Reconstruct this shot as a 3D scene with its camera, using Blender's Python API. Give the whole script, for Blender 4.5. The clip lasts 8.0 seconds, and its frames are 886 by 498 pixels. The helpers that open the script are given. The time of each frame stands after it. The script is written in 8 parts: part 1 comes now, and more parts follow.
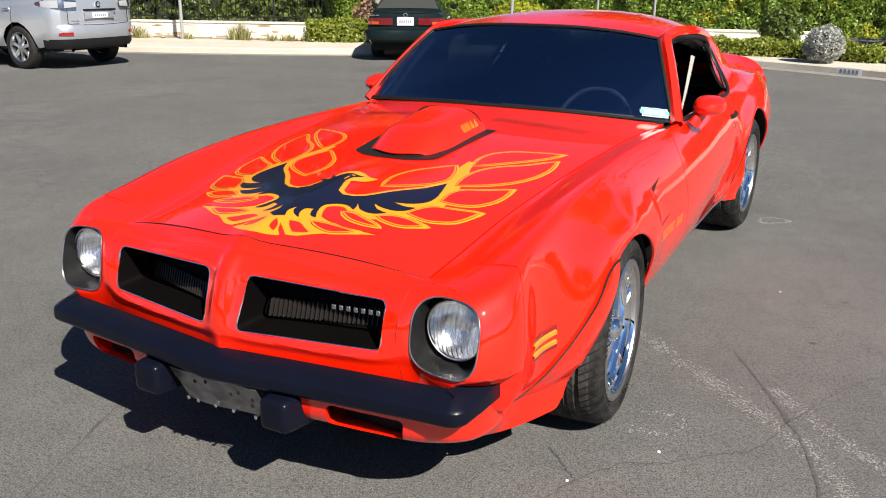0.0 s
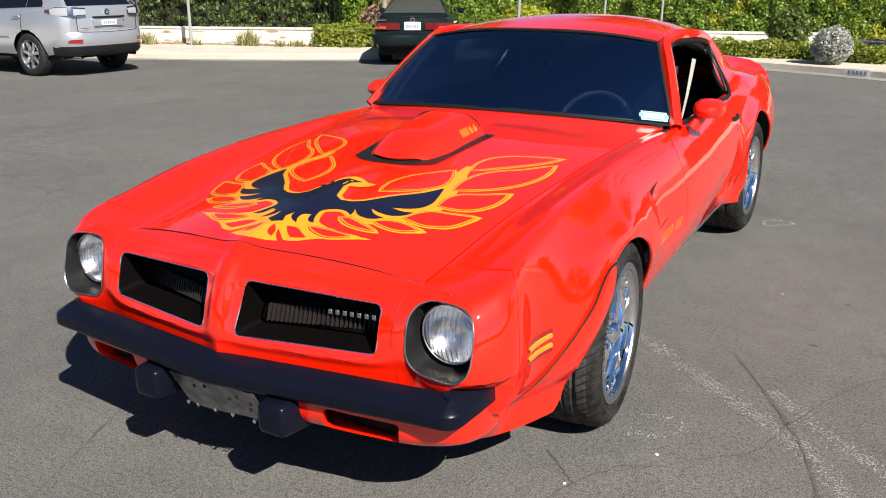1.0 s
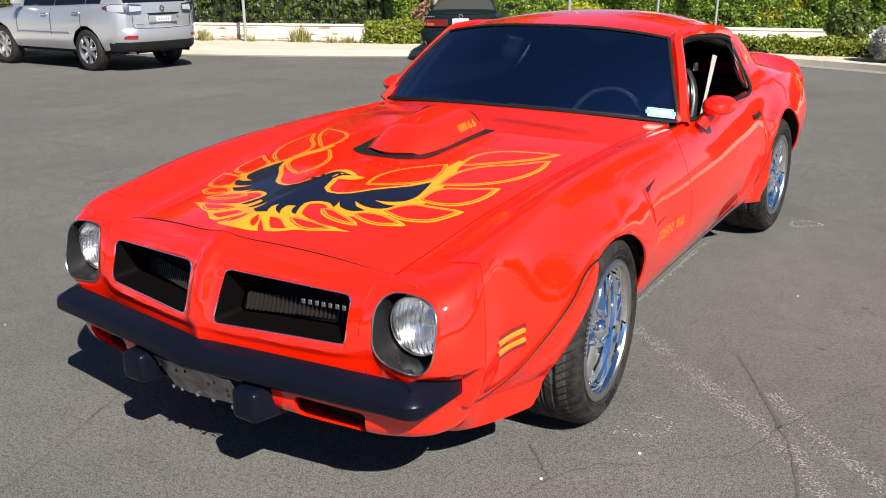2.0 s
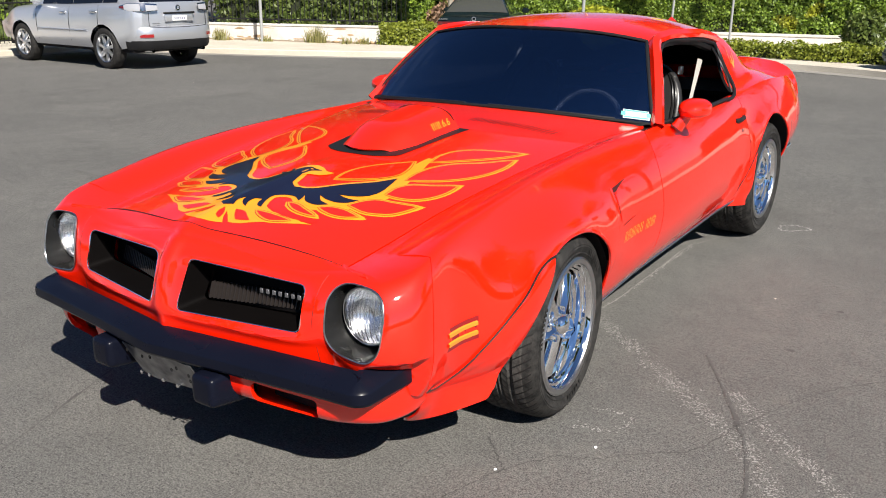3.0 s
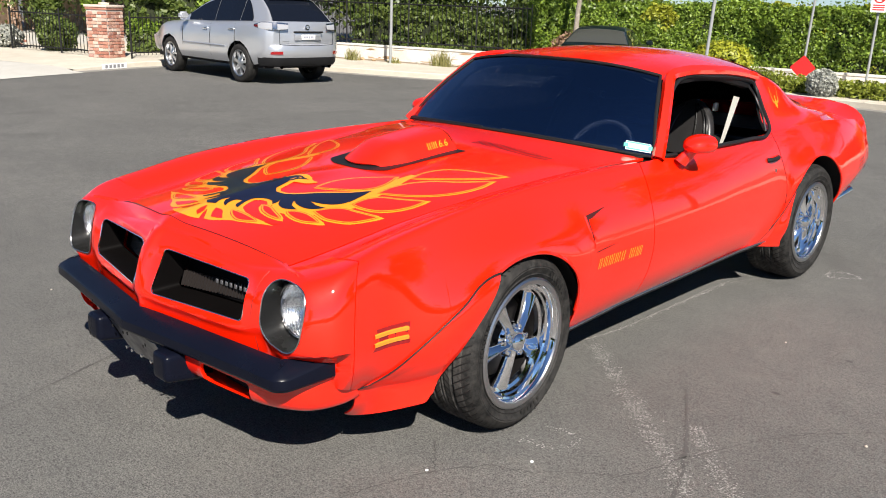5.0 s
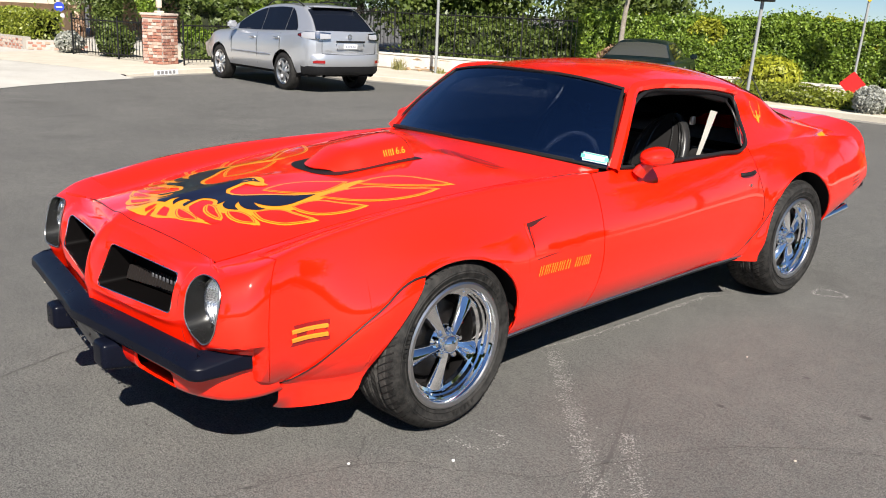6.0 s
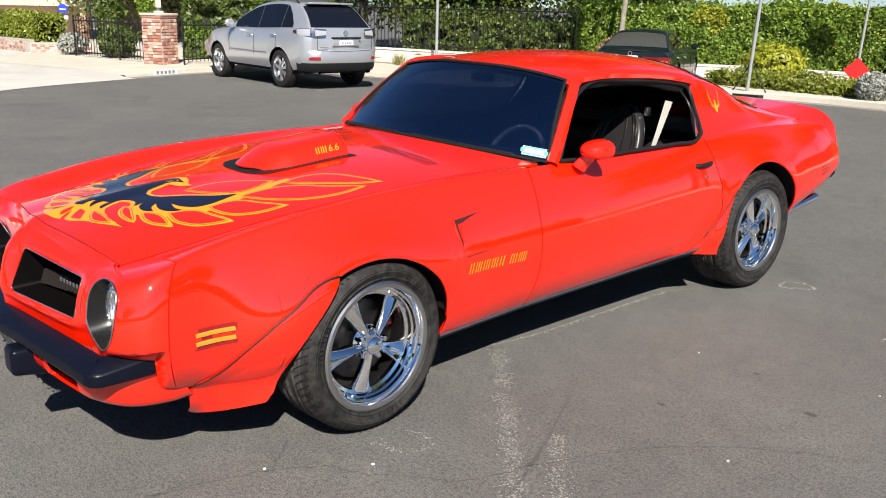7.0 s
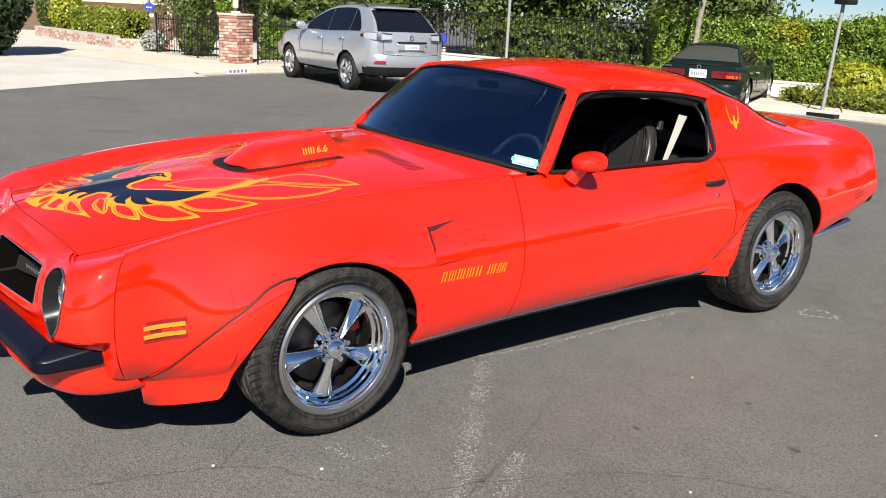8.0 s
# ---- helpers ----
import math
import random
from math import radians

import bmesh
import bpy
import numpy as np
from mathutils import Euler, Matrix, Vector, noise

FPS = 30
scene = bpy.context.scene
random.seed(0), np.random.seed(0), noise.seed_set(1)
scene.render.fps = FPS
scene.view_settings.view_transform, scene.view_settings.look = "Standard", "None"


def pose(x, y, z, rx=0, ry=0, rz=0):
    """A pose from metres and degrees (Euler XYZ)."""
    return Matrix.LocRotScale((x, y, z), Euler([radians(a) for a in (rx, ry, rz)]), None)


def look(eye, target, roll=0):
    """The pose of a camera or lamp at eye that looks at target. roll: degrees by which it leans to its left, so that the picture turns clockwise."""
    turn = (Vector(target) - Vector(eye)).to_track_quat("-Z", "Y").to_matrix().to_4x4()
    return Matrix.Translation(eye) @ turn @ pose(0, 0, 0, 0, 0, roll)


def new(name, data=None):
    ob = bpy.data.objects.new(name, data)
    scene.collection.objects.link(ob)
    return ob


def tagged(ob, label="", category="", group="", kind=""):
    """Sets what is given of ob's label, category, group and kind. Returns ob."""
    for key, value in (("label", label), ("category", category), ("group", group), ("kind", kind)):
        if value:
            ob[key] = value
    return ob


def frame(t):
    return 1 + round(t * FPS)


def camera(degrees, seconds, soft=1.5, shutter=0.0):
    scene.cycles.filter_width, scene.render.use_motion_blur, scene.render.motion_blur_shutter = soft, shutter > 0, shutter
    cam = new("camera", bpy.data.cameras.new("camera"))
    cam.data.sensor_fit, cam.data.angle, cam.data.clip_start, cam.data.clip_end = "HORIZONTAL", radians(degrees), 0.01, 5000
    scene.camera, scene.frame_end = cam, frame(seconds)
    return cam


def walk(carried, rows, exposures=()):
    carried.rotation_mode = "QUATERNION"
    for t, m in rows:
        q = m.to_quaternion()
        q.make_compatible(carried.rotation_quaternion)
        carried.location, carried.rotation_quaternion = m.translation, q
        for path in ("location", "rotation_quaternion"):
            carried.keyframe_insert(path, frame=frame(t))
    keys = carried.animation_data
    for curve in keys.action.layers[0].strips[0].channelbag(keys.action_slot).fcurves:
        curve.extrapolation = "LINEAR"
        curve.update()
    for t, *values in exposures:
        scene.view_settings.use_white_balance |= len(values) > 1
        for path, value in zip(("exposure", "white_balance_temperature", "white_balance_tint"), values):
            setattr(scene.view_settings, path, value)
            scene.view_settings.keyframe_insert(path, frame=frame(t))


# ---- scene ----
cam = camera(54.1, 8.0, soft=1.0)
PATH = [
    (0, (1.719, -2.681, 1.508), (0.806, -1.008, 0.904), 0.3),
    (0.5, (1.73, -2.688, 1.511), (0.812, -1.014, 0.914), 0.1),
    (1, (1.764, -2.676, 1.516), (0.829, -1.012, 0.92), -0.2),
    (1.5, (1.873, -2.607, 1.513), (0.871, -0.984, 0.912), -0.3),
    (3, (2.177, -2.527, 1.505), (1.093, -0.956, 0.909), 0.2),
    (3.5, (2.309, -2.429, 1.511), (1.169, -0.889, 0.938), 1.4),
    (4, (2.469, -2.316, 1.519), (1.229, -0.844, 0.976), 1.5),
    (4.5, (2.587, -2.299, 1.517), (1.338, -0.825, 0.999), 1.4),
    (4.7, (2.651, -2.302, 1.513), (1.369, -0.86, 0.985), 1.6),
    (5.8, (3.08, -2.108, 1.572), (1.666, -0.8, 1.035), 2.6),
    (6, (3.153, -2.034, 1.546), (1.723, -0.739, 1.018), 2.6),
    (6.5, (3.275, -1.879, 1.555), (1.842, -0.59, 1.021), 0.9),
    (7, (3.329, -1.716, 1.551), (1.875, -0.454, 1.01), 1.4),
    (7.5, (3.4, -1.554, 1.551), (1.924, -0.311, 1.03), 2.1),
    (8, (3.534, -1.368, 1.553), (1.969, -0.242, 1.021), 2.9),
]
walk(cam, [(t, look(eye, target, roll)) for t, eye, target, roll in PATH])

# ---- world, sun, exposure ----
scene.view_settings.exposure = 0.87
SUN = Vector((0.95, -0.60, 1.0)).normalized()
world = bpy.data.worlds.new("world")
scene.world = world
world.use_nodes = True
wn = world.node_tree.nodes
sky = wn.new("ShaderNodeTexSky")
sky.sky_type = "NISHITA"
sky.sun_disc = False
sky.sun_elevation = math.asin(SUN.z)
sky.sun_rotation = math.atan2(SUN.x, SUN.y)
sky.air_density, sky.dust_density, sky.ozone_density = 0.9, 0.02, 6.0
sky.altitude = 2200
wn["Background"].inputs["Strength"].default_value = 0.049
world.node_tree.links.new(sky.outputs[0], wn["Background"].inputs["Color"])
sun_data = bpy.data.lights.new("sun", "SUN")
sun_data.energy, sun_data.angle, sun_data.color = 5.0, radians(0.53), (1.0, 0.94, 0.85)
sun = new("sun", sun_data)
sun.matrix_world = look((0, 0, 30), Vector((0, 0, 30)) - SUN)


# ---- materials ----
class Mat:
    """Small node helper round a Principled material."""

    def __init__(self, name, color=(0.5, 0.5, 0.5), rough=0.5, metal=0.0, **kw):
        self.m = bpy.data.materials.new(name)
        self.m.use_nodes = True
        self.n, self.l = self.m.node_tree.nodes, self.m.node_tree.links
        self.p = self.n["Principled BSDF"]
        self.set("Base Color", (*color, 1))
        self.set("Roughness", rough)
        self.set("Metallic", metal)
        for k, v in kw.items():
            self.set(k.replace("_", " "), v)

    def set(self, key, v):
        if hasattr(v, "links"):
            self.l.new(v, self.p.inputs[key])
        else:
            self.p.inputs[key].default_value = v

    def node(self, kind, **inputs):
        n = self.n.new(kind)
        for k, v in inputs.items():
            s = n.inputs[int(k[1:])] if k[0] == "i" and k[1:].isdigit() else n.inputs[k]
            if hasattr(v, "links"):
                self.l.new(v, s)
            else:
                s.default_value = v
        return n

    def coords(self, which="Object"):
        return self.node("ShaderNodeTexCoord").outputs[which]

    def noise(self, scale, detail=4.0, rough=0.55, vec=None, which="Object"):
        n = self.node("ShaderNodeTexNoise", Vector=vec or self.coords(which), Scale=scale, Detail=detail, Roughness=rough)
        return n.outputs[0]

    def ramp(self, fac, *stops):
        n = self.node("ShaderNodeValToRGB", Fac=fac)
        e = n.color_ramp.elements
        while len(e) < len(stops):
            e.new(0.5)
        for el, (pos, col) in zip(e, stops):
            el.position = pos
            el.color = (*col, 1) if len(col) == 3 else col
        return n.outputs[0]

    def mix(self, fac, a, b, blend="MIX"):
        n = self.n.new("ShaderNodeMix")
        n.data_type, n.blend_type = "RGBA", blend
        for s, v in ((n.inputs[0], fac), (n.inputs[6], a), (n.inputs[7], b)):
            if hasattr(v, "links"):
                self.l.new(v, s)
            else:
                s.default_value = v if not isinstance(v, tuple) or len(v) == 4 else (*v, 1)
        return n.outputs[2]

    def math(self, op, a, b=0.0):
        n = self.n.new("ShaderNodeMath")
        n.operation = op
        for s, v in zip(n.inputs, (a, b)):
            if hasattr(v, "links"):
                self.l.new(v, s)
            else:
                s.default_value = v
        return n.outputs[0]

    def bump(self, height, strength=0.3, distance=0.01):
        n = self.node("ShaderNodeBump", Height=height, Strength=strength, Distance=distance)
        self.set("Normal", n.outputs[0])
        return self

    def random(self):
        return self.node("ShaderNodeObjectInfo").outputs["Random"]

    def island(self):
        return self.node("ShaderNodeNewGeometry").outputs["Random Per Island"]


def paint(name, col, rough=0.32, coat=1.0, flake=0.03, metal=0.0):
    k = Mat(name, col, rough, metal, Coat_Weight=coat, Coat_Roughness=0.03, Coat_IOR=1.5, Specular_IOR_Level=0.1)
    big = k.noise(1.6, 2)
    k.set("Base Color", k.mix(big, tuple(c * (1 - flake) for c in col), tuple(min(1, c * (1 + flake)) for c in col)))
    k.set("Roughness", k.math("ADD", k.math("MULTIPLY", k.noise(60, 3), 0.10), rough - 0.05))
    w = k.noise(2.2, 1)
    b = k.node("ShaderNodeBump", Height=w, Strength=0.035, Distance=0.02)
    k.l.new(b.outputs[0], k.p.inputs["Coat Normal"])
    return k.m


M_RED = paint("red_paint", (0.90, 0.0135, 0.0006), 0.5, 1.0)
M_RED.node_tree.nodes["Principled BSDF"].inputs["Coat IOR"].default_value = 1.85
M_SILVER = paint("silver_paint", (0.63, 0.645, 0.68), 0.34, 1.0, 0.02, 0.72)
M_GREEN = paint("dark_green_paint", (0.006, 0.012, 0.013), 0.35, 0.45, 0.05)
M_DECAL_Y = Mat("decal_amber_yellow", (0.90, 0.30, 0.010), 0.4, Coat_Weight=0.5, Coat_Roughness=0.05).m
M_DECAL_O = Mat("decal_orange_line", (0.40, 0.030, 0.003), 0.4, Coat_Weight=0.7, Coat_Roughness=0.05).m
M_DECAL_D = Mat("decal_navy", (0.006, 0.006, 0.020), 0.38, Coat_Weight=0.6, Coat_Roughness=0.05).m


def plastic(name, col, rough, grain=220, strength=0.12, spec=0.25):
    k = Mat(name, col, rough, Specular_IOR_Level=spec)
    n = k.noise(grain, 3)
    k.set("Base Color", k.mix(k.noise(5, 4), tuple(c * 0.8 for c in col), tuple(c * 1.25 for c in col)))
    k.set("Roughness", k.math("ADD", k.math("MULTIPLY", k.noise(9, 4), 0.2), rough - 0.1))
    return k.bump(n, strength, 0.002).m


M_BUMPER = plastic("black_bumper_rubber", (0.004, 0.005, 0.011), 0.30, 220, 0.04, 0.15)
M_TRIM = plastic("black_trim_rubber", (0.012, 0.012, 0.013), 0.5)
M_DARK = plastic("dark_underbody", (0.012, 0.011, 0.011), 0.8)
M_INT = plastic("black_vinyl", (0.010, 0.010, 0.011), 0.6)
M_LEATHER = plastic("black_leather", (0.020, 0.019, 0.019), 0.36, 90, 0.12, 0.5)
M_BELT = plastic("grey_webbing", (0.42, 0.41, 0.37), 0.8, 400)
M_BUCKET = plastic("satin_dark_bezel", (0.010, 0.010, 0.010), 0.28, 220, 0.05, 0.4)
M_GRILLE = plastic("gloss_black_grille", (0.003, 0.0025, 0.0025), 0.5, 220, 0.05, 0.06)
M_SLAT = plastic("dark_grille_slat", (0.022, 0.018, 0.017), 0.42, 220, 0.05, 0.4)


def tyre_mat(name, lo, hi, rough):
    k = Mat(name, hi, rough, Specular_IOR_Level=0.2)
    dust = k.ramp(k.noise(30, 6, 0.7), (0.35, lo), (0.8, hi))
    k.set("Base Color", dust)
    return k.bump(k.noise(160, 4), 0.25, 0.002).m


M_TYRE = tyre_mat("tyre_rubber", (0.008, 0.008, 0.008), (0.050, 0.047, 0.044), 0.62)
# tread lighter than the wall: dust, plus the sun on it put into the grey
M_TREAD = tyre_mat("dusty_sunlit_tread", (0.022, 0.021, 0.020), (0.105, 0.098, 0.092), 0.8)


def chrome_mat(name, col=(0.93, 0.94, 0.95), rough=0.035):
    k = Mat(name, col, rough, 1.0)
    k.set("Roughness", k.math("ADD", k.math("MULTIPLY", k.noise(25, 4), 0.05), rough - 0.015))
    return k.m


M_CHROME = chrome_mat("chrome", (0.96, 0.965, 0.97), 0.03)
M_STEEL = chrome_mat("brushed_steel", (0.55, 0.55, 0.56), 0.3)
M_DISC = chrome_mat("brake_disc_steel", (0.07, 0.066, 0.066), 0.5)


def plate_metal():
    k = Mat("galvanised_plate", (0.5, 0.5, 0.5), 0.38, 0.8)
    k.set("Base Color", k.ramp(k.noise(18, 6), (0.3, (0.10, 0.10, 0.11)), (0.7, (0.34, 0.34, 0.35))))
    return k.bump(k.noise(26, 3), 0.3, 0.004).m


M_PLATE = plate_metal()
M_RED_CALIPER = Mat("red_caliper", (0.30, 0.012, 0.012), 0.45).m
# dark red standing for the shade inside red slots and louvres
M_SLOT_SHADE = Mat("slot_shade_red", (0.045, 0.003, 0.0025), 0.6).m
M_BADGE = Mat("badge_chrome_grey", (0.16, 0.16, 0.17), 0.4, 0.5).m


def glass(name, tint, rough=0.0, solid=0.0):
    k = Mat(name, tint, rough, 0.0, Transmission_Weight=1.0, IOR=1.45)
    k.m.use_backface_culling = False
    return k.m


M_GLASS = glass("sky_tinted_windscreen_glass", (0.075, 0.110, 0.20))
# blue of the reflected sky put into the specular tint, strengthened by high IOR
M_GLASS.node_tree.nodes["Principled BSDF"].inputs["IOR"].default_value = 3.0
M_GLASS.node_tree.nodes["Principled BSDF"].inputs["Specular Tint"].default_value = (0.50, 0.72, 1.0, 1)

M_GLASS_SUV = Mat("smoked_car_glass", (0.006, 0.008, 0.014), 0.03, Specular_IOR_Level=0.22).m
M_GLASS_SIDE = glass("dark_side_glass", (0.16, 0.17, 0.19))
M_GLASS_REAR = glass("tinted_rear_glass", (0.22, 0.27, 0.32))


def lens_mat(name, col, rough=0.12, scale=70):
    k = Mat(name, col, rough, 0.0, Coat_Weight=1.0, Coat_Roughness=0.02)
    w = k.node("ShaderNodeTexWave", Vector=k.coords(), Scale=scale, Distortion=0.0)
    return k.bump(w.outputs[0], 0.25, 0.003).m


M_LENS = glass("headlamp_glass", (0.97, 0.98, 1.0), 0.02)
M_REFLECT = chrome_mat("headlamp_reflector", (0.90, 0.90, 0.91), 0.22)
M_AMBER = lens_mat("amber_lens", (0.82, 0.24, 0.02))
M_REDLENS = lens_mat("red_lens", (0.26, 0.006, 0.008))
M_CLEARLENS = lens_mat("clear_lens", (0.48, 0.48, 0.50), 0.10)
M_CLEARLENS.node_tree.nodes["Principled BSDF"].inputs["Metallic"].default_value = 0.25
M_STICKER = Mat("white_sticker", (0.72, 0.76, 0.74), 0.5).m
M_STICKER_G = Mat("green_sticker_print", (0.10, 0.48, 0.36), 0.5).m


def asphalt():
    k = Mat("worn_asphalt", (0.1, 0.1, 0.1), 0.9)
    co = k.coords()
    fine = k.noise(170, 5, 0.75, co)
    mid = k.noise(38, 4, 0.6, co)
    big = k.noise(0.55, 5, 0.6, co)
    base = k.ramp(big, (0.30, (0.126, 0.123, 0.118)), (0.52, (0.150, 0.146, 0.139)), (0.72, (0.174, 0.169, 0.160)))
    speck = k.ramp(fine, (0.38, (0.16, 0.16, 0.16)), (0.50, (0.78, 0.78, 0.78)), (0.62, (1.22, 1.22, 1.20)))
    col = k.mix(1.0, base, speck, "MULTIPLY")
    lights = k.ramp(k.noise(150, 3, 0.6, co), (0.60, (0, 0, 0)), (0.68, (1, 1, 1)))
    col = k.mix(k.math("MULTIPLY", lights, 0.45), col, (0.30, 0.29, 0.27))
    blot = k.ramp(k.noise(7.5, 5, 0.65, co), (0.34, (0.90, 0.90, 0.90)), (0.50, (1.0, 1.0, 1.0)), (0.66, (1.07, 1.07, 1.06)))
    col = k.mix(1.0, col, blot, "MULTIPLY")
    grit = k.ramp(k.noise(62, 3, 0.7, co), (0.36, (0.62, 0.62, 0.62)), (0.48, (1.0, 1.0, 1.0)), (0.66, (1.16, 1.16, 1.15)))
    col = k.mix(1.0, col, grit, "MULTIPLY")
    oil = k.ramp(k.noise(1.1, 3, 0.5, k.node("ShaderNodeMapping", Vector=co, Location=(3.3, 1.7, 0)).outputs[0]), (0.60, (0, 0, 0)), (0.72, (1, 1, 1)))
    col = k.mix(k.math("MULTIPLY", oil, 0.35), col, (0.055, 0.053, 0.05))
    dust = k.ramp(k.noise(2.7, 6, 0.7, co), (0.56, (0, 0, 0)), (0.80, (1, 1, 1)))
    col = k.mix(k.math("MULTIPLY", dust, 0.3), col, (0.21, 0.20, 0.175))
    k.set("Base Color", col)
    k.set("Roughness", k.math("ADD", k.math("MULTIPLY", mid, 0.25), 0.72))
    h = k.math("ADD", fine, k.math("MULTIPLY", mid, 0.6))
    return k.bump(h, 0.55, 0.006).m


M_ASPHALT = asphalt()


def mottled(name, lo, hi, scale=6, rough=0.85, bump=0.3, fine=120, which="Object"):
    k = Mat(name, hi, rough)
    n1, n2 = k.noise(scale, 6, 0.65, None, which), k.noise(fine, 4, 0.6, None, which)
    col = k.ramp(n1, (0.3, lo), (0.7, hi))
    col = k.mix(0.35, col, k.ramp(n2, (0.3, tuple(c * 0.6 for c in lo)), (0.65, hi)))
    k.set("Base Color", col)
    return k.bump(n2, bump, 0.006).m


M_CONCRETE = mottled("pale_concrete", (0.46, 0.41, 0.33), (0.64, 0.59, 0.50), 1.6)
M_GUTTER = mottled("grimy_gutter_concrete", (0.20, 0.19, 0.17), (0.30, 0.285, 0.26), 2.2)
M_DRIVE = mottled("light_driveway_concrete", (0.42, 0.40, 0.36), (0.58, 0.56, 0.52), 0.9)
M_WHITEWALL = mottled("flaking_white_masonry_paint", (0.55, 0.48, 0.40), (0.80, 0.79, 0.76), 2.5)
M_RUST = mottled("bare_orange_stucco", (0.34, 0.20, 0.10), (0.54, 0.40, 0.25), 9)
M_DIRT = mottled("dry_soil", (0.16, 0.12, 0.08), (0.34, 0.27, 0.19), 4)
M_STUCCO = mottled("beige_stucco", (0.52, 0.36, 0.26), (0.62, 0.45, 0.34), 1.2)
M_STUCCO_LT = mottled("cream_stucco", (0.62, 0.54, 0.42), (0.72, 0.63, 0.50), 1.2)
M_MORTAR = mottled("grey_mortar", (0.34, 0.31, 0.27), (0.48, 0.44, 0.40), 12)
M_IRON = plastic("black_painted_iron", (0.012, 0.012, 0.013), 0.5)
M_POLE = plastic("galvanised_pole", (0.28, 0.29, 0.29), 0.55)
M_BARK = mottled("pale_bark", (0.16, 0.13, 0.10), (0.40, 0.36, 0.30), 14, 0.9, 0.7, 60)
M_BARK_DK = mottled("dark_bark", (0.03, 0.025, 0.02), (0.09, 0.075, 0.06), 14, 0.9, 0.7, 60)
M_CRACK = mottled("tar_crack", (0.040, 0.039, 0.037), (0.085, 0.082, 0.078), 30)


def brick_mat():
    k = Mat("reclaimed_brick", (0.3, 0.12, 0.08), 0.9)
    r = k.random()
    col = k.ramp(r, (0.0, (0.24, 0.085, 0.055)), (0.3, (0.36, 0.15, 0.10)), (0.55, (0.46, 0.27, 0.20)), (0.75, (0.58, 0.47, 0.40)), (1.0, (0.30, 0.11, 0.08)))
    wash = k.ramp(k.noise(13, 5, 0.7, None, "Generated"), (0.52, (0, 0, 0)), (0.68, (1, 1, 1)))
    col = k.mix(k.math("MULTIPLY", wash, 0.55), col, (0.62, 0.57, 0.52))
    k.set("Base Color", col)
    return k.bump(k.noise(60, 4), 0.4, 0.006).m


M_BRICK = brick_mat()


def leaf_mat(name, dark, mid, light, gloss=0.45):
    k = Mat(name, mid, gloss)
    col = k.ramp(k.island(), (0.0, dark), (0.5, mid), (1.0, light))
    patch = k.noise(1.3, 3)
    col = k.mix(k.math("MULTIPLY", patch, 0.5), col, light)
    k.set("Base Color", col)
    k.set("Subsurface Weight", 0.0)
    tr = k.node("ShaderNodeBsdfTranslucent", Color=col)
    ms = k.node("ShaderNodeMixShader", Fac=0.30)
    k.l.new(k.p.outputs[0], ms.inputs[1])
    k.l.new(tr.outputs[0], ms.inputs[2])
    k.l.new(ms.outputs[0], k.n["Material Output"].inputs["Surface"])
    return k.m


M_LEAF_HEDGE = leaf_mat("hedge_leaf", (0.030, 0.070, 0.010), (0.110, 0.195, 0.020), (0.31, 0.42, 0.055))
M_LEAF_YELLOW = leaf_mat("yellowing_leaf", (0.16, 0.20, 0.02), (0.30, 0.33, 0.03), (0.46, 0.46, 0.04))
M_LEAF_BOX = leaf_mat("box_hedge_leaf", (0.07, 0.105, 0.010), (0.165, 0.21, 0.020), (0.34, 0.37, 0.05))
M_LEAF_DARK = leaf_mat("dark_tree_leaf", (0.010, 0.022, 0.008), (0.022, 0.042, 0.014), (0.05, 0.085, 0.025))
M_LEAF_MID = leaf_mat("mid_green_leaf", (0.035, 0.065, 0.012), (0.075, 0.12, 0.02), (0.15, 0.19, 0.04))
M_LEAF_GREY = leaf_mat("silver_grey_leaf", (0.20, 0.22, 0.19), (0.36, 0.37, 0.33), (0.52, 0.52, 0.47))
M_LEAF_PINK = leaf_mat("dry_pink_leaf", (0.20, 0.11, 0.07), (0.34, 0.20, 0.14), (0.45, 0.32, 0.2))
M_WEED = leaf_mat("weed_blade", (0.12, 0.14, 0.04), (0.22, 0.22, 0.07), (0.36, 0.32, 0.12))
M_SIGN_W = Mat("white_sign_enamel", (0.75, 0.75, 0.75), 0.4).m
M_SIGN_R = Mat("red_sign_sheeting", (0.70, 0.02, 0.02), 0.4).m
M_SIGN_Y = Mat("yellow_sign_sheeting", (0.80, 0.50, 0.02), 0.4).m
M_SIGN_B = Mat("blue_sign_enamel", (0.03, 0.06, 0.45), 0.4).m
M_BARS = Mat("dark_print", (0.05, 0.05, 0.05), 0.6).m


# ---- building helpers ----
def thing(name, label, category, group="", at=None, kind=""):
    ob = tagged(new(name), label, category, group, kind)
    if at is not None:
        ob.matrix_world = at
    return ob


def part(name, data, mat, parent, label="", smooth=True, angle=40):
    """Links a bmesh or a mesh as one object under a thing or a part."""
    if isinstance(data, bmesh.types.BMesh):
        me = bpy.data.meshes.new(name)
        data.to_mesh(me)
        data.free()
    else:
        me = data
    if not me.materials:
        me.materials.append(mat)
    for f in me.polygons:
        f.use_smooth = smooth
    if smooth and angle < 180:
        me.set_sharp_from_angle(angle=radians(angle))
    ob = new(name, me)
    ob.parent = parent
    if label:
        ob["label"] = label
    return ob


def single(name, data, mat, label, category, group="", kind="", smooth=True, angle=40):
    return tagged(part(name, data, mat, None, "", smooth, angle), label, category, group, kind)


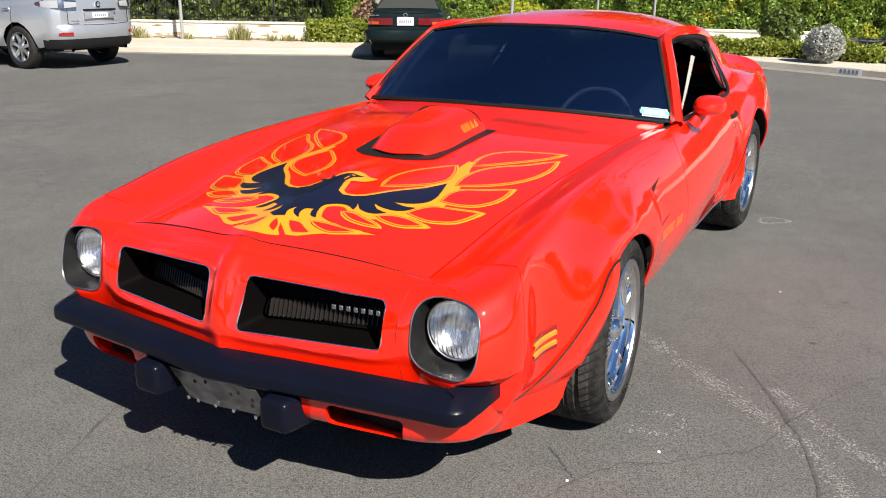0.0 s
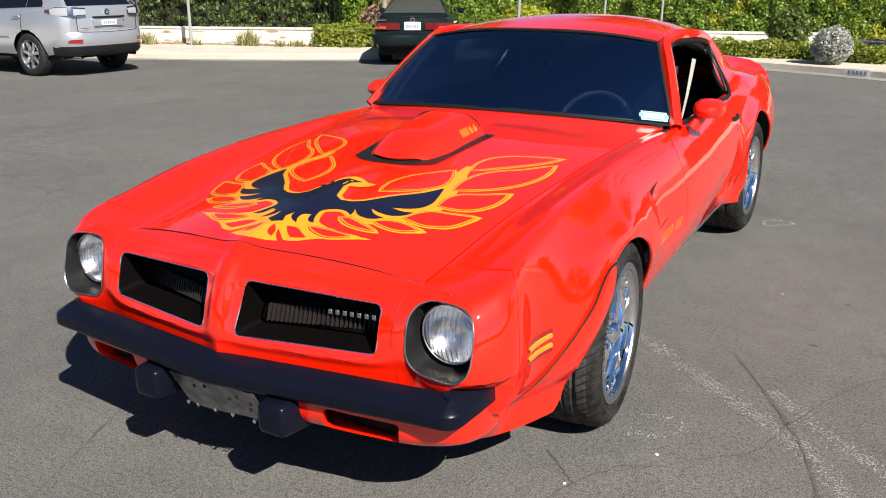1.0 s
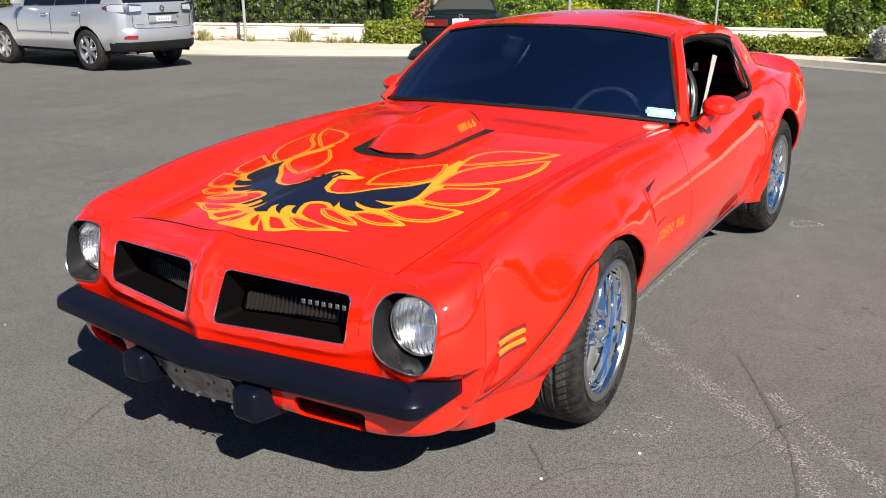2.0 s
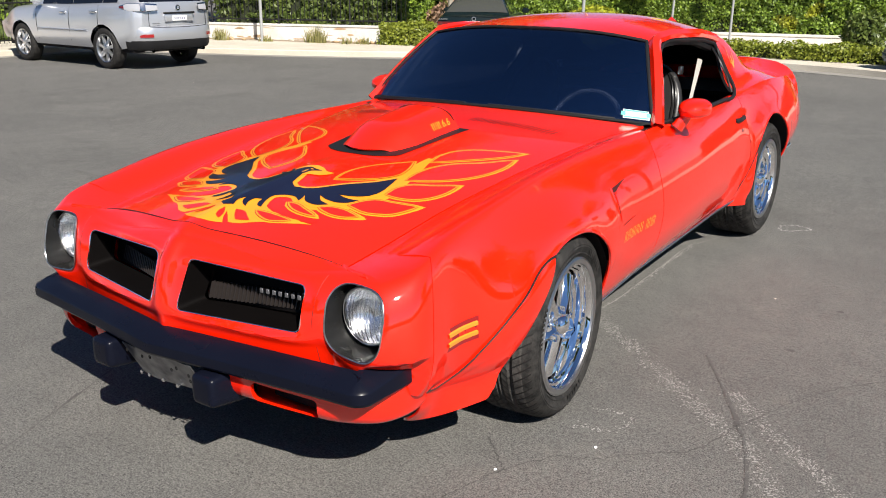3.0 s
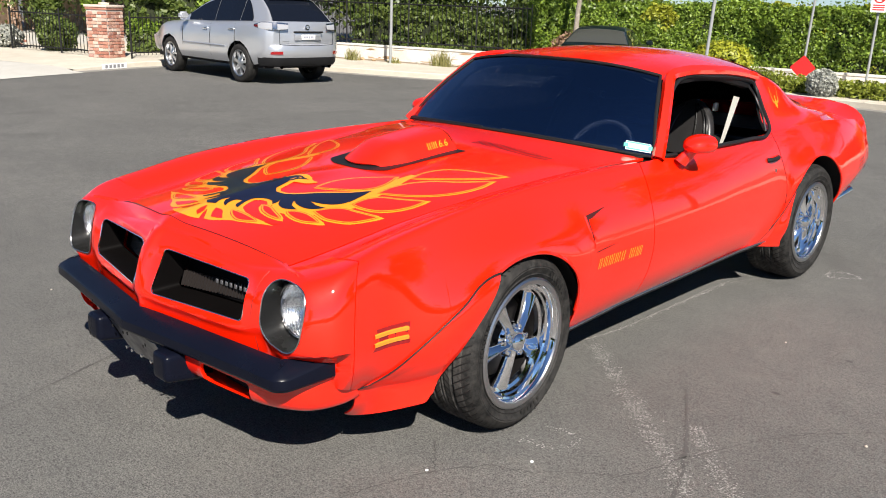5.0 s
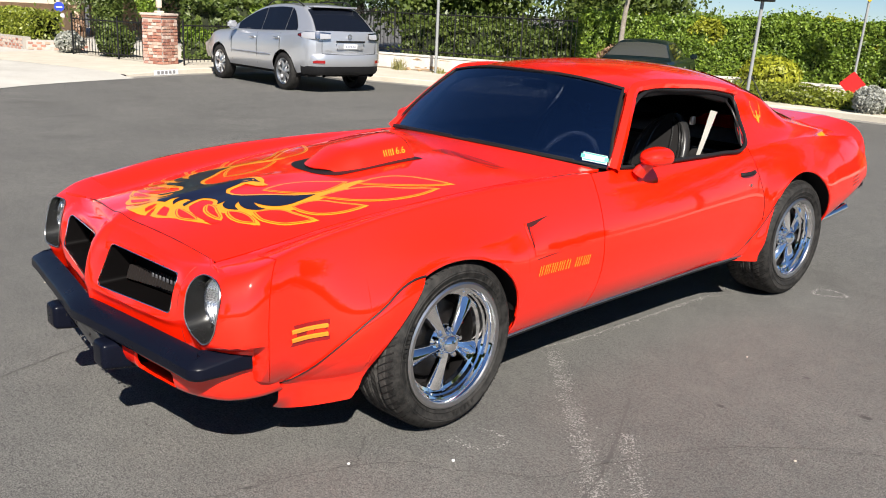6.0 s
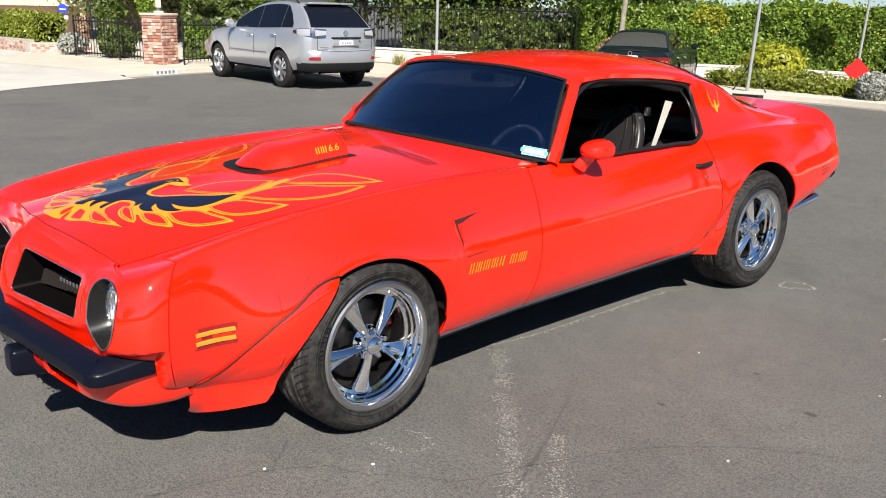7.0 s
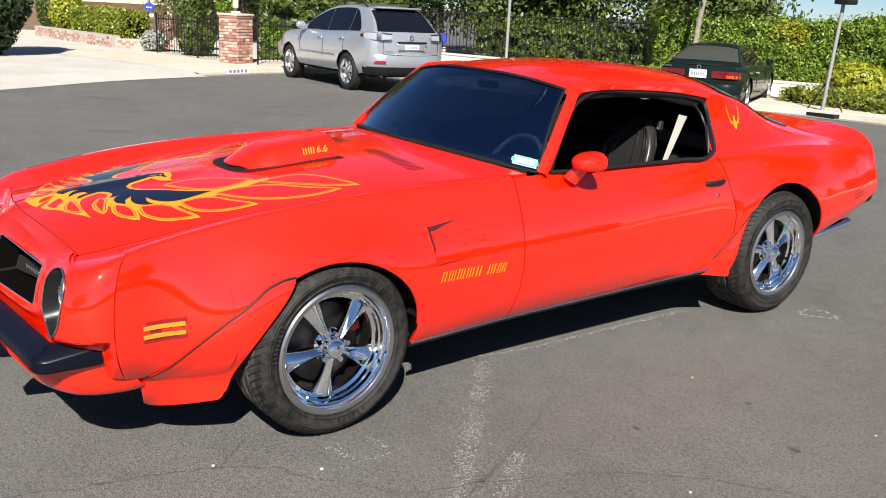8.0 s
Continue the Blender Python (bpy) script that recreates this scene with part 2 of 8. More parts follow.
def spline(ts, vs):
    """Cubic Hermite through knots with centred tangents."""
    ts, vs = np.asarray(ts, float), np.asarray(vs, float)
    if vs.ndim == 1:
        vs = vs[:, None]
    d = np.gradient(vs, ts, axis=0)

    def f(t):
        t = np.clip(np.asarray(t, float), ts[0], ts[-1])
        i = np.clip(np.searchsorted(ts, t, side="right") - 1, 0, len(ts) - 2)
        h = ts[i + 1] - ts[i]
        s = ((t - ts[i]) / h)[..., None]
        h = h[..., None]
        out = ((2 * s ** 3 - 3 * s ** 2 + 1) * vs[i] + (s ** 3 - 2 * s ** 2 + s) * h * d[i]
               + (-2 * s ** 3 + 3 * s ** 2) * vs[i + 1] + (s ** 3 - s ** 2) * h * d[i + 1])
        return out[..., 0] if vs.shape[1] == 1 else out
    return f


def sstep(a, b, x):
    t = np.clip((np.asarray(x, float) - a) / (b - a), 0, 1)
    return t * t * (3 - 2 * t)


def grid_mesh(P, out=None, wrap=False, mesh_name="panel"):
    """A quad sheet through P[i, j]. out: which way its middle should face."""
    P = np.asarray(P, float)
    nu, nv = P.shape[:2]
    idx = np.arange(nu * nv).reshape(nu, nv)
    cols = range(nv if wrap else nv - 1)
    faces = [(int(idx[i, j]), int(idx[i + 1, j]), int(idx[i + 1, (j + 1) % nv]), int(idx[i, (j + 1) % nv])) for i in range(nu - 1) for j in cols]
    if out is not None:
        a, b = P[1:, :-1] - P[:-1, :-1], P[:-1, 1:] - P[:-1, :-1]
        n = np.cross(a, b).reshape(-1, 3)
        if (n @ np.asarray(out, float)).sum() < 0:
            faces = [f[::-1] for f in faces]
    me = bpy.data.meshes.new(mesh_name)
    me.from_pydata(P.reshape(-1, 3).tolist(), [], faces)
    me.validate()
    return me


def both(P):
    """Sheet over the right half and its mirror: P[i, j] with j running from the outside to the centre line."""
    P = np.asarray(P, float)
    Q = P[:, ::-1].copy()
    Q[..., 0] *= -1
    return np.concatenate([P, Q[:, 1:]], axis=1)


def flip_x(P):
    Q = np.array(P, float)
    Q[..., 0] *= -1
    return Q


def solid(ob, t=0.012, inner=None):
    m = ob.modifiers.new("thickness", "SOLIDIFY")
    if inner:
        ob.data.materials.append(inner)
        m.material_offset = m.material_offset_rim = 1
    m.thickness, m.offset, m.use_even_offset = t, -1.0, False
    e = ob.modifiers.new("crisp_rim", "EDGE_SPLIT")
    e.split_angle = radians(42)
    return ob


def bevel(ob, w=0.004, n=2, angle=35):
    m = ob.modifiers.new("edge", "BEVEL")
    m.width, m.segments, m.limit_method, m.angle_limit = w, n, "ANGLE", radians(angle)
    m.harden_normals = False
    return ob


def baked(ob, cutters=()):
    """Cuts ob by the cutters, one by one, and replaces its mesh by the result; a cut that swells the mesh is tried again a hair aside."""
    def span():
        co = np.array([v.co[:] for v in ob.data.vertices])
        return co.min(0), co.max(0)

    def applied():
        bpy.context.view_layer.update()
        me = bpy.data.meshes.new_from_object(ob.evaluated_get(bpy.context.evaluated_depsgraph_get()))
        ob.modifiers.clear()
        return me

    ob.data = applied()
    for c in cutters:
        lo, hi = span()
        before = ob.data
        for aside in (0.0, 0.0007, -0.0009, 0.0016, -0.0021):
            m = ob.modifiers.new("cut", "BOOLEAN")
            m.operation, m.solver, m.object = "DIFFERENCE", "EXACT", c
            c.location.z = aside
            ob.data = before
            ob.data = applied()
            a, b = span()
            if (a > lo - 0.01).all() and (b < hi + 0.01).all() and len(ob.data.polygons) > 0.6 * len(before.polygons):
                break
        bpy.data.objects.remove(c)
    return ob


def box_bm(lo, hi, bm=None):
    bm = bm or bmesh.new()
    r = bmesh.ops.create_cube(bm, size=1)["verts"]
    for v in r:
        v.co = Vector([(a + b) / 2 + c * (b - a) for a, b, c in zip(lo, hi, v.co)])
    return bm


def box_part(name, lo, hi, mat, parent, label="", w=0.006, n=2):
    bm = box_bm(lo, hi)
    if w:
        bmesh.ops.bevel(bm, geom=bm.edges[:], offset=w, segments=n, affect="EDGES", profile=0.5)
    return part(name, bm, mat, parent, label)


def rounded(corners, r=0.02, n=5):
    """Closed polygon with rounded corners."""
    c = [np.array(p, float) for p in corners]
    out = []
    for i, p in enumerate(c):
        a, b = c[i - 1] - p, c[(i + 1) % len(c)] - p
        la, lb = np.linalg.norm(a), np.linalg.norm(b)
        k = min(r, la * 0.45, lb * 0.45)
        s, e = p + a / la * k, p + b / lb * k
        for q in np.linspace(0, 1, n + 1):
            out.append((1 - q) ** 2 * s + 2 * q * (1 - q) * p + q * q * e)
    return np.array(out)


def tube(path, r, n=8, closed=False, cap=True, flat=1.0, up=(0, 0, 1)):
    """A tube along a path; r may vary; flat squeezes it along its second axis."""
    path = np.asarray(path, float)
    m = len(path)
    rr = np.broadcast_to(np.asarray(r, float), (m,))
    tang = np.roll(path, -1, 0) - np.roll(path, 1, 0) if closed else np.gradient(path, axis=0)
    tang /= np.linalg.norm(tang, axis=1)[:, None] + 1e-12
    up = np.asarray(up, float)
    side = np.cross(tang, up)
    bad = np.linalg.norm(side, axis=1) < 1e-3
    side[bad] = np.cross(tang[bad], (1, 0, 0.01))
    side /= np.linalg.norm(side, axis=1)[:, None]
    nor = np.cross(side, tang)
    a = np.linspace(0, 2 * math.pi, n, endpoint=False)
    P = path[:, None] + rr[:, None, None] * (np.cos(a)[None, :, None] * side[:, None] + flat * np.sin(a)[None, :, None] * nor[:, None])
    if closed:
        P = np.concatenate([P, P[:1]])
    idx = np.arange(len(P) * n).reshape(len(P), n)
    if closed:
        idx[-1] = idx[0]
        P = P[:-1]
    faces = [(int(idx[i, j]), int(idx[i, (j + 1) % n]), int(idx[i + 1, (j + 1) % n]), int(idx[i + 1, j])) for i in range(len(idx) - 1) for j in range(n)]
    if cap and not closed:
        faces += [tuple(int(v) for v in idx[0][::-1]), tuple(int(v) for v in idx[-1])]
    me = bpy.data.meshes.new("tube")
    me.from_pydata(P.reshape(-1, 3).tolist(), [], faces)
    return me


def lathe(profile, n=48, axis="x", centre=(0, 0, 0)):
    """Turns (radius, along) pairs round an axis."""
    a = np.linspace(0, 2 * math.pi, n, endpoint=False)
    pr = np.asarray(profile, float)
    P = np.zeros((len(pr), n, 3))
    u, v = np.cos(a), np.sin(a)
    ax = "xyz".index(axis)
    o1, o2 = [(1, 2), (2, 0), (0, 1)][ax]
    P[..., ax] = pr[:, 1][:, None]
    P[..., o1] = pr[:, 0][:, None] * u
    P[..., o2] = pr[:, 0][:, None] * v
    P += np.asarray(centre, float)
    return grid_mesh(P, None, True)


def sweep(path, profile, up=(0, 0, 1), cap=True):
    """Sweeps a closed profile of (out, up) pairs along a path lying about level; out is to the right of the way."""
    path, pr = np.asarray(path, float), np.asarray(profile, float)
    t = np.gradient(path, axis=0)
    t /= np.linalg.norm(t, axis=1)[:, None]
    up = np.asarray(up, float)
    s = np.cross(t, up)
    s /= np.linalg.norm(s, axis=1)[:, None]
    P = path[:, None] + pr[None, :, 0, None] * s[:, None] + pr[None, :, 1, None] * up
    me = grid_mesh(P, None, True)
    bm = bmesh.new()
    bm.from_mesh(me)
    bpy.data.meshes.remove(me)
    if cap:
        bm.verts.ensure_lookup_table()
        k = len(pr)
        bm.faces.new([bm.verts[i] for i in range(k)])
        bm.faces.new([bm.verts[len(bm.verts) - 1 - i] for i in range(k)])
    bmesh.ops.recalc_face_normals(bm, faces=bm.faces)
    return bm


def smooth_path(pts, n=40, closed=False):
    pts = np.asarray(pts, float)
    d = np.concatenate([[0], np.cumsum(np.linalg.norm(np.diff(pts, axis=0), axis=1))])
    return spline(d, pts)(np.linspace(0, d[-1], n))


def prism(poly, axis, lo, hi):
    """A closed prism: poly in the plane across the axis."""
    poly = np.asarray(poly, float)
    bm = bmesh.new()
    rings = []
    for h in (lo, hi):
        ring = []
        for a, b in poly:
            ring.append(bm.verts.new({"x": (h, a, b), "y": (a, h, b), "z": (a, b, h)}[axis]))
        rings.append(ring)
    n = len(poly)
    for i in range(n):
        bm.faces.new((rings[0][i], rings[0][(i + 1) % n], rings[1][(i + 1) % n], rings[1][i]))
    bm.faces.new(rings[0][::-1])
    bm.faces.new(rings[1])
    bmesh.ops.recalc_face_normals(bm, faces=bm.faces)
    return bm


def flat_shape(outline, lift, step=0.035, holes=()):
    """A thin sheet filling an outline in plan, bent to the height function lift(x, y)."""
    from mathutils.geometry import delaunay_2d_cdt
    outline = np.asarray(outline, float)
    lo, hi = outline.min(0), outline.max(0)
    pts = [Vector(p) for p in outline]
    for x in np.arange(lo[0] + step / 2, hi[0], step):
        for y in np.arange(lo[1] + step / 2, hi[1], step):
            pts.append(Vector((x, y)))
    v, e, f, *_ = delaunay_2d_cdt(pts, [], [list(range(len(outline)))], 1, 1e-6)
    xy = np.array([(p.x, p.y) for p in v])
    z = lift(xy[:, 0], xy[:, 1])
    me = bpy.data.meshes.new("shape")
    me.from_pydata(np.column_stack([xy, z]).tolist(), [], [tuple(t) for t in f])
    bm = bmesh.new()
    bm.from_mesh(me)
    bpy.data.meshes.remove(me)
    for fc in bm.faces:
        fc.normal_update()
        if fc.normal.z < 0:
            fc.normal_flip()
    return bm


# ---- the red coupe ----
CAR_X, CAR_W = 0.044, 0.99             # middle of the car, and a trim of its width
coupe = thing("sports_car", "glossy orange-red seventies coupe with flaming bird decal on hood", "car", at=pose(CAR_X, 0, 0))
coupe.scale.x = CAR_W
WF, WR = 0.03, 2.835                      # axle places along the car
RF, RR = 0.337, 0.345                     # tyre radii
ARCH = ((WF + 0.015, 0.388, 0.325, 0.357), (WR - 0.035, 0.402, 0.345, 0.410))  # centre, half width, centre height, rise

# guide curves from the nose's middle round the corner and back along the flank
OUTL = [(0, -0.958, 0.520), (0.10, -0.942, 0.525), (0.48, -0.882, 0.530), (0.60, -0.854, 0.525), (0.788, -0.852, 0.52), (0.842, -0.800, 0.52),
        (0.842, -0.56, 0.52), (0.868, -0.30, 0.54), (0.884, 0.0, 0.55), (0.886, 0.40, 0.56), (0.893, 0.93, 0.570), (0.880, 1.4, 0.585),
        (0.846, 2.0, 0.600), (0.826, 2.35, 0.60), (0.846, 2.78, 0.60), (0.836, 3.3, 0.60), (0.782, 3.70, 0.61), (0.735, 3.90, 0.62)]
BOTT = [(0, -0.948, 0.435), (0.10, -0.933, 0.435), (0.48, -0.866, 0.425), (0.60, -0.836, 0.415), (0.755, -0.820, 0.395), (0.795, -0.748, 0.37),
        (0.745, -0.56, 0.30), (0.79, -0.30, 0.26), (0.80, 0.0, 0.25), (0.800, 0.40, 0.260), (0.768, 0.93, 0.266), (0.762, 1.4, 0.280),
        (0.762, 2.0, 0.299), (0.780, 2.35, 0.318), (0.81, 2.78, 0.33), (0.775, 3.3, 0.415), (0.725, 3.70, 0.495), (0.69, 3.90, 0.545)]
CRWN = [(0, -0.872, 0.748), (0.105, -0.858, 0.739), (0.49, -0.800, 0.703), (0.63, -0.772, 0.722), (0.756, -0.766, 0.724), (0.790, -0.72, 0.741),
        (0.792, -0.53, 0.788), (0.795, -0.30, 0.830), (0.788, 0.0, 0.865), (0.775, 0.40, 0.888), (0.780, 0.93, 0.896), (0.770, 1.4, 0.898),
        (0.758, 2.0, 0.904), (0.752, 2.35, 0.915), (0.748, 2.78, 0.932), (0.728, 3.3, 0.915), (0.68, 3.70, 0.880), (0.645, 3.90, 0.855)]
EDGX = spline([-0.75, -0.5, 0.0, 0.5, 0.88, 1.1], [0.575, 0.585, 0.625, 0.668, 0.715, 0.74])
ZMID = spline([-0.84, -0.57, -0.27, 0.0, 0.43, 0.70, 0.93], [0.765, 0.813, 0.847, 0.870, 0.916, 0.930, 0.936])
ZEDG = spline([-0.84, -0.57, -0.27, 0.0, 0.43, 0.70, 1.08], [0.700, 0.738, 0.791, 0.827, 0.868, 0.888, 0.898])
chord = np.concatenate([[0], np.cumsum(np.linalg.norm(np.diff(np.array(OUTL), axis=0), axis=1))])
S_OUT, S_BOT, S_CRN = spline(chord, OUTL), spline(chord, BOTT), spline(chord, CRWN)
dense = np.linspace(chord[6], chord[-1], 900)
dense_y = S_OUT(dense)[:, 1]


def at_y(y):
    return np.interp(y, dense_y, dense)


def hood_z(x, y):
    x, y = np.abs(x), np.asarray(y, float)
    xe = EDGX(y)
    z = ZMID(y) + (ZEDG(y) - ZMID(y)) * np.clip(x / xe, 0, 1.25) ** 2.3
    ridge = 0.010 * np.exp(-(x / 0.055) ** 2) * (1 - sstep(-0.25, 0.0, y))
    return z + ridge


def hood_front(x):
    return -0.832 + 0.0865 * (np.abs(x) / 0.575) ** 1.5


def bez(a, b, c, d, t):
    t = t[:, None]
    return (1 - t) ** 3 * a + 3 * t * (1 - t) ** 2 * b + 3 * t * t * (1 - t) * c + t ** 3 * d


def wall(s):
    """The flank's section at chord s: from its bottom edge up to the crown."""
    o, b, c = S_OUT(s), S_BOT(s), S_CRN(s)
    up = np.array((0, 0, 1.0))
    flat = np.array((1, 1, 0.0))
    t = np.linspace(0, 1, 40)
    f = float(sstep(chord[5], chord[7], s))
    low = bez(b, b + (o - b) * flat * (0.45 + 0.17 * f) + up * (o - b)[2] * (0.22 - 0.04 * f), o - up * (o - b)[2] * (0.45 - 0.05 * f), o, t)
    dz = (c - o)[2]
    k = float(sstep(chord[5], chord[7], s))
    high = bez(o, o + up * dz * (0.55 - 0.17 * k), c + (o - c) * flat * (0.62 - 0.24 * k) - up * dz * (0.05 + 0.12 * k), c, t)
    w = np.concatenate([low, high[1:]])
    for (yc, a, zc, h), swell, soft_ in zip(ARCH, (0.052, 0.020), (0.40, 0.30)):
        r = np.hypot((w[:, 1] - yc) / a, (w[:, 2] - zc) / h)
        behind = sstep(yc, yc + 0.25, w[:, 1])
        w[:, 0] += swell * np.exp(-((r - 1.0) / soft_) ** 2) * sstep(0.86, 0.70, w[:, 2]) * sstep(0.20 + 0.16 * behind, 0.40 + 0.24 * behind, w[:, 2]) * (1 - 0.3 * behind)
    return w


def resample(poly, n):
    d = np.concatenate([[0], np.cumsum(np.linalg.norm(np.diff(poly, axis=0), axis=1))])
    q = np.linspace(0, d[-1], n)
    return np.column_stack([np.interp(q, d, poly[:, k]) for k in range(3)])


def arch_z(y):
    for yc, a, zc, h in ARCH:
        if abs(y - yc) < a:
            return zc + h * math.sqrt(max(0, 1 - ((y - yc) / a) ** 2))
    return -1


def flank(s, n=34):
    """A section cut off at the wheel arch."""
    w = wall(s)
    za = arch_z(S_OUT(s)[1]) if s > chord[6] else -1
    if za > w[0, 2]:
        k = int(np.argmax(w[:, 2] >= za))
        f = (za - w[k - 1, 2]) / (w[k, 2] - w[k - 1, 2])
        w = np.concatenate([[w[k - 1] + f * (w[k] - w[k - 1])], w[k:]])
    return resample(w, n)


def side_x(y, z):
    w = wall(float(at_y(y)))
    return float(np.interp(z, w[:, 2], w[:, 0]))


def on_side(y, z, off=0.0):
    return (side_x(y, z) + off, y, z)


def stations(y0, y1, step=0.035):
    ys = list(np.arange(y0, y1, step)) + [y1]
    for yc, a, *_ in ARCH:
        if y0 < yc + a and yc - a < y1:
            ys = [y for y in ys if not yc - a - 0.004 < y < yc + a + 0.004]
            ys += [yc - a * math.cos(q) for q in np.linspace(0.0, math.pi, 50)]
            ys += [yc - a - 0.0008, yc + a + 0.0008]
            ys = [y for y in ys if y0 <= y <= y1]
    return np.array(sorted(set(ys)))


# nose: one moulded piece from flank seam to flank seam, with lamp and grille openings
LAMP = np.array((0.691, 0.603))           # middle of the lamp opening: across, up
LAMP_R = (0.099, 0.101)
GRILLE = ((0.060, 0.535), (0.506, 0.540), (0.508, 0.671), (0.074, 0.689))
y_seam = -0.715
s_end = float(np.interp(y_seam, S_OUT(np.linspace(chord[3], chord[7], 400))[:, 1], np.linspace(chord[3], chord[7], 400)))
cols = []
for s in np.linspace(0, s_end, 110):
    w = resample(wall(s), 40)
    c = w[-1]
    if s < chord[3]:
        ex = c[0] / CRWN[3][0] * 0.5755
        ey = float(hood_front(ex))
    else:
        ey = c[1] + 0.0195
        ex = float(EDGX(ey)) + 0.003
    e = np.array((ex, ey, float(hood_z(ex, ey))))
    t = np.linspace(0, 1, 10)
    top = bez(c, c + (e - c) * 0.33 + np.array((0, 0, 0.006)), e + (c - e) * 0.33, e, t)[1:]
    cols.append(np.concatenate([w, top]))
NOSE = np.array(cols)
r_l = np.sqrt(((NOSE[..., 0] - LAMP[0]) / LAMP_R[0]) ** 2 + ((NOSE[..., 2] - LAMP[1]) / LAMP_R[1]) ** 2)
front = np.clip((-0.60 - NOSE[..., 1]) / 0.12, 0, 1)
NOSE[..., 1] -= 0.009 * np.exp(-((r_l - 1.12) / 0.30) ** 2) * front
NOSE[..., 1] += 0.026 * np.clip((NOSE[..., 2] - 0.54) / 0.12, 0, 1) * np.clip((0.775 - NOSE[..., 2]) / 0.09, 0, 1) * np.clip((0.60 - NOSE[..., 0]) / 0.45, 0, 1) * np.clip(NOSE[..., 0] / 0.04, 0.45, 1)
gx, gz = (NOSE[..., 0] - 0.285) / 0.245, (NOSE[..., 2] - 0.606) / 0.085
r_g = (np.abs(gx) ** 6 + np.abs(gz) ** 6) ** (1 / 6)
NOSE[..., 1] -= 0.010 * np.exp(-((r_g - 1.08) / 0.16) ** 2) * np.clip((-0.72 - NOSE[..., 1]) / 0.08, 0, 1)


NOSE[..., 1] -= 0.010 * np.exp(-(NOSE[..., 0] / 0.04) ** 2) * np.clip((0.74 - NOSE[..., 2]) / 0.06, 0, 1)

# shelf over the bumper's ends
NOSE[..., 0] -= 0.050 * sstep(0.506, 0.474, NOSE[..., 2]) * sstep(0.70, 0.79, NOSE[..., 0]) * sstep(-0.715, -0.735, NOSE[..., 1])


def nose_y(x, z):
    q = NOSE.reshape(-1, 3)
    d = (q[:, 0] - x) ** 2 + (q[:, 2] - z) ** 2 + 4 * np.clip(q[:, 1] + 0.62, 0, 1) ** 2
    i = np.argsort(d)[:4]
    w = 1 / (d[i] + 1e-7)
    return float((q[i, 1] * w).sum() / w.sum())


nose_all = np.concatenate([flip_x(NOSE)[::-1], NOSE[1:]], axis=0)
nose = part("nose_panel", grid_mesh(nose_all, (0, -1, 0)), M_RED, coupe)
solid(nose, 0.016)
cutters = []
lamp_poly = [(LAMP[0] + LAMP_R[0] * np.sign(math.cos(a)) * abs(math.cos(a)) ** 0.62, LAMP[1] + LAMP_R[1] * np.sign(math.sin(a)) * abs(math.sin(a)) ** 0.62)
             for a in np.linspace(0, 2 * math.pi, 56, endpoint=False)]
grille_poly = rounded(GRILLE, 0.022)
for sx in (1, -1):
    for poly in (lamp_poly, grille_poly):
        bm = prism([(sx * a, b) for a, b in poly], "y", -1.3, -0.60 if poly is lamp_poly else -0.72)
        cutters.append(part("cutter", bm, M_RED, None))
        cutters[-1].location.x, cutters[-1].scale.x = CAR_X, CAR_W
baked(nose, cutters)
for f in nose.data.polygons:
    f.use_smooth = True
nose.data.set_sharp_from_angle(angle=radians(35))

# hood
def hood_back(x):
    return 0.895 + 0.150 * (np.abs(x) / 0.74) ** 2.2


us, vs = np.linspace(1, 0, 34), np.linspace(0, 1, 90)
HOOD = np.zeros((len(vs), len(us), 3))
for i, v in enumerate(vs):
    ymid = -0.745 + v * (1.03 + 0.745)
    xs = us * (EDGX(ymid) - 0.002)
    y = hood_front(xs) + 0.004 + v * (hood_back(xs) - hood_front(xs) - 0.004)
    HOOD[i] = np.column_stack([xs, y, hood_z(xs, y)])
hood = solid(part("hood", grid_mesh(both(HOOD), (0, 0, 1)), M_RED, coupe), 0.012)

# front fenders, doors
DOOR_F, DOOR_R = 0.925, 2.335


def fender_columns():
    cols = []
    for y in stations(y_seam + 0.004, DOOR_F - 0.003):
        s = float(at_y(y)) if y > -0.56 else float(np.interp(y, S_OUT(np.linspace(chord[3], chord[7], 400))[:, 1], np.linspace(chord[3], chord[7], 400)))
        w = flank(s)
        c = w[-1]
        ex = float(EDGX(c[1])) + 0.003
        e = np.array((ex, c[1], float(hood_z(ex, c[1]))))
        t = np.linspace(0, 1, 12)
        top = bez(c, c + np.array((-0.4 * (c[0] - ex), 0, 0.004)), e + np.array((0.35 * (c[0] - ex), 0, 0.0)), e, t)[1:]
        cols.append(np.concatenate([w, top]))
    return np.array(cols)


FEN = fender_columns()
for sx in (1, -1):
    P = FEN if sx > 0 else flip_x(FEN)
    fender = solid(part("fender", grid_mesh(P, (sx, 0, 0)), M_RED, coupe, "", True, 70), 0.012)
    fender.modifiers["crisp_rim"].split_angle = radians(75)


def seam_shift(P, sgn):
    """The door's rear edge bows back at its middle and sweeps forward to the sill and the belt."""
    k = np.interp(P[..., 2], [0.30, 0.325, 0.414, 0.517, 0.60, 0.668, 0.834, 0.91], [0.19, 0.172, 0.025, -0.055, -0.058, -0.045, 0.02, 0.065])
    w = sstep(1.75, DOOR_R, P[..., 1]) if sgn < 0 else 1 - sstep(DOOR_R, 2.455, P[..., 1])
    P[..., 1] -= k * w
    return P


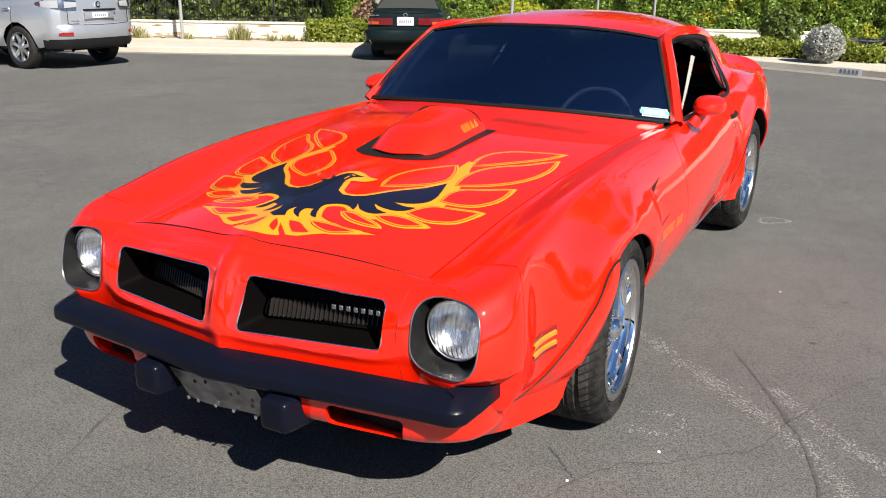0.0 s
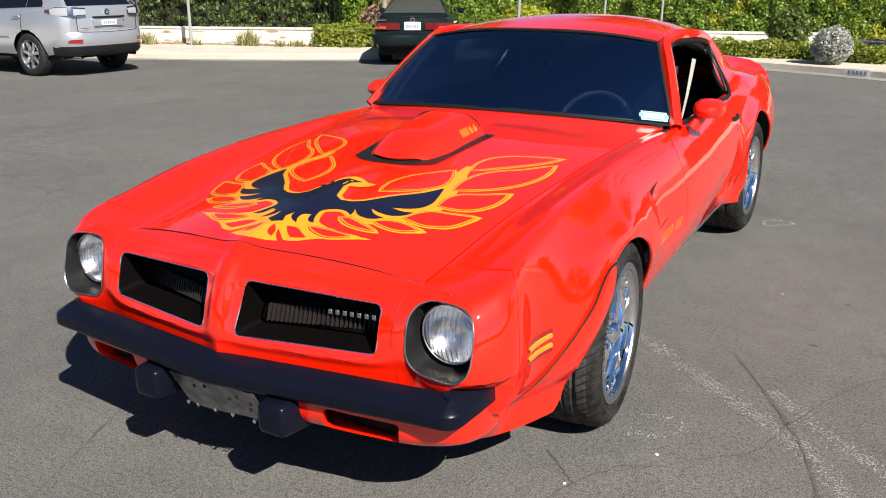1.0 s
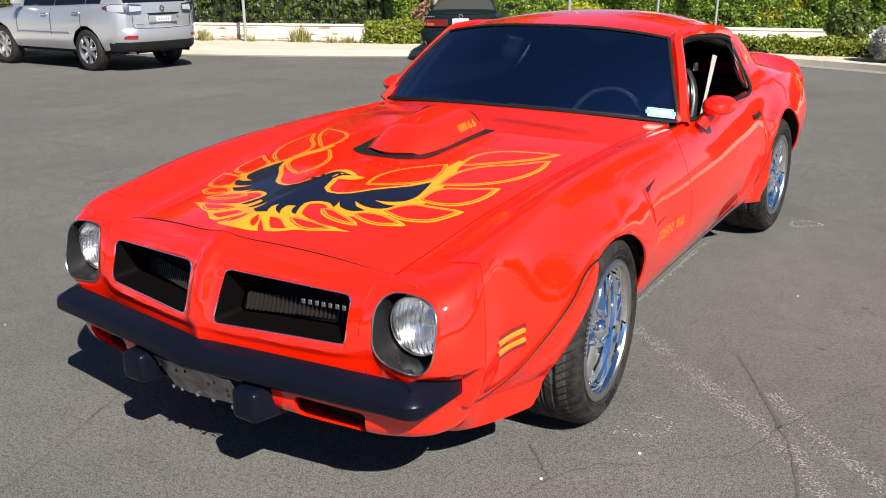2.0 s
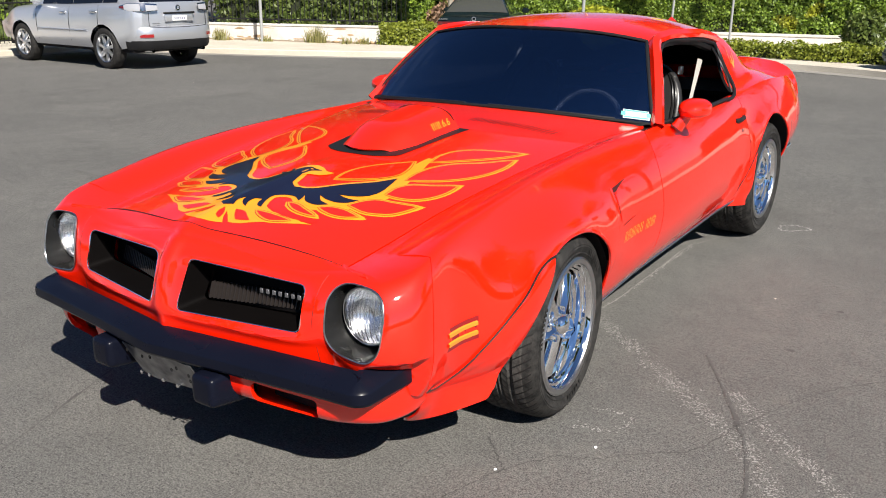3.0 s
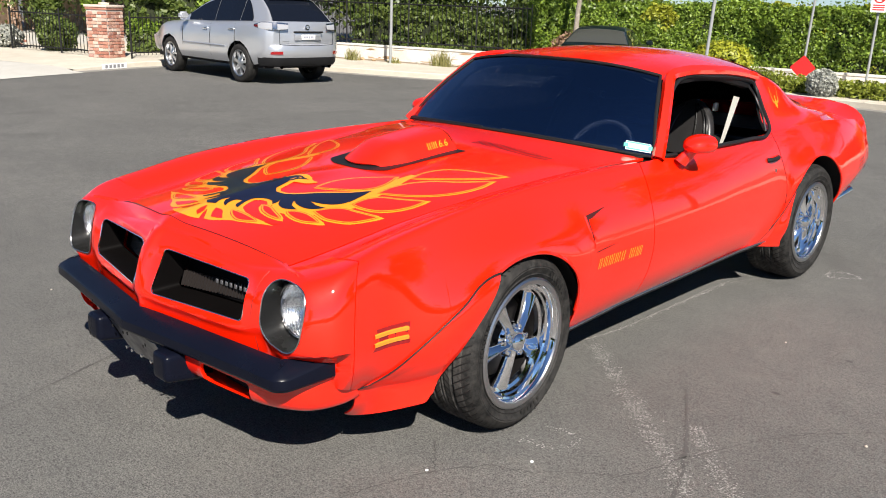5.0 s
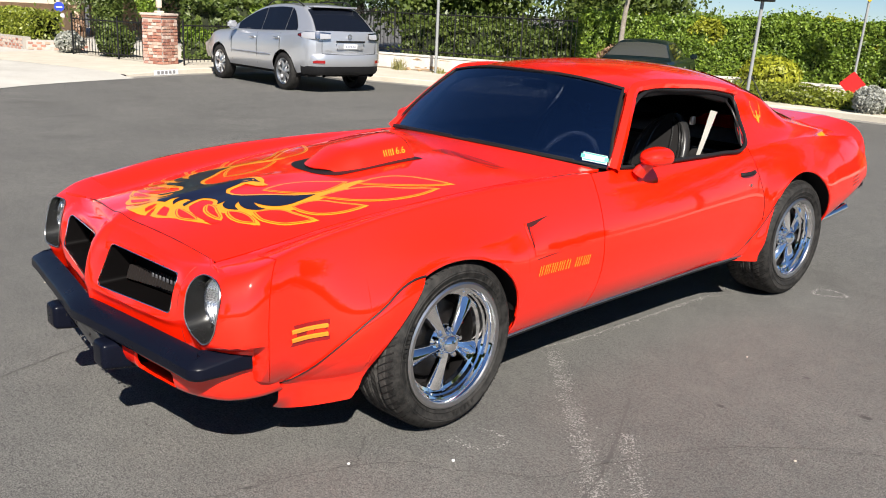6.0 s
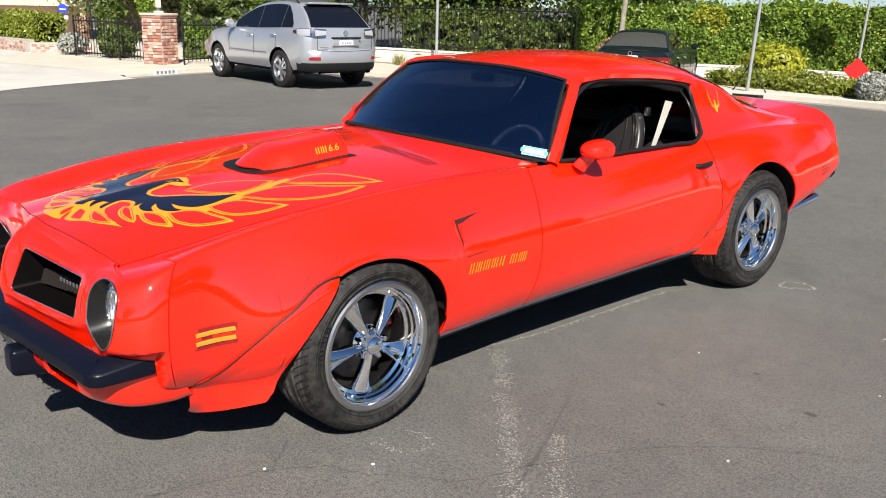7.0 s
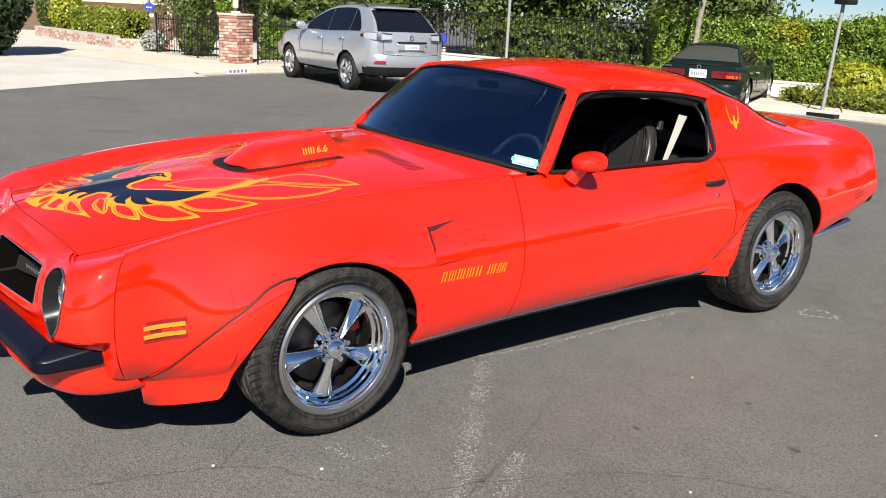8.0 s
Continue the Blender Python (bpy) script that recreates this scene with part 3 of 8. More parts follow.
DOOR = np.array([flank(float(at_y(y))) for y in np.arange(DOOR_F + 0.003, DOOR_R - 0.002, 0.03)] + [flank(float(at_y(DOOR_R - 0.003)))])
belt = DOOR[:, -1:].copy()
belt = np.concatenate([belt + np.array((-0.012 * k, 0, -0.003 * k)) for k in (1, 2)], axis=1)
DOOR = seam_shift(np.concatenate([DOOR, belt], axis=1), -1)
doors = []
for sx in (1, -1):
    P = DOOR if sx > 0 else flip_x(DOOR)
    doors.append(solid(part("door", grid_mesh(P, (sx, 0, 0)), M_RED, coupe), 0.016))

# roof, sail panels, quarters and tail deck as one welded shell
ROOF_MID = spline([1.28, 1.6, 2.0, 2.4, 2.8, 3.2, 3.45, 3.7, 3.9], [1.282, 1.318, 1.328, 1.298, 1.212, 1.068, 0.978, 0.935, 0.915])
RAIL_X = spline([1.28, 1.4, 1.8, 2.25, 2.5, 2.68, 3.0, 3.4, 3.9], [0.585, 0.604, 0.606, 0.594, 0.582, 0.568, 0.54, 0.53, 0.52])
RAIL_Z = spline([1.28, 1.4, 1.8, 2.25, 2.5, 2.68, 3.0, 3.4, 3.9], [1.210, 1.232, 1.248, 1.212, 1.182, 1.138, 1.022, 0.947, 0.90])


def roof_arc(y, n=22):
    x = float(RAIL_X(y)) * np.sin(np.linspace(math.pi / 2, 0, n))
    zr, zm = float(RAIL_Z(y)), float(ROOF_MID(y))
    z = zr + (zm - zr) * (1 - (x / x[0]) ** 2.5)
    return np.column_stack([x, np.full(n, y), z])


ROOF = np.array([roof_arc(y) for y in np.linspace(1.30, 2.255, 34)])
ROOF[..., 1] += 0.085 * (ROOF[..., 0] / 0.60) ** 2 * (1 - sstep(1.30, 1.65, ROOF[..., 1])) - 0.02 * (1 - sstep(1.30, 1.65, ROOF[..., 1]))
solid(part("roof", grid_mesh(both(ROOF), (0, 0, 1)), M_RED, coupe), 0.02, M_INT)


def rear_column(y):
    w = flank(float(at_y(y)))
    c = w[-1]
    r = np.array((float(RAIL_X(y)), y, float(RAIL_Z(y))))
    dz = r[2] - c[2]
    k = sstep(2.26, 2.75, y)
    t = np.linspace(0, 1, 18)
    b = c + np.array((-(0.05 + 0.07 * k), 0, 0.012 + dz * 0.10 * (1 - k)))
    d = r + np.array((0.03 + 0.05 * k, 0, -dz * (0.62 - 0.25 * k)))
    sail = bez(c, b, d, r, t)[1:]
    return np.concatenate([w, sail, roof_arc(y)[1:]])


QUART = np.array([rear_column(y) for y in stations(DOOR_R + 0.003, 3.895)])
low = QUART[:, :34].copy()
QUART[:, :34] = seam_shift(low, 1)
PILL = np.array([rear_column(y) for y in np.linspace(2.255, DOOR_R + 0.003, 6)])[:, 33:]
slant = 0.068 * sstep(0.15, 0.85, np.linspace(0, 1, 18))
slant[-1] = 0.0
PILL[:, :18, 1] = DOOR_R + 0.003 - (DOOR_R + 0.003 - PILL[:, :18, 1]) * (1 - slant / 0.083)
shell = part("quarter_panel", grid_mesh(both(QUART), (0, 0, 1)), M_RED, coupe)
bm = bmesh.new()
bm.from_mesh(shell.data)
hole = [f for f in bm.faces if 2.56 < f.calc_center_median().y < 3.06 and abs(f.calc_center_median().x) < 0.47 and f.calc_center_median().z > 0.95]
bmesh.ops.delete(bm, geom=hole, context="FACES")
bm.to_mesh(shell.data)
bm.free()
solid(shell, 0.014, M_INT)
solid(part("rear_pillar", grid_mesh(both(PILL), (0, 0, 1)), M_RED, coupe), 0.014, M_INT)
tail = np.array([np.linspace(p, (0, p[1] + 0.03 * (1 - abs(p[0]) / 0.8), p[2]), 14) for p in QUART[-1][:34]])
part("tail_panel", grid_mesh(np.array([np.concatenate([r, flip_x(r[::-1][1:])]) for r in tail]), (0, 1, 0)), M_RED, coupe)

# rear window, proud of the shell's dark band
back = np.array([[p + np.array((0, 0, 0.006)) for p in roof_arc(y, 22)[5:]] for y in np.linspace(2.50, 3.22, 20)])
solid(part("rear_window", grid_mesh(both(back), (0, 0, 1)), M_GLASS_REAR, coupe, "tinted rear glass"), 0.005)

# tail spoiler
SPX = np.linspace(-1, 1, 61)
rows = []
for v in np.linspace(0, 1, 22):
    row = []
    for u in SPX:
        x = 0.727 * np.sign(u) * abs(u) ** 0.9
        ax = abs(x)
        y0 = 3.46 + 0.16 * (ax / 0.727) ** 3
        edge_x = float(RAIL_X(y0))
        z0 = float(np.interp(ax, [0, 0.40, edge_x, 0.66, 0.727], [float(ROOF_MID(y0)) + 0.002, float(ROOF_MID(y0)) - 0.004, float(RAIL_Z(y0)) + 0.002, 0.885, 0.80]))
        zt = float(np.interp(ax, [0, 0.40, 0.55, 0.62, 0.67, 0.70, 0.727], [0.992, 0.985, 0.965, 0.938, 0.895, 0.84, 0.70]))
        yr = 3.905 - 0.035 * (ax / 0.727) ** 2
        if v < 0.75:
            q = v / 0.75
            y, z = y0 + (yr - y0) * q, z0 + (zt - z0) * (0.35 * q + 0.65 * q ** 2.2)
        else:
            q = (v - 0.75) / 0.25
            y, z = yr + 0.014 * math.sin(q * math.pi), zt + (0.64 - zt) * q
        row.append((x, y, z - 0.004))
    rows.append(row)
solid(part("tail_spoiler", grid_mesh(np.array(rows), (0, 0, 1)), M_RED, coupe), 0.01)

# windscreen
def screen_base(u):
    x = np.where(u < 0, 0.765 * u + 0.055 * u * np.abs(u) ** 2, 0.755 * u)
    return np.column_stack([x, 0.905 + 0.180 * np.abs(u) ** 2.2, 0.938 - 0.040 * np.abs(u) ** 2])


def screen_top(u):
    x = 0.592 * u
    return np.column_stack([x, 1.288 + 0.062 * np.abs(u) ** 2, 1.276 - 0.046 * np.abs(u) ** 2.5])


u = np.linspace(-1, 1, 40)
B0, T0 = screen_base(u), screen_top(u)
bow = np.array((0, -0.25, 0.3)) * 0.05
SCREEN = np.array([B0 + (T0 - B0) * v + bow * 4 * v * (1 - v) for v in np.linspace(0, 1, 18)])
solid(part("windscreen", grid_mesh(SCREEN, (0, -1, 1)), M_GLASS, coupe, "windscreen with the sky's blue put into its tint"), 0.005).visible_shadow = False
ring = np.concatenate([SCREEN[0], SCREEN[1:, -1], SCREEN[-1, ::-1][1:], SCREEN[::-1, 0][1:-1]])
part("screen_trim", tube(ring + np.array((0, -0.002, 0.004)), 0.0078, 8, True, flat=0.6, up=(0, -0.6, 0.8)), M_TRIM, coupe, "black rubber screen surround")
# wide dark frit under the glass edge
for lo, hi, nm in ((0.0, 0.05, "screen_edge"), (0.965, 1.0, "screen_edge")):
    e = np.array([B0 + (T0 - B0) * v + bow * 4 * v * (1 - v) + np.array((0, 0.004, -0.006)) for v in np.linspace(lo, hi, 4)])
    part(nm, grid_mesh(e, (0, -1, 1)), M_TRIM, coupe)
# cowl filler under the glass foot
cow = np.array([np.column_stack([B0[:, 0], B0[:, 1] - 0.05 * (1 - q) + 0.03 * q, B0[:, 2] - 0.022 + 0.004 * q]) for q in np.linspace(0, 1, 4)])
part("cowl", grid_mesh(cow, (0, 0, 1)), M_TRIM, coupe)

# pillars and window surround: one red hoop over the side opening
for sx in (1, -1):
    base = np.array((0.782 if sx > 0 else 0.836, 1.085, 0.893))
    top = np.array((0.618, 1.385, 1.222))
    A = smooth_path([base, base + (top - base) * 0.35 + (0.006, 0, 0.006), base + (top - base) * 0.75 + (0.007, 0, 0.008), top + (0.004, 0.01, 0.004),
                     (0.612, 1.50, 1.240), (0.613, 1.8, 1.240), (0.604, 2.08, 1.224), (0.598, 2.24, 1.205), (0.594, 2.34, 1.190)], 60)
    prof = np.array([(-0.030, -0.016), (-0.030, 0.014), (0.0, 0.024), (0.018, 0.014), (0.020, -0.012), (0.0, -0.018)])
    wgt = np.linspace(1.05, 0.85, 60)
    t = np.gradient(A, axis=0)
    t /= np.linalg.norm(t, axis=1)[:, None]
    outw = np.array((1.0, -0.55, 0.5))
    s_ = outw - (t @ outw)[:, None] * t
    s_ /= np.linalg.norm(s_, axis=1)[:, None]
    f_ = np.cross(s_, t)
    P = A[:, None] + wgt[:, None, None] * (prof[None, :, 0, None] * -f_[:, None] + prof[None, :, 1, None] * s_[:, None] * 0.9)
    if sx < 0:
        P = flip_x(P)
    part("window_pillar", grid_mesh(P, None, True), M_RED, coupe)
    # black weatherstrip round the opening
    W = smooth_path([(0.776, 1.13, 0.905), (0.645, 1.385, 1.180), (0.622, 1.47, 1.211), (0.618, 1.8, 1.216), (0.606, 2.05, 1.202), (0.600, 2.20, 1.185), (0.604, 2.295, 1.163),
                     (0.676, 2.292, 1.04), (0.750, 2.250, 0.935), (0.765, 2.20, 0.915), (0.772, 2.0, 0.909), (0.778, 1.6, 0.906), (0.782, 1.2, 0.904), (0.776, 1.13, 0.905)], 120)
    part("weatherstrip", tube(flip_x(W) if sx < 0 else W, 0.010, 6, True), M_TRIM, coupe, "black rubber window surround")
    gl = smooth_path([(0.745, 2.215, 0.925), (0.690, 2.255, 1.02), (0.635, 2.25, 1.11), (0.615, 2.215, 1.155)], 14)
    part("window_channel", tube(flip_x(gl) if sx < 0 else gl, 0.006, 6), M_DISC, coupe, "dull steel window channel")


# ---- wheels ----
def wheel(y, R, width, name_label, sx=1, xo=0.875, rim=0.247, toe=0.0, turn=1.134):
    """A fat tyre on a chrome five-spoke rim, its outer face at xo."""
    hub = new("wheel", None)
    hub.parent = coupe
    hub["label"] = name_label
    hub.matrix_local = pose(sx * xo, y, R, 0, 0, toe if sx > 0 else 180 + toe)
    # tyre: outer face at x = 0, inner at -width
    prof = [(rim - 0.004, -0.012), (rim + 0.006, -0.004), (rim + 0.016, 0.004), (rim + 0.019, 0.0075), (rim + 0.023, 0.005), (rim + 0.040, 0.011), (rim + 0.044, 0.0135), (rim + 0.048, 0.011), (R - 0.046, 0.011), (R - 0.040, 0.0125), (R - 0.036, 0.0085), (R - 0.022, 0.001),
            (R - 0.010, -0.014), (R - 0.004, -0.030)]
    g = np.linspace(-0.034, -width + 0.034, 25)
    for i, x in enumerate(g):
        groove = 0.009 if i in (5, 6, 11, 13, 18, 19) else 0.0
        prof.append((R - groove - 0.006 * abs((x + width / 2) / (width / 2)) ** 3, x))
    prof += [(R - 0.010, -width + 0.014), (R - 0.03, -width), (rim + 0.02, -width), (rim - 0.004, -width + 0.02)]
    tyre = part("tyre", lathe(prof[:14], 96), M_TYRE, hub, "", True, 28)
    part("tread", lathe(prof[13:-2], 96), M_TREAD, tyre, "dusty grooved tread with sunlight put into its grey", True, 28)
    part("inner_wall", lathe(prof[-3:], 96), M_TYRE, tyre)
    # sideways tread cuts: flat strips laid on, dark for the grooves' shade
    bm = bmesh.new()
    for i in range(72):
        a = 2 * math.pi * i / 72
        for x0, x1, tw in ((0.0, -0.066, 0.13), (-width + 0.003, -width + 0.066, -0.13), (-0.080, -0.110, -0.10), (-0.125, -0.155, 0.10)):
            pts = []
            for q in np.linspace(0, 1, 7):
                x = x0 + (x1 - x0) * q
                r = R - 0.006 * abs((x + width / 2) / (width / 2)) ** 3 + 0.0012 - 8.5 * max(0.0, abs(x + width / 2) - width / 2 + 0.034) ** 2
                for da in (-0.008, 0.008):
                    b = a + tw * q + da
                    pts.append(bm.verts.new((x, r * math.cos(b), r * math.sin(b))))
            for q in range(6):
                bm.faces.new((pts[2 * q], pts[2 * q + 1], pts[2 * q + 3], pts[2 * q + 2]))
    tagged(part("tread_cut_shade", bm, M_DARK, tyre), kind="stuff")
    # raised bars for the maker's writing on the wall
    bm = bmesh.new()
    for a0, n, dl in ((0.6, 7, 0.075), (2.6, 9, 0.06), (4.7, 6, 0.08)):
        for i in range(n):
            a = a0 + i * dl
            vs_ = []
            for rr, da in ((R - 0.072, -0.02), (R - 0.072, 0.015), (R - 0.052, 0.02), (R - 0.052, -0.015)):
                vs_.append(bm.verts.new((0.0128, rr * math.cos(a + da), rr * math.sin(a + da))))
            bm.faces.new(vs_)
    tagged(part("wall_marking", bm, M_TYRE, tyre), kind="stuff")
    # rim
    part("rim_flange", lathe([(rim + 0.004, -0.012), (rim + 0.006, 0.003), (rim - 0.002, 0.008), (rim - 0.017, 0.005), (rim - 0.020, -0.002)], 96), M_STEEL, hub, "satin rim flange")
    part("rim", lathe([(rim - 0.020, -0.002), (rim - 0.025, -0.010), (rim - 0.027, -0.017), (rim - 0.034, -0.021), (rim - 0.036, -0.034), (rim - 0.042, -0.040), (rim - 0.044, -0.056), (rim - 0.056, -0.062), (rim - 0.059, -0.080)], 96), M_CHROME, hub, "deep polished chrome rim", True, 32)
    # rim's depth in dark steel, which puts the shade behind the spokes into colour
    part("barrel", lathe([(rim - 0.059, -0.080), (rim - 0.056, -0.13), (rim - 0.030, -width + 0.03), (rim - 0.004, -width + 0.01)], 64), M_DISC, hub, "inner rim barrel, darkened for the shade behind the spokes")
    for i in range(5):
        a = 2 * math.pi * i / 5 + turn
        rows = []
        for q in np.linspace(0, 1, 14):
            r = 0.040 + (rim - 0.052 - 0.040) * q
            hw = 0.019 + 0.028 * q ** 1.7
            xf = -0.038 - 0.018 * q ** 1.15
            rows.append([(xf + dx, r, hw * s_) for dx, s_ in ((-0.034, -1.0), (-0.012, -0.94), (-0.006, -0.80), (0.003, -0.35), (0.0095, -0.05), (0.0095, 0.05), (0.003, 0.35), (-0.006, 0.80), (-0.012, 0.94), (-0.034, 1.0))])
        P = np.array(rows)
        R2 = np.array(((math.cos(a), -math.sin(a)), (math.sin(a), math.cos(a))))
        P[..., 1:] = P[..., 1:] @ R2.T
        part("spoke", grid_mesh(P, (1, 0, 0)), M_CHROME, hub, "chrome spoke")
    part("centre_cap", lathe([(0.068, -0.10), (0.068, -0.068), (0.060, -0.060), (0.046, -0.056), (0.043, -0.036), (0.038, -0.024), (0.036, -0.018), (0.030, -0.011), (0.017, -0.004), (0.001, -0.001)], 32), M_CHROME, hub, "chrome centre cap", True, 30)
    for i in range(5):
        a = 2 * math.pi * (i + 0.5) / 5 + turn
        part("lug_nut", lathe([(0.0115, -0.08), (0.0115, -0.030), (0.009, -0.025), (0.001, -0.023)], 6, "x", (0, 0.056 * math.cos(a), 0.056 * math.sin(a))), M_CHROME, hub, "", True, 30)
    part("brake_disc", lathe([(0.001, -0.118), (0.150, -0.118), (0.155, -0.122), (0.155, -0.14), (0.03, -0.14)], 48), M_DISC, hub, "dull steel brake disc")
    part("backing", lathe([(0.001, -0.15), (rim - 0.03, -0.15)], 40), M_DARK, hub)
    cal = []
    for a in np.linspace(-0.15, 0.15, 8):
        cal.append([((x_), r_ * math.cos(a + 0.28), r_ * math.sin(a + 0.28)) for x_, r_ in ((-0.112, 0.120), (-0.110, 0.145), (-0.112, 0.165), (-0.135, 0.165), (-0.135, 0.120))])
    part("caliper", grid_mesh(np.array(cal), None, True), M_RED_CALIPER, hub, "red brake caliper")
    return hub


for sx in (1, -1):
    wheel(WF + 0.032, RF - 0.002, 0.235, "fat black tyre on chrome five-spoke rim, front", sx, 0.897, rim=0.243, toe=4.5, turn=0.80)
    wheel(WR, RR, 0.255, "fat black tyre on chrome five-spoke rim, rear", sx, 0.815, rim=0.236, turn=0.40)


# ---- details of the coupe ----
# underbody, wheel wells, cabin tub
for name, lo, hi in (("floor_pan", (-0.66, -0.72, 0.22), (0.66, 3.0, 0.34)), ("engine_block", (-0.58, -0.60, 0.34), (0.58, 0.85, 0.74)), ("boot_floor", (-0.62, 2.6, 0.34), (0.62, 3.32, 0.80)), ("spare_well", (-0.60, 3.32, 0.48), (0.60, 3.78, 0.80))):
    box_part(name, lo, hi, M_DARK, coupe, "", 0.02)
for sx in (1, -1):
    for yc, a, zc, h in ARCH:
        ring = np.array([[(min(x, float(side_x(yc + (a + 0.006) * math.cos(q), zc + (h + 0.008) * math.sin(q))) - 0.014), yc + (a + 0.006) * math.cos(q), zc + (h + 0.008) * math.sin(q)) for q in np.linspace(0.16, math.pi - 0.02, 40)] for x in (0.876, 0.80, 0.46)] + [[(0.455, yc + (a * 0.02) * math.cos(q), zc + (h * 0.02) * math.sin(q)) for q in np.linspace(0.0, math.pi, 40)]])
        part("wheel_well", grid_mesh(flip_x(ring) if sx < 0 else ring), M_DARK, coupe)
        lip = np.array([on_side(yc + a * math.cos(q), zc + h * math.sin(q), -0.004) for q in np.linspace(0.12, math.pi - 0.12, 44)])
        part("arch_lip", tube(flip_x(lip) if sx < 0 else lip, 0.007, 6), M_RED, coupe)
    # sill with bright strip
    sill = np.array([(float(np.interp(y, [0.4, 0.9, 2.0, 2.35], [0.802, 0.774, 0.770, 0.786])), y, float(np.interp(y, [0.4, 2.4], [0.256, 0.314]))) for y in np.linspace(0.43, 2.34, 30)])
    part("sill", tube(flip_x(sill) if sx < 0 else sill, 0.010, 8), M_TRIM, coupe, "black sill edge")
    strip = sill + np.array((0.012, 0, 0.010))
    part("sill_strip", tube(flip_x(strip) if sx < 0 else strip, 0.0055, 6), M_STEEL, coupe, "bright sill moulding")

# shut lines round the hood
gx_ = np.linspace(-0.572, 0.572, 60)
part("hood_gap", tube(np.array([(x, float(hood_front(abs(x))) + 0.001, float(hood_z(x, float(hood_front(abs(x))))) - 0.0002) for x in gx_]), 0.0016, 5), M_TRIM, coupe)

# lamp pods
for sx in (1, -1):
    rim = np.array([(a, nose_y(a, b) - 0.003, b) for a, b in lamp_poly])
    lc = np.array((0.697, -0.803, 0.611))
    r0 = 0.084
    ca = np.array([math.atan2(b - LAMP[1], a - LAMP[0]) for a, b in lamp_poly])
    circ = np.column_stack([lc[0] + r0 * np.cos(ca), np.full(len(ca), lc[1] + 0.002), lc[2] + r0 * np.sin(ca)])
    P = np.array([rim + (circ - rim) * q + np.array((0, 0.040 * math.sin(q * math.pi), 0)) for q in np.linspace(0, 1, 8)])
    pod = new("headlamp", None)
    pod.parent = coupe
    part("bezel", grid_mesh(flip_x(P) if sx < 0 else P, (0, -1, 0), True), M_BUCKET, pod, "dark satin lamp bezel")
    edge = rim + np.array((0, -0.002, 0))
    part("bezel_edge", tube(flip_x(edge) if sx < 0 else edge, 0.0022, 6, True), M_STEEL, pod, "thin bright bezel edge")
    cx = lc * (sx, 1, 1)
    part("retaining_ring", lathe([(r0 + 0.002, 0.012), (r0 + 0.003, -0.004), (r0, -0.007), (r0 - 0.004, -0.004)], 40, "y", cx), M_STEEL, pod, "steel lamp ring")
    part("reflector", lathe([(r0 - 0.004, 0.0), (r0 * 0.8, 0.030), (r0 * 0.45, 0.052), (0.016, 0.060), (0.014, 0.030), (0.001, 0.028)], 40, "y", cx), M_REFLECT, pod, "bright lamp reflector")
    dome = [(r0 - 0.003, -0.004), (r0 * 0.9, -0.014), (r0 * 0.7, -0.022), (r0 * 0.4, -0.028), (0.001, -0.031)]
    lens = part("lens", lathe(dome, 40, "y", cx), M_LENS, pod, "fluted clear glass lens")
    solid(lens, 0.003)
    lens.visible_shadow = False
    for k in range(-5, 6):
        x = k * 0.0145
        hgt = math.sqrt(max(0.0, (r0 - 0.010) ** 2 - x * x))
        arc = np.array([(cx[0] + x, cx[1] - 0.031 * (1 - (math.hypot(x, z) / r0) ** 2) - 0.0012, cx[2] + z) for z in np.linspace(-hgt, hgt, 11)])
        fl = part("lens_flute", tube(arc, 0.0016, 5), M_LENS, lens)
        fl.visible_shadow = False

# thin black line beside each lamp pod, drawn for the shade in its crease
for sx in (1, -1):
    sm_ = np.array([(sx * (0.563 - 0.012 * math.sin((z - 0.44) * 11)), nose_y(0.563, z) - 0.001, z) for z in np.linspace(0.44, 0.705, 20)])
    part("pod_crease_shade", tube(sm_, 0.0008, 5), M_TRIM, coupe)

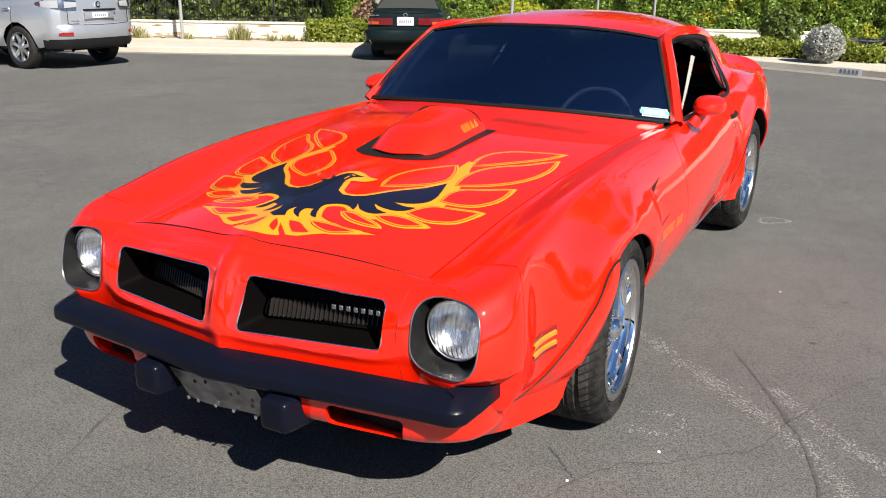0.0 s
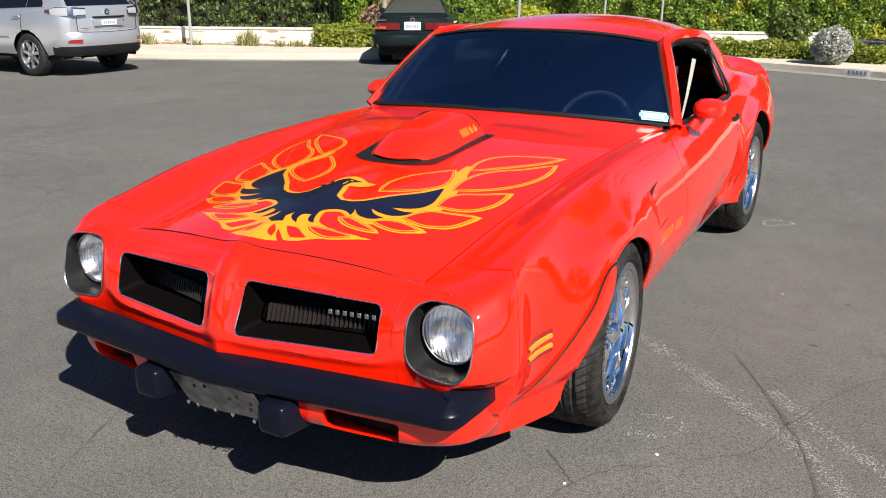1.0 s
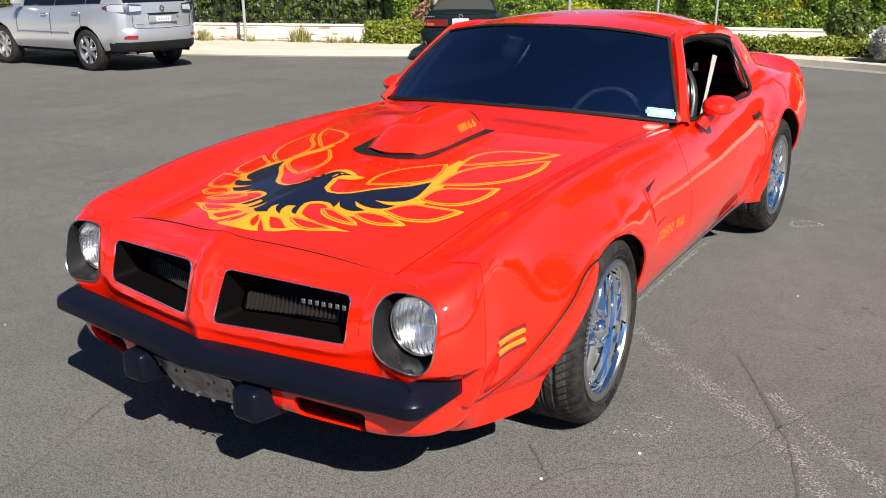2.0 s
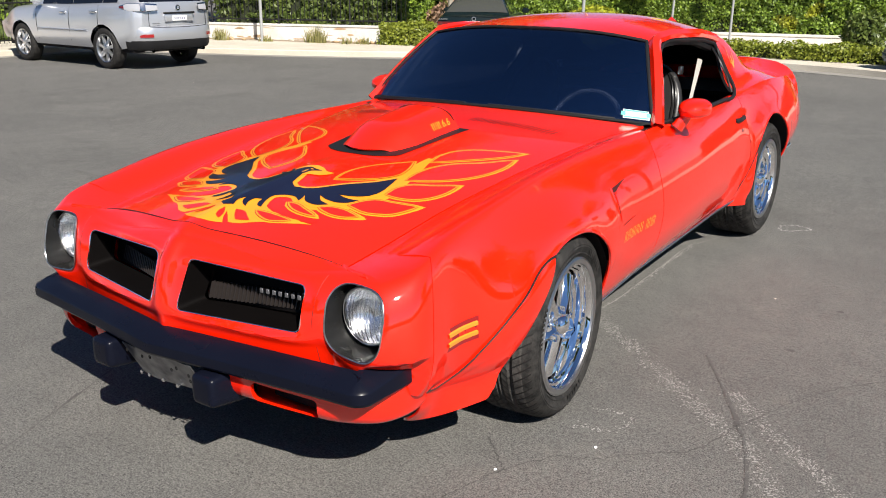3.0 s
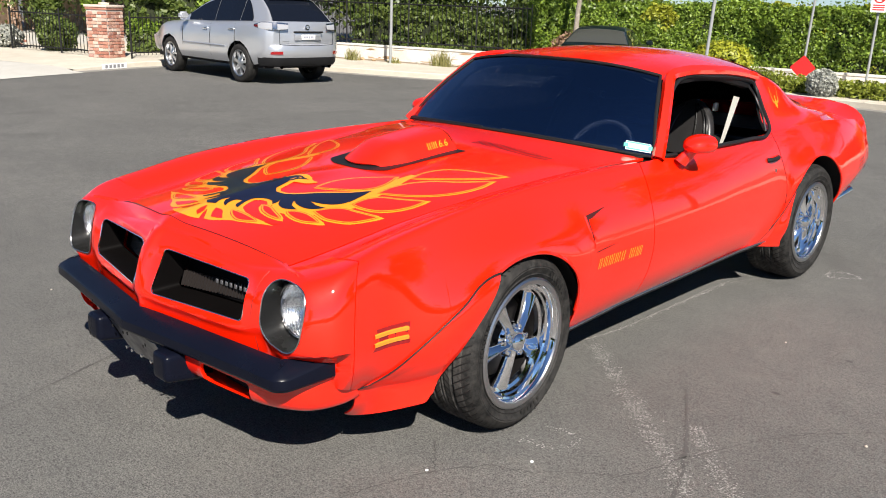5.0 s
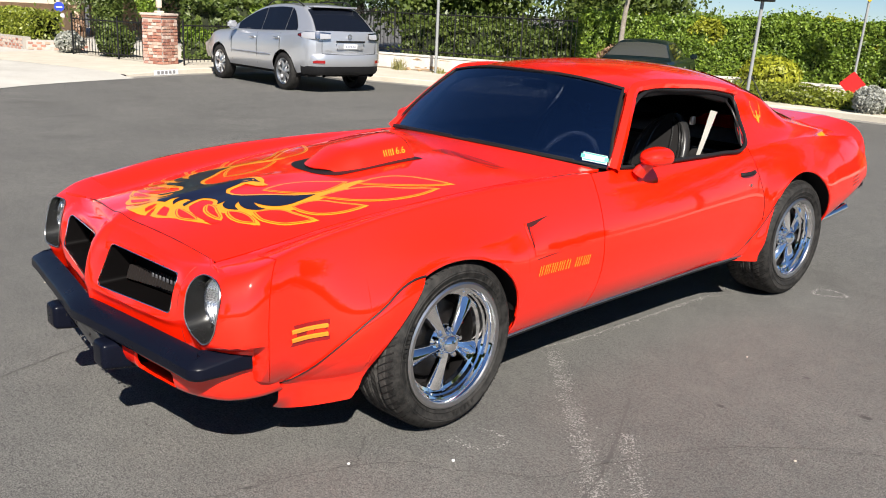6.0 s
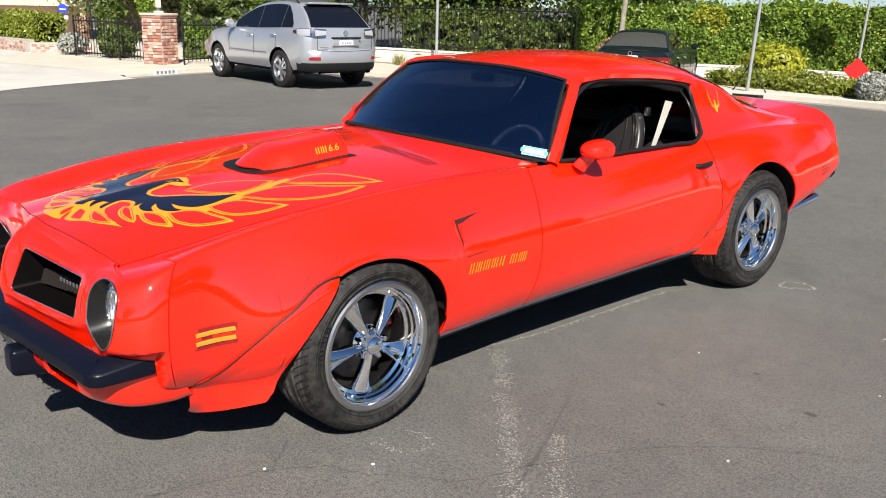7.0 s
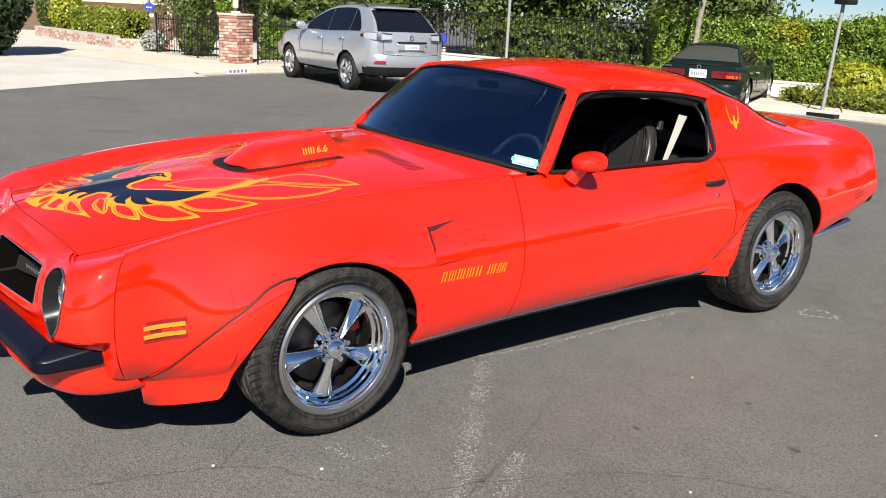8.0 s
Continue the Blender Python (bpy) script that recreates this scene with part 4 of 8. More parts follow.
# grilles
for sx in (1, -1):
    gr = new("grille", None)
    gr.parent = coupe
    rim = np.array([(a, nose_y(a, b) + 0.003, b) for a, b in grille_poly])
    mid = rim.mean(0)
    P = np.array([np.column_stack([mid[0] + (rim[:, 0] - mid[0]) * (1 - 0.06 * q), rim[:, 1] + 0.095 * q, mid[2] + (rim[:, 2] - mid[2]) * (1 - 0.14 * q)]) for q in np.linspace(0, 1, 5)])
    part("surround", grid_mesh(flip_x(P) if sx < 0 else P, None, True), M_GRILLE, gr, "black grille surround")
    tr = rim + np.array((0, -0.003, 0))
    part("grille_trim", tube(flip_x(tr) if sx < 0 else tr, 0.0022, 6, True), M_CHROME, gr, "thin chrome grille trim")
    bk = P[-1]
    bm = bmesh.new()
    vs_ = [bm.verts.new((sx * p[0], p[1] + 0.012, p[2])) for p in bk]
    bm.faces.new(vs_)
    part("grille_back", bm, M_GRILLE, gr)
    for i in range(28):
        x = 0.112 + i * 0.0138
        yb = float(np.interp(x, [0.1, 0.5], [P[-1][:, 1].min(), P[-1][:, 1].max()])) + 0.004
        zl = 0.556
        zt = 0.556 + 0.052
        poly = [(yb + 0.012, zl), (yb - 0.020, zl + 0.004), (yb - 0.004, zt), (yb + 0.012, zt)]
        bm = prism(poly, "x", sx * x - 0.0022, sx * x + 0.0022)
        part("slat", bm, M_SLAT, gr, "", False)
    if sx > 0:
        for i in range(7):
            x = 0.338 + i * 0.0225
            yb = nose_y(x, 0.640) + 0.012
            box_part("badge_bar", (x, yb, 0.624), (x + 0.0125, yb + 0.004, 0.638), M_BADGE, gr, "", 0.001, 1)

# bumper
arc_ = [(0.734 + 0.056 * math.sin(q), -0.890 - 0.056 * math.cos(q)) for q in np.linspace(0.16, 1.40, 9)]
right = [(0, -1.036), (0.12, -1.019), (0.3, -0.996), (0.5, -0.972), (0.64, -0.955)] + arc_ + [(0.798, -0.825), (0.804, -0.740)]
bp = np.array([(-x, y, 0.431) for x, y in right[:0:-1]] + [(x, y, 0.431) for x, y in right])
bprof = [(-0.075, -0.030), (-0.022, -0.034), (-0.006, -0.030), (0.0, -0.021), (-0.002, 0.008), (-0.008, 0.016), (-0.050, 0.038), (-0.075, 0.044)]
bumper = part("front_bumper", sweep(bp, bprof), M_BUMPER, coupe, "matt black rubber front bumper", True, 50)
for v in bumper.data.vertices:
    if v.co.z < 0.43:
        v.co.z = 0.432 + (v.co.z - 0.432) * (1 - 0.22 * float(sstep(-0.895, -0.755, v.co.y)) * float(sstep(0.70, 0.76, abs(v.co.x))))
    else:
        v.co.z += 0.026 * float(sstep(-0.89, -0.76, v.co.y)) * float(sstep(0.66, 0.74, abs(v.co.x)))
bevel(bumper, 0.004, 3, 30)
for sx in (1, -1):
    g = new("bumper_guard", None)
    g.parent = coupe
    bm = box_bm((sx * 0.245 - 0.058, -1.035, 0.275), (sx * 0.245 + 0.058, -0.86, 0.392))
    for v in bm.verts:
        if v.co.y < -1.0:
            v.co.z += 0.022 if v.co.z < 0.3 else 0.0
            v.co.x = sx * 0.245 + (v.co.x - sx * 0.245) * 0.82
    bmesh.ops.bevel(bm, geom=bm.edges[:], offset=0.022, segments=4, affect="EDGES", profile=0.6)
    part("block", bm, M_BUMPER, g, "black rubber bumper guard")
# plate bracket with its holes and bolts
pl = new("plate_bracket", None)
pl.parent = coupe
pb = np.array([[(x, -1.005 - 0.006 * math.sin((x + 0.16) * 19) * (0.4 + v) + 0.070 * v, 0.392 - 0.130 * v) for x in np.linspace(-0.165, 0.165, 24)] for v in np.linspace(0, 1, 8)])
solid(part("bracket_sheet", grid_mesh(pb, (0, -1, 0)), M_PLATE, pl, "bent galvanised bracket sheet"), 0.003)
for x, z in ((-0.14, 0.372), (-0.07, 0.365), (0.10, 0.37), (0.142, 0.352), (-0.02, 0.378), (0.06, 0.35), (0.125, 0.322)):
    part("bracket_hole", lathe([(0.0065, -0.001), (0.001, -0.0012)], 12, "y", (x, -1.0165 + 0.59 * (0.392 - z), z)), M_DARK, pl)
for x in (-0.150, -0.11, -0.04, 0.03, 0.115, 0.15):
    part("bolt", lathe([(0.0035, 0.02), (0.0035, -0.004), (0.0065, -0.004), (0.0065, -0.008), (0.001, -0.009)], 8, "y", (x, -0.948, 0.272)), M_CHROME, pl)

# lower valance with air openings, and the air dam in front of each wheel
for sx in (1, -1):
    va = []
    for q in np.linspace(0, 1, 26):
        p = smooth_path([(0.290, -0.962, 0), (0.5, -0.935, 0), (0.66, -0.898, 0), (0.755, -0.825, 0), (0.782, -0.71, 0), (0.766, -0.628, 0)], 26)[int(round(q * 25))]
        zt, zb = 0.415 - 0.01 * q, 0.282 - 0.018 * q
        inn = p * np.array((0.93, 0.93, 0))
        va.append([(p[0], p[1], zt), (p[0] * 1.0, p[1] - 0.004, zt - 0.35 * (zt - zb)), (p[0], p[1] + 0.012, zt - 0.7 * (zt - zb)), (inn[0], inn[1] + 0.03, zb), (inn[0] * 0.96, inn[1] + 0.10, zb - 0.01)])
    va = np.array(va)
    sm = []
    for col in va:
        sm.append(smooth_path(col, 14))
    va = np.array(sm)
    val = part("valance", grid_mesh(flip_x(va) if sx < 0 else va, (0, -1, -0.2)), M_RED, coupe, "red lower valance")
    solid(val, 0.012)
    op = [(sx * a, b) for a, b in rounded([(0.365, 0.308), (0.590, 0.300), (0.605, 0.372), (0.375, 0.382)], 0.02)]
    vc_ = part("cutter", prism(op, "y", -1.2, -0.80), M_RED, None)
    vc_.location.x, vc_.scale.x = CAR_X, CAR_W
    baked(val, [vc_])
    val.data.set_sharp_from_angle(angle=radians(40))
    box_part("duct", (sx * 0.48 - 0.11, -0.915 + 0.05, 0.300), (sx * 0.48 + 0.11, -0.80, 0.385), M_DARK, coupe, "", 0.01)
    # air dam
    zl = spline([-0.66, -0.606, -0.545, -0.467, -0.38, -0.282, -0.232, -0.180, -0.10], [0.290, 0.306, 0.349, 0.430, 0.507, 0.578, 0.617, 0.640, 0.650])
    rows = []
    yc, a, zc, h = ARCH[0]
    y_end = -0.20
    for _ in range(40):
        y_end += 0.4 * (yc - a * math.sqrt(max(0.0, 1 - (max(0.0, float(zl(y_end)) - zc) / h) ** 2)) - 0.004 - y_end)
    for v in np.linspace(0, 1, 20):
        row = []
        for q in np.linspace(0, 1, 34):
            y_top = -0.610 + (y_end + 0.610) * q
            ztop = float(zl(y_top))
            zbot = 0.172 + 0.045 * q + 0.03 * float(sstep(0.86, 1.0, q)) ** 2
            z = ztop + (zbot - ztop) * v
            lim = yc - a * math.sqrt(max(0, 1 - (max(0.0, z - zc) / h) ** 2)) - 0.004
            y0 = -0.612 + 0.035 * v
            y = y_top + (y0 + (lim - y0) * q - y_top) * v ** 0.6
            base = side_x(max(y, -0.57), max(z, 0.29)) + 0.006 - 0.03 * float(sstep(-0.56, -0.66, y))
            foot = 0.645 + 0.195 * q ** 0.65
            x = base + (foot - base) * v ** 2.2 + 0.020 * math.sin(math.pi * v) * q
            row.append((x, y, z))
        rows.append(row)
    P = np.array(rows)
    solid(part("air_dam", grid_mesh(flip_x(P) if sx < 0 else P, (sx, 0, 0)), M_RED, coupe, "red flared air dam"), 0.008)
    ln = P[0] + np.array((0.002, 0, 0.002))
    part("rubber_bead", tube(flip_x(ln) if sx < 0 else ln, np.linspace(0.0022, 0.0042, len(ln)), 6), M_TRIM, coupe, "black rubber bead")
    # small flare ahead of the rear wheel
    yc, a, zc, h = ARCH[1]
    rows = []
    for v in np.linspace(0, 1, 14):
        row = []
        for q in np.linspace(0, 1, 16):
            z = 0.63 - v * (0.325 + 0.025 * q)
            y1 = yc - a * math.sqrt(max(0.0, 1 - (max(0, z - zc) / h) ** 2)) - 0.002
            wid = 0.006 + 0.235 * v ** 2
            y = y1 - wid * (1 - q)
            x = side_x(y, max(z, 0.315)) + 0.003 + 0.034 * sstep(0.1, 1, q) * sstep(0.0, 0.8, v)
            row.append((x, y, z))
        rows.append(row)
    P = np.array(rows)
    solid(part("rear_flare", grid_mesh(flip_x(P) if sx < 0 else P, (sx, 0, 0)), M_RED, coupe, "red flare ahead of the wheel"), 0.008)
    ln = P[:, 0] + np.array((0.003, 0, 0.0))
    part("flare_bead", tube(flip_x(ln) if sx < 0 else ln, 0.0032, 6), M_TRIM, coupe, "black rubber bead")

# side markers
for sx in (1, -1):
    mk = new("side_marker", None)
    mk.parent = coupe
    for k, (z0, z1) in enumerate(((0.514, 0.532), (0.484, 0.502))):
        P = np.array([[on_side(y, z + 0.02 * (y + 0.55), o) for y in np.linspace(-0.622, -0.490, 8)] for z, o in ((z0, -0.002), (z0 + 0.004, 0.006), (z1 - 0.004, 0.006), (z1, -0.002))])
        part("marker_lens", grid_mesh(flip_x(P) if sx < 0 else P, (sx, 0, 0)), M_AMBER, mk, "amber ribbed lens")
    P = np.array([[on_side(y, z + 0.02 * (y + 0.55), 0.0015) for y in np.linspace(-0.630, -0.482, 8)] for z in (0.472, 0.545)])
    part("marker_base", grid_mesh(flip_x(P) if sx < 0 else P, (sx, 0, 0)), M_REDLENS, mk)
    for k in range(3):
        P = np.array([[on_side(y, z + 0.12 * (y - 3.6), 0.003) for y in np.linspace(3.53, 3.66, 8)] for z in (0.600 + 0.022 * k, 0.608 + 0.022 * k)])
        part("rear_marker_slot", grid_mesh(flip_x(P) if sx < 0 else P, (sx, 0, 0)), M_REDLENS, coupe, "dark red side lamp slot")

# fender air extractor: slots behind a raised lip, their shade painted dark red
for sx in (1, -1):
    ex = new("fender_vent", None)
    ex.parent = coupe
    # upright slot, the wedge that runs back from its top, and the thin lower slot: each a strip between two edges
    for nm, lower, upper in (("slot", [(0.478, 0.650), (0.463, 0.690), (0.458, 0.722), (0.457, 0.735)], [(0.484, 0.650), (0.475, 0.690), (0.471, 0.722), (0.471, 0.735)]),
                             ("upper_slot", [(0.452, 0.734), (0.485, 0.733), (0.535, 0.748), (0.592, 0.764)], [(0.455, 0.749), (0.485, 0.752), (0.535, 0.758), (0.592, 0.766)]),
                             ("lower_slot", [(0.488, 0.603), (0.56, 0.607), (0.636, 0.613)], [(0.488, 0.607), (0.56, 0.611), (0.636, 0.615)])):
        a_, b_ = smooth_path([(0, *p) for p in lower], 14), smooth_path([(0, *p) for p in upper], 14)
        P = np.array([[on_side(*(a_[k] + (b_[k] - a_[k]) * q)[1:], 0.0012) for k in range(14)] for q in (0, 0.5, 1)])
        part(nm, grid_mesh(flip_x(P) if sx < 0 else P, (sx, 0, 0)), M_SLOT_SHADE, ex, "air slot with its shade painted dark red")
    brow = np.array([on_side(y, z, 0.0005) for y, z in smooth_path([(0.474, 0.646, 0), (0.459, 0.690, 0), (0.453, 0.722, 0), (0.449, 0.750, 0)], 16)[:, :2]])
    part("slot_brow", tube(flip_x(brow) if sx < 0 else brow, np.concatenate([np.linspace(0.001, 0.006, 6), np.full(10, 0.006)]), 8), M_RED, ex)
    P = np.array([[on_side(y, z, 0.001 + 0.003 * (1 - (y - 0.475) / 0.15) * math.sin(math.pi * (z - 0.615) / 0.12)) for y in np.linspace(0.478, 0.62, 10)] for z in np.linspace(0.615, 0.733, 10)])
    part("vent_lip", grid_mesh(flip_x(P) if sx < 0 else P, (sx, 0, 0)), M_RED, ex)
    # script behind the arch, as plain slanted bars
    y = 0.497
    for wd, n in ((0.032, 2), (0.040, 3), (0.042, 3), (0.042, 3), (0.034, 2), (0.0, 0), (0.044, 3), (0.050, 4)):
        for j in range(n):
            yy = y + wd * (j + 0.1) / n
            P = np.array([[on_side(yy + 0.012 * q + o, 0.534 + 0.041 * q, 0.0025) for o in (0, wd / n * 0.34)] for q in (0, 1)])
            part("script_bar", grid_mesh(flip_x(P) if sx < 0 else P, (sx, 0, 0)), M_DECAL_Y, coupe)
        y += wd + 0.004 if n else 0.022

# mirrors
for sx in (1, -1):
    mr = new("door_mirror", None)
    mr.parent = coupe
    mr.location.x = 0.0 if sx > 0 else -0.035
    c = np.array((0.866 if sx > 0 else 0.845, 1.262 if sx > 0 else 1.25, 0.957))
    rows = []
    for q in np.linspace(0, 1, 16):
        yy = c[1] - 0.075 + 0.125 * q
        k = math.sqrt(max(0.0, 1 - (1 - q) ** 2.6)) if q < 1 else 1
        k = max(k, 0.02)
        rows.append([(c[0] + 0.070 * k * np.sign(math.cos(b)) * abs(math.cos(b)) ** 0.8, yy, c[2] + 0.042 * k * np.sign(math.sin(b)) * abs(math.sin(b)) ** 0.8 - 0.004 * (1 - q)) for b in np.linspace(0, 2 * math.pi, 28, endpoint=False)])
    P = np.array(rows)
    part("mirror_shell", grid_mesh(flip_x(P) if sx < 0 else P, (0, -1, 0), True), M_RED, mr, "red bullet-shaped mirror shell", True, 180)
    gl = np.array([[(c[0] + 0.067 * r * np.sign(math.cos(b)) * abs(math.cos(b)) ** 0.8, c[1] + 0.047, c[2] + 0.039 * r * np.sign(math.sin(b)) * abs(math.sin(b)) ** 0.8) for b in np.linspace(0, 2 * math.pi, 28, endpoint=False)] for r in (1, 0.02)])
    part("mirror_glass", grid_mesh(flip_x(gl) if sx < 0 else gl, (0, 1, 0), True), M_CHROME, mr, "mirror glass")
    ft = smooth_path([(0.812, c[1] - 0.04, 0.872), (0.826, c[1] - 0.03, 0.895), (0.842 if sx > 0 else 0.83, c[1] - 0.012, 0.920), (c[0] - 0.01, c[1], 0.942)], 14)
    part("mirror_foot", tube(flip_x(ft) if sx < 0 else ft, np.linspace(0.040, 0.026, 14), 12, flat=0.65, up=(1, 0, 0.2)), M_RED, mr)

# door handles and locks
for sx in (1, -1):
    P = np.array([on_side(y, 0.786 + 0.02 * (y - 2.225), 0.012 - 0.016 * abs((y - 2.225) / 0.075) ** 4) for y in np.linspace(2.15, 2.30, 16)])
    part("door_handle", tube(flip_x(P) if sx < 0 else P, 0.0125, 8, up=(0, 0, 1)), M_TRIM, doors[0 if sx > 0 else 1], "black pull handle")
    part("door_lock", lathe([(0.011, -0.004), (0.011, 0.004), (0.006, 0.006), (0.001, 0.006)], 14, "x", (sx * (side_x(2.245, 0.722)), 2.245, 0.722)), M_STEEL, doors[0 if sx > 0 else 1], "small chrome lock")

# shaker scoop and its gasket
SC_Y0, SC_Y1 = -0.012, 0.430


def scoop_half(v):
    return 0.118 + 0.042 * min(1.0, v / 0.32) ** 0.55 + 0.012 * v


def gasket_half(v):
    return 0.180 + 0.038 * v


rows = []
for v in np.linspace(0, 1, 30):
    row = []
    for b in np.linspace(-1, 1, 33):
        hw = scoop_half(v)
        top = 0.070 * float(sstep(-0.10, 0.40, v)) ** 0.8 + 0.010 * v
        sh = (1 - abs(b) ** 4.2) ** 0.7
        lead = 0.05 * abs(b) ** 2 * (1 - v)
        x, y = hw * b * (1 - 0.10 * sh), SC_Y0 + (SC_Y1 - SC_Y0) * v + lead
        row.append((x, y, float(hood_z(x, y)) + top * sh + 0.002))
    rows.append(row)
scoop = part("hood_scoop", grid_mesh(np.array(rows), (0, 0, 1)), M_RED, coupe, "raised red shaker scoop")
solid(scoop, 0.006)
oval = []
for q in np.linspace(0, 1, 24):
    v = q
    oval.append((gasket_half(v), SC_Y0 + (SC_Y1 - SC_Y0 + 0.012) * v + 0.035 * (1 - v)))
left = [(-x, y) for x, y in oval]
fr = [((gasket_half(0) - 0.004) * t, SC_Y0 - 0.030 + 0.055 * abs(t) ** 3) for t in np.linspace(-0.97, 0.97, 15)]
outline = left[::-1] + fr + oval
part("scoop_gasket", flat_shape(outline, lambda x, y: hood_z(x, y) + 0.0025), M_TRIM, coupe, "black scoop gasket")
part("scoop_mouth", grid_mesh(np.array([[(x, 0.418, float(hood_z(x, 0.418)) + h * (1 - abs(x / 0.172) ** 4.2) ** 0.7) for x in np.linspace(-0.156, 0.156, 20)] for h in (0.003, 0.083)]), (0, 1, 0)), M_DARK, scoop)


def text_mesh(body, size):
    cu = bpy.data.curves.new("words", "FONT")
    cu.body, cu.size, cu.shear = body, size, 0.25
    ob = new("words", cu)
    bpy.context.view_layer.update()
    me = bpy.data.meshes.new_from_object(ob.evaluated_get(bpy.context.evaluated_depsgraph_get()))
    bpy.data.objects.remove(ob)
    return me


def scoop_point(y, up):
    """A place on the scoop's driver-side slope."""
    v = (y - SC_Y0) / (SC_Y1 - SC_Y0)
    i = int(np.clip(v * 29, 0, 28))
    P = np.array(rows_scoop[i]) + (np.array(rows_scoop[i + 1]) - np.array(rows_scoop[i])) * (v * 29 - i)
    half_ = P[16:]
    d = np.concatenate([[0], np.cumsum(np.linalg.norm(np.diff(half_, axis=0), axis=1))])
    return np.array([np.interp(d[-1] - up, d, half_[:, k]) for k in range(3)])


rows_scoop = rows
for sx in (1, -1):
    me = text_mesh("6.6", 0.046)
    for v in me.vertices:
        yy = (0.335 + v.co.x * 0.95) if sx > 0 else (0.405 - v.co.x * 0.95)
        p = scoop_point(yy, 0.026 + v.co.y)
        v.co = Vector((sx * (p[0] + 0.0015), yy, p[2] + 0.0015))
    part("scoop_lettering", me, M_DECAL_Y, scoop, "yellow engine size numerals", False)
    for k, (o, wd) in enumerate(((0.258, 0.005), (0.271, 0.005), (0.286, 0.004), (0.297, 0.005), (0.310, 0.005))):
        yb = o if sx > 0 else 0.64 - o
        P = np.array([[scoop_point(yb + e + 0.008 * q, 0.026 + 0.032 * q) + np.array((0.0015, 0, 0.0015)) for e in (0, wd)] for q in (0, 1)])
        part("scoop_bar", grid_mesh(flip_x(P) if sx < 0 else P, (sx, 0, 0.5)), M_DECAL_Y, scoop)

# cowl louvres: flat strips whose dark red holds the slots' shade
for sx in (1, -1):
    for i in range(20):
        x = sx * (0.118 + i * 0.0208)
        y0, y1 = 0.583, 0.652
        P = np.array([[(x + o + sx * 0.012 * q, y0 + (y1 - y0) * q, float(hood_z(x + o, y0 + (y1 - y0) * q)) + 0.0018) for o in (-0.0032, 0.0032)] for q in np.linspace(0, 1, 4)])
        part("louvre", grid_mesh(P, (0, 0, 1)), M_SLOT_SHADE, hood)

# ---- flaming bird on the hood ----
def on_hood(level):
    return lambda x, y: hood_z(x, y) + 0.0005 + 0.0003 * level


def soften(poly, n=1):
    p = np.asarray(poly, float)
    for _ in range(n):
        q = np.roll(p, -1, 0)
        p = np.stack([0.82 * p + 0.18 * q, 0.18 * p + 0.82 * q], 1).reshape(-1, 2)
    return p


decal = new("hood_decal", None)
decal.parent = coupe
decal["label"] = "amber and navy flaming bird decal"


def outline_of(sides, n=14):
    """A closed outline from smooth sides that meet in sharp corners."""
    runs = [smooth_path([(x, y, 0) for x, y in p], n)[:-1, :2] if len(p) > 2 else np.linspace(p[0], p[1], 5)[:-1] for p in sides]
    return np.concatenate(runs)


def grown(poly, d):
    """The outline pushed outward by d."""
    p = np.asarray(poly, float)
    tg = np.roll(p, -1, 0) - np.roll(p, 1, 0)
    nn = np.column_stack([tg[:, 1], -tg[:, 0]]) / (np.linalg.norm(tg, axis=1)[:, None] + 1e-9)
    area = float((p[:, 0] * np.roll(p[:, 1], -1) - p[:, 1] * np.roll(p[:, 0], -1)).sum())
    return p + nn * d * (1 if area > 0 else -1)


# feathers: the red cell's root, its upper side, its tip and its lower side
FEATHER = [((0.162, -0.314), ((0.151, -0.229), (0.182, -0.135), (0.236, -0.069)), (0.274, -0.025), ((0.304, -0.100), (0.313, -0.168), (0.294, -0.212), (0.245, -0.261)), 0.030),
           ((0.331, 0.021), ((0.322, 0.087), (0.341, 0.162), (0.387, 0.211), (0.462, 0.253)), (0.548, 0.296), ((0.519, 0.236), (0.463, 0.160), (0.403, 0.094)), 0.055),
           ((0.371, -0.187), ((0.364, -0.101), (0.377, -0.026), (0.412, 0.037), (0.489, 0.110)), (0.562, 0.212), ((0.568, 0.130), (0.550, 0.032), (0.508, -0.056), (0.455, -0.120)), 0.045),
           ((0.394, -0.329), ((0.394, -0.259), (0.408, -0.227), (0.469, -0.181)), (0.535, -0.124), ((0.535, -0.184), (0.518, -0.249), (0.485, -0.297), (0.425, -0.326)), 0.050),
           ((0.352, -0.469), ((0.369, -0.423), (0.399, -0.386), (0.444, -0.371)), (0.521, -0.339), ((0.506, -0.386), (0.482, -0.432), (0.454, -0.454), (0.423, -0.471)), 0.050),
           ((0.288, -0.542), ((0.308, -0.524), (0.354, -0.510)), (0.417, -0.515), ((0.378, -0.545), (0.351, -0.552), (0.317, -0.550)), 0.055),
           ((0.179, -0.569), ((0.202, -0.566), (0.253, -0.580)), (0.310, -0.596), ((0.257, -0.600), (0.220, -0.593)), 0.040),
           ((0.129, -0.664), ((0.170, -0.662), (0.215, -0.662)), (0.267, -0.664), ((0.210, -0.693), (0.167, -0.684)), 0.075)]
TAIL_CELL = [[[(0.062, -0.690), (0.088, -0.686), (0.134, -0.712), (0.157, -0.726)], [(0.157, -0.726), (0.136, -0.735), (0.113, -0.741)], [(0.113, -0.741), (0.082, -0.714), (0.062, -0.690)]],
             [[(0.022, -0.702), (0.048, -0.735), (0.056, -0.761)], [(0.056, -0.761), (0.034, -0.750)], [(0.034, -0.750), (0.024, -0.728), (0.022, -0.702)]]]
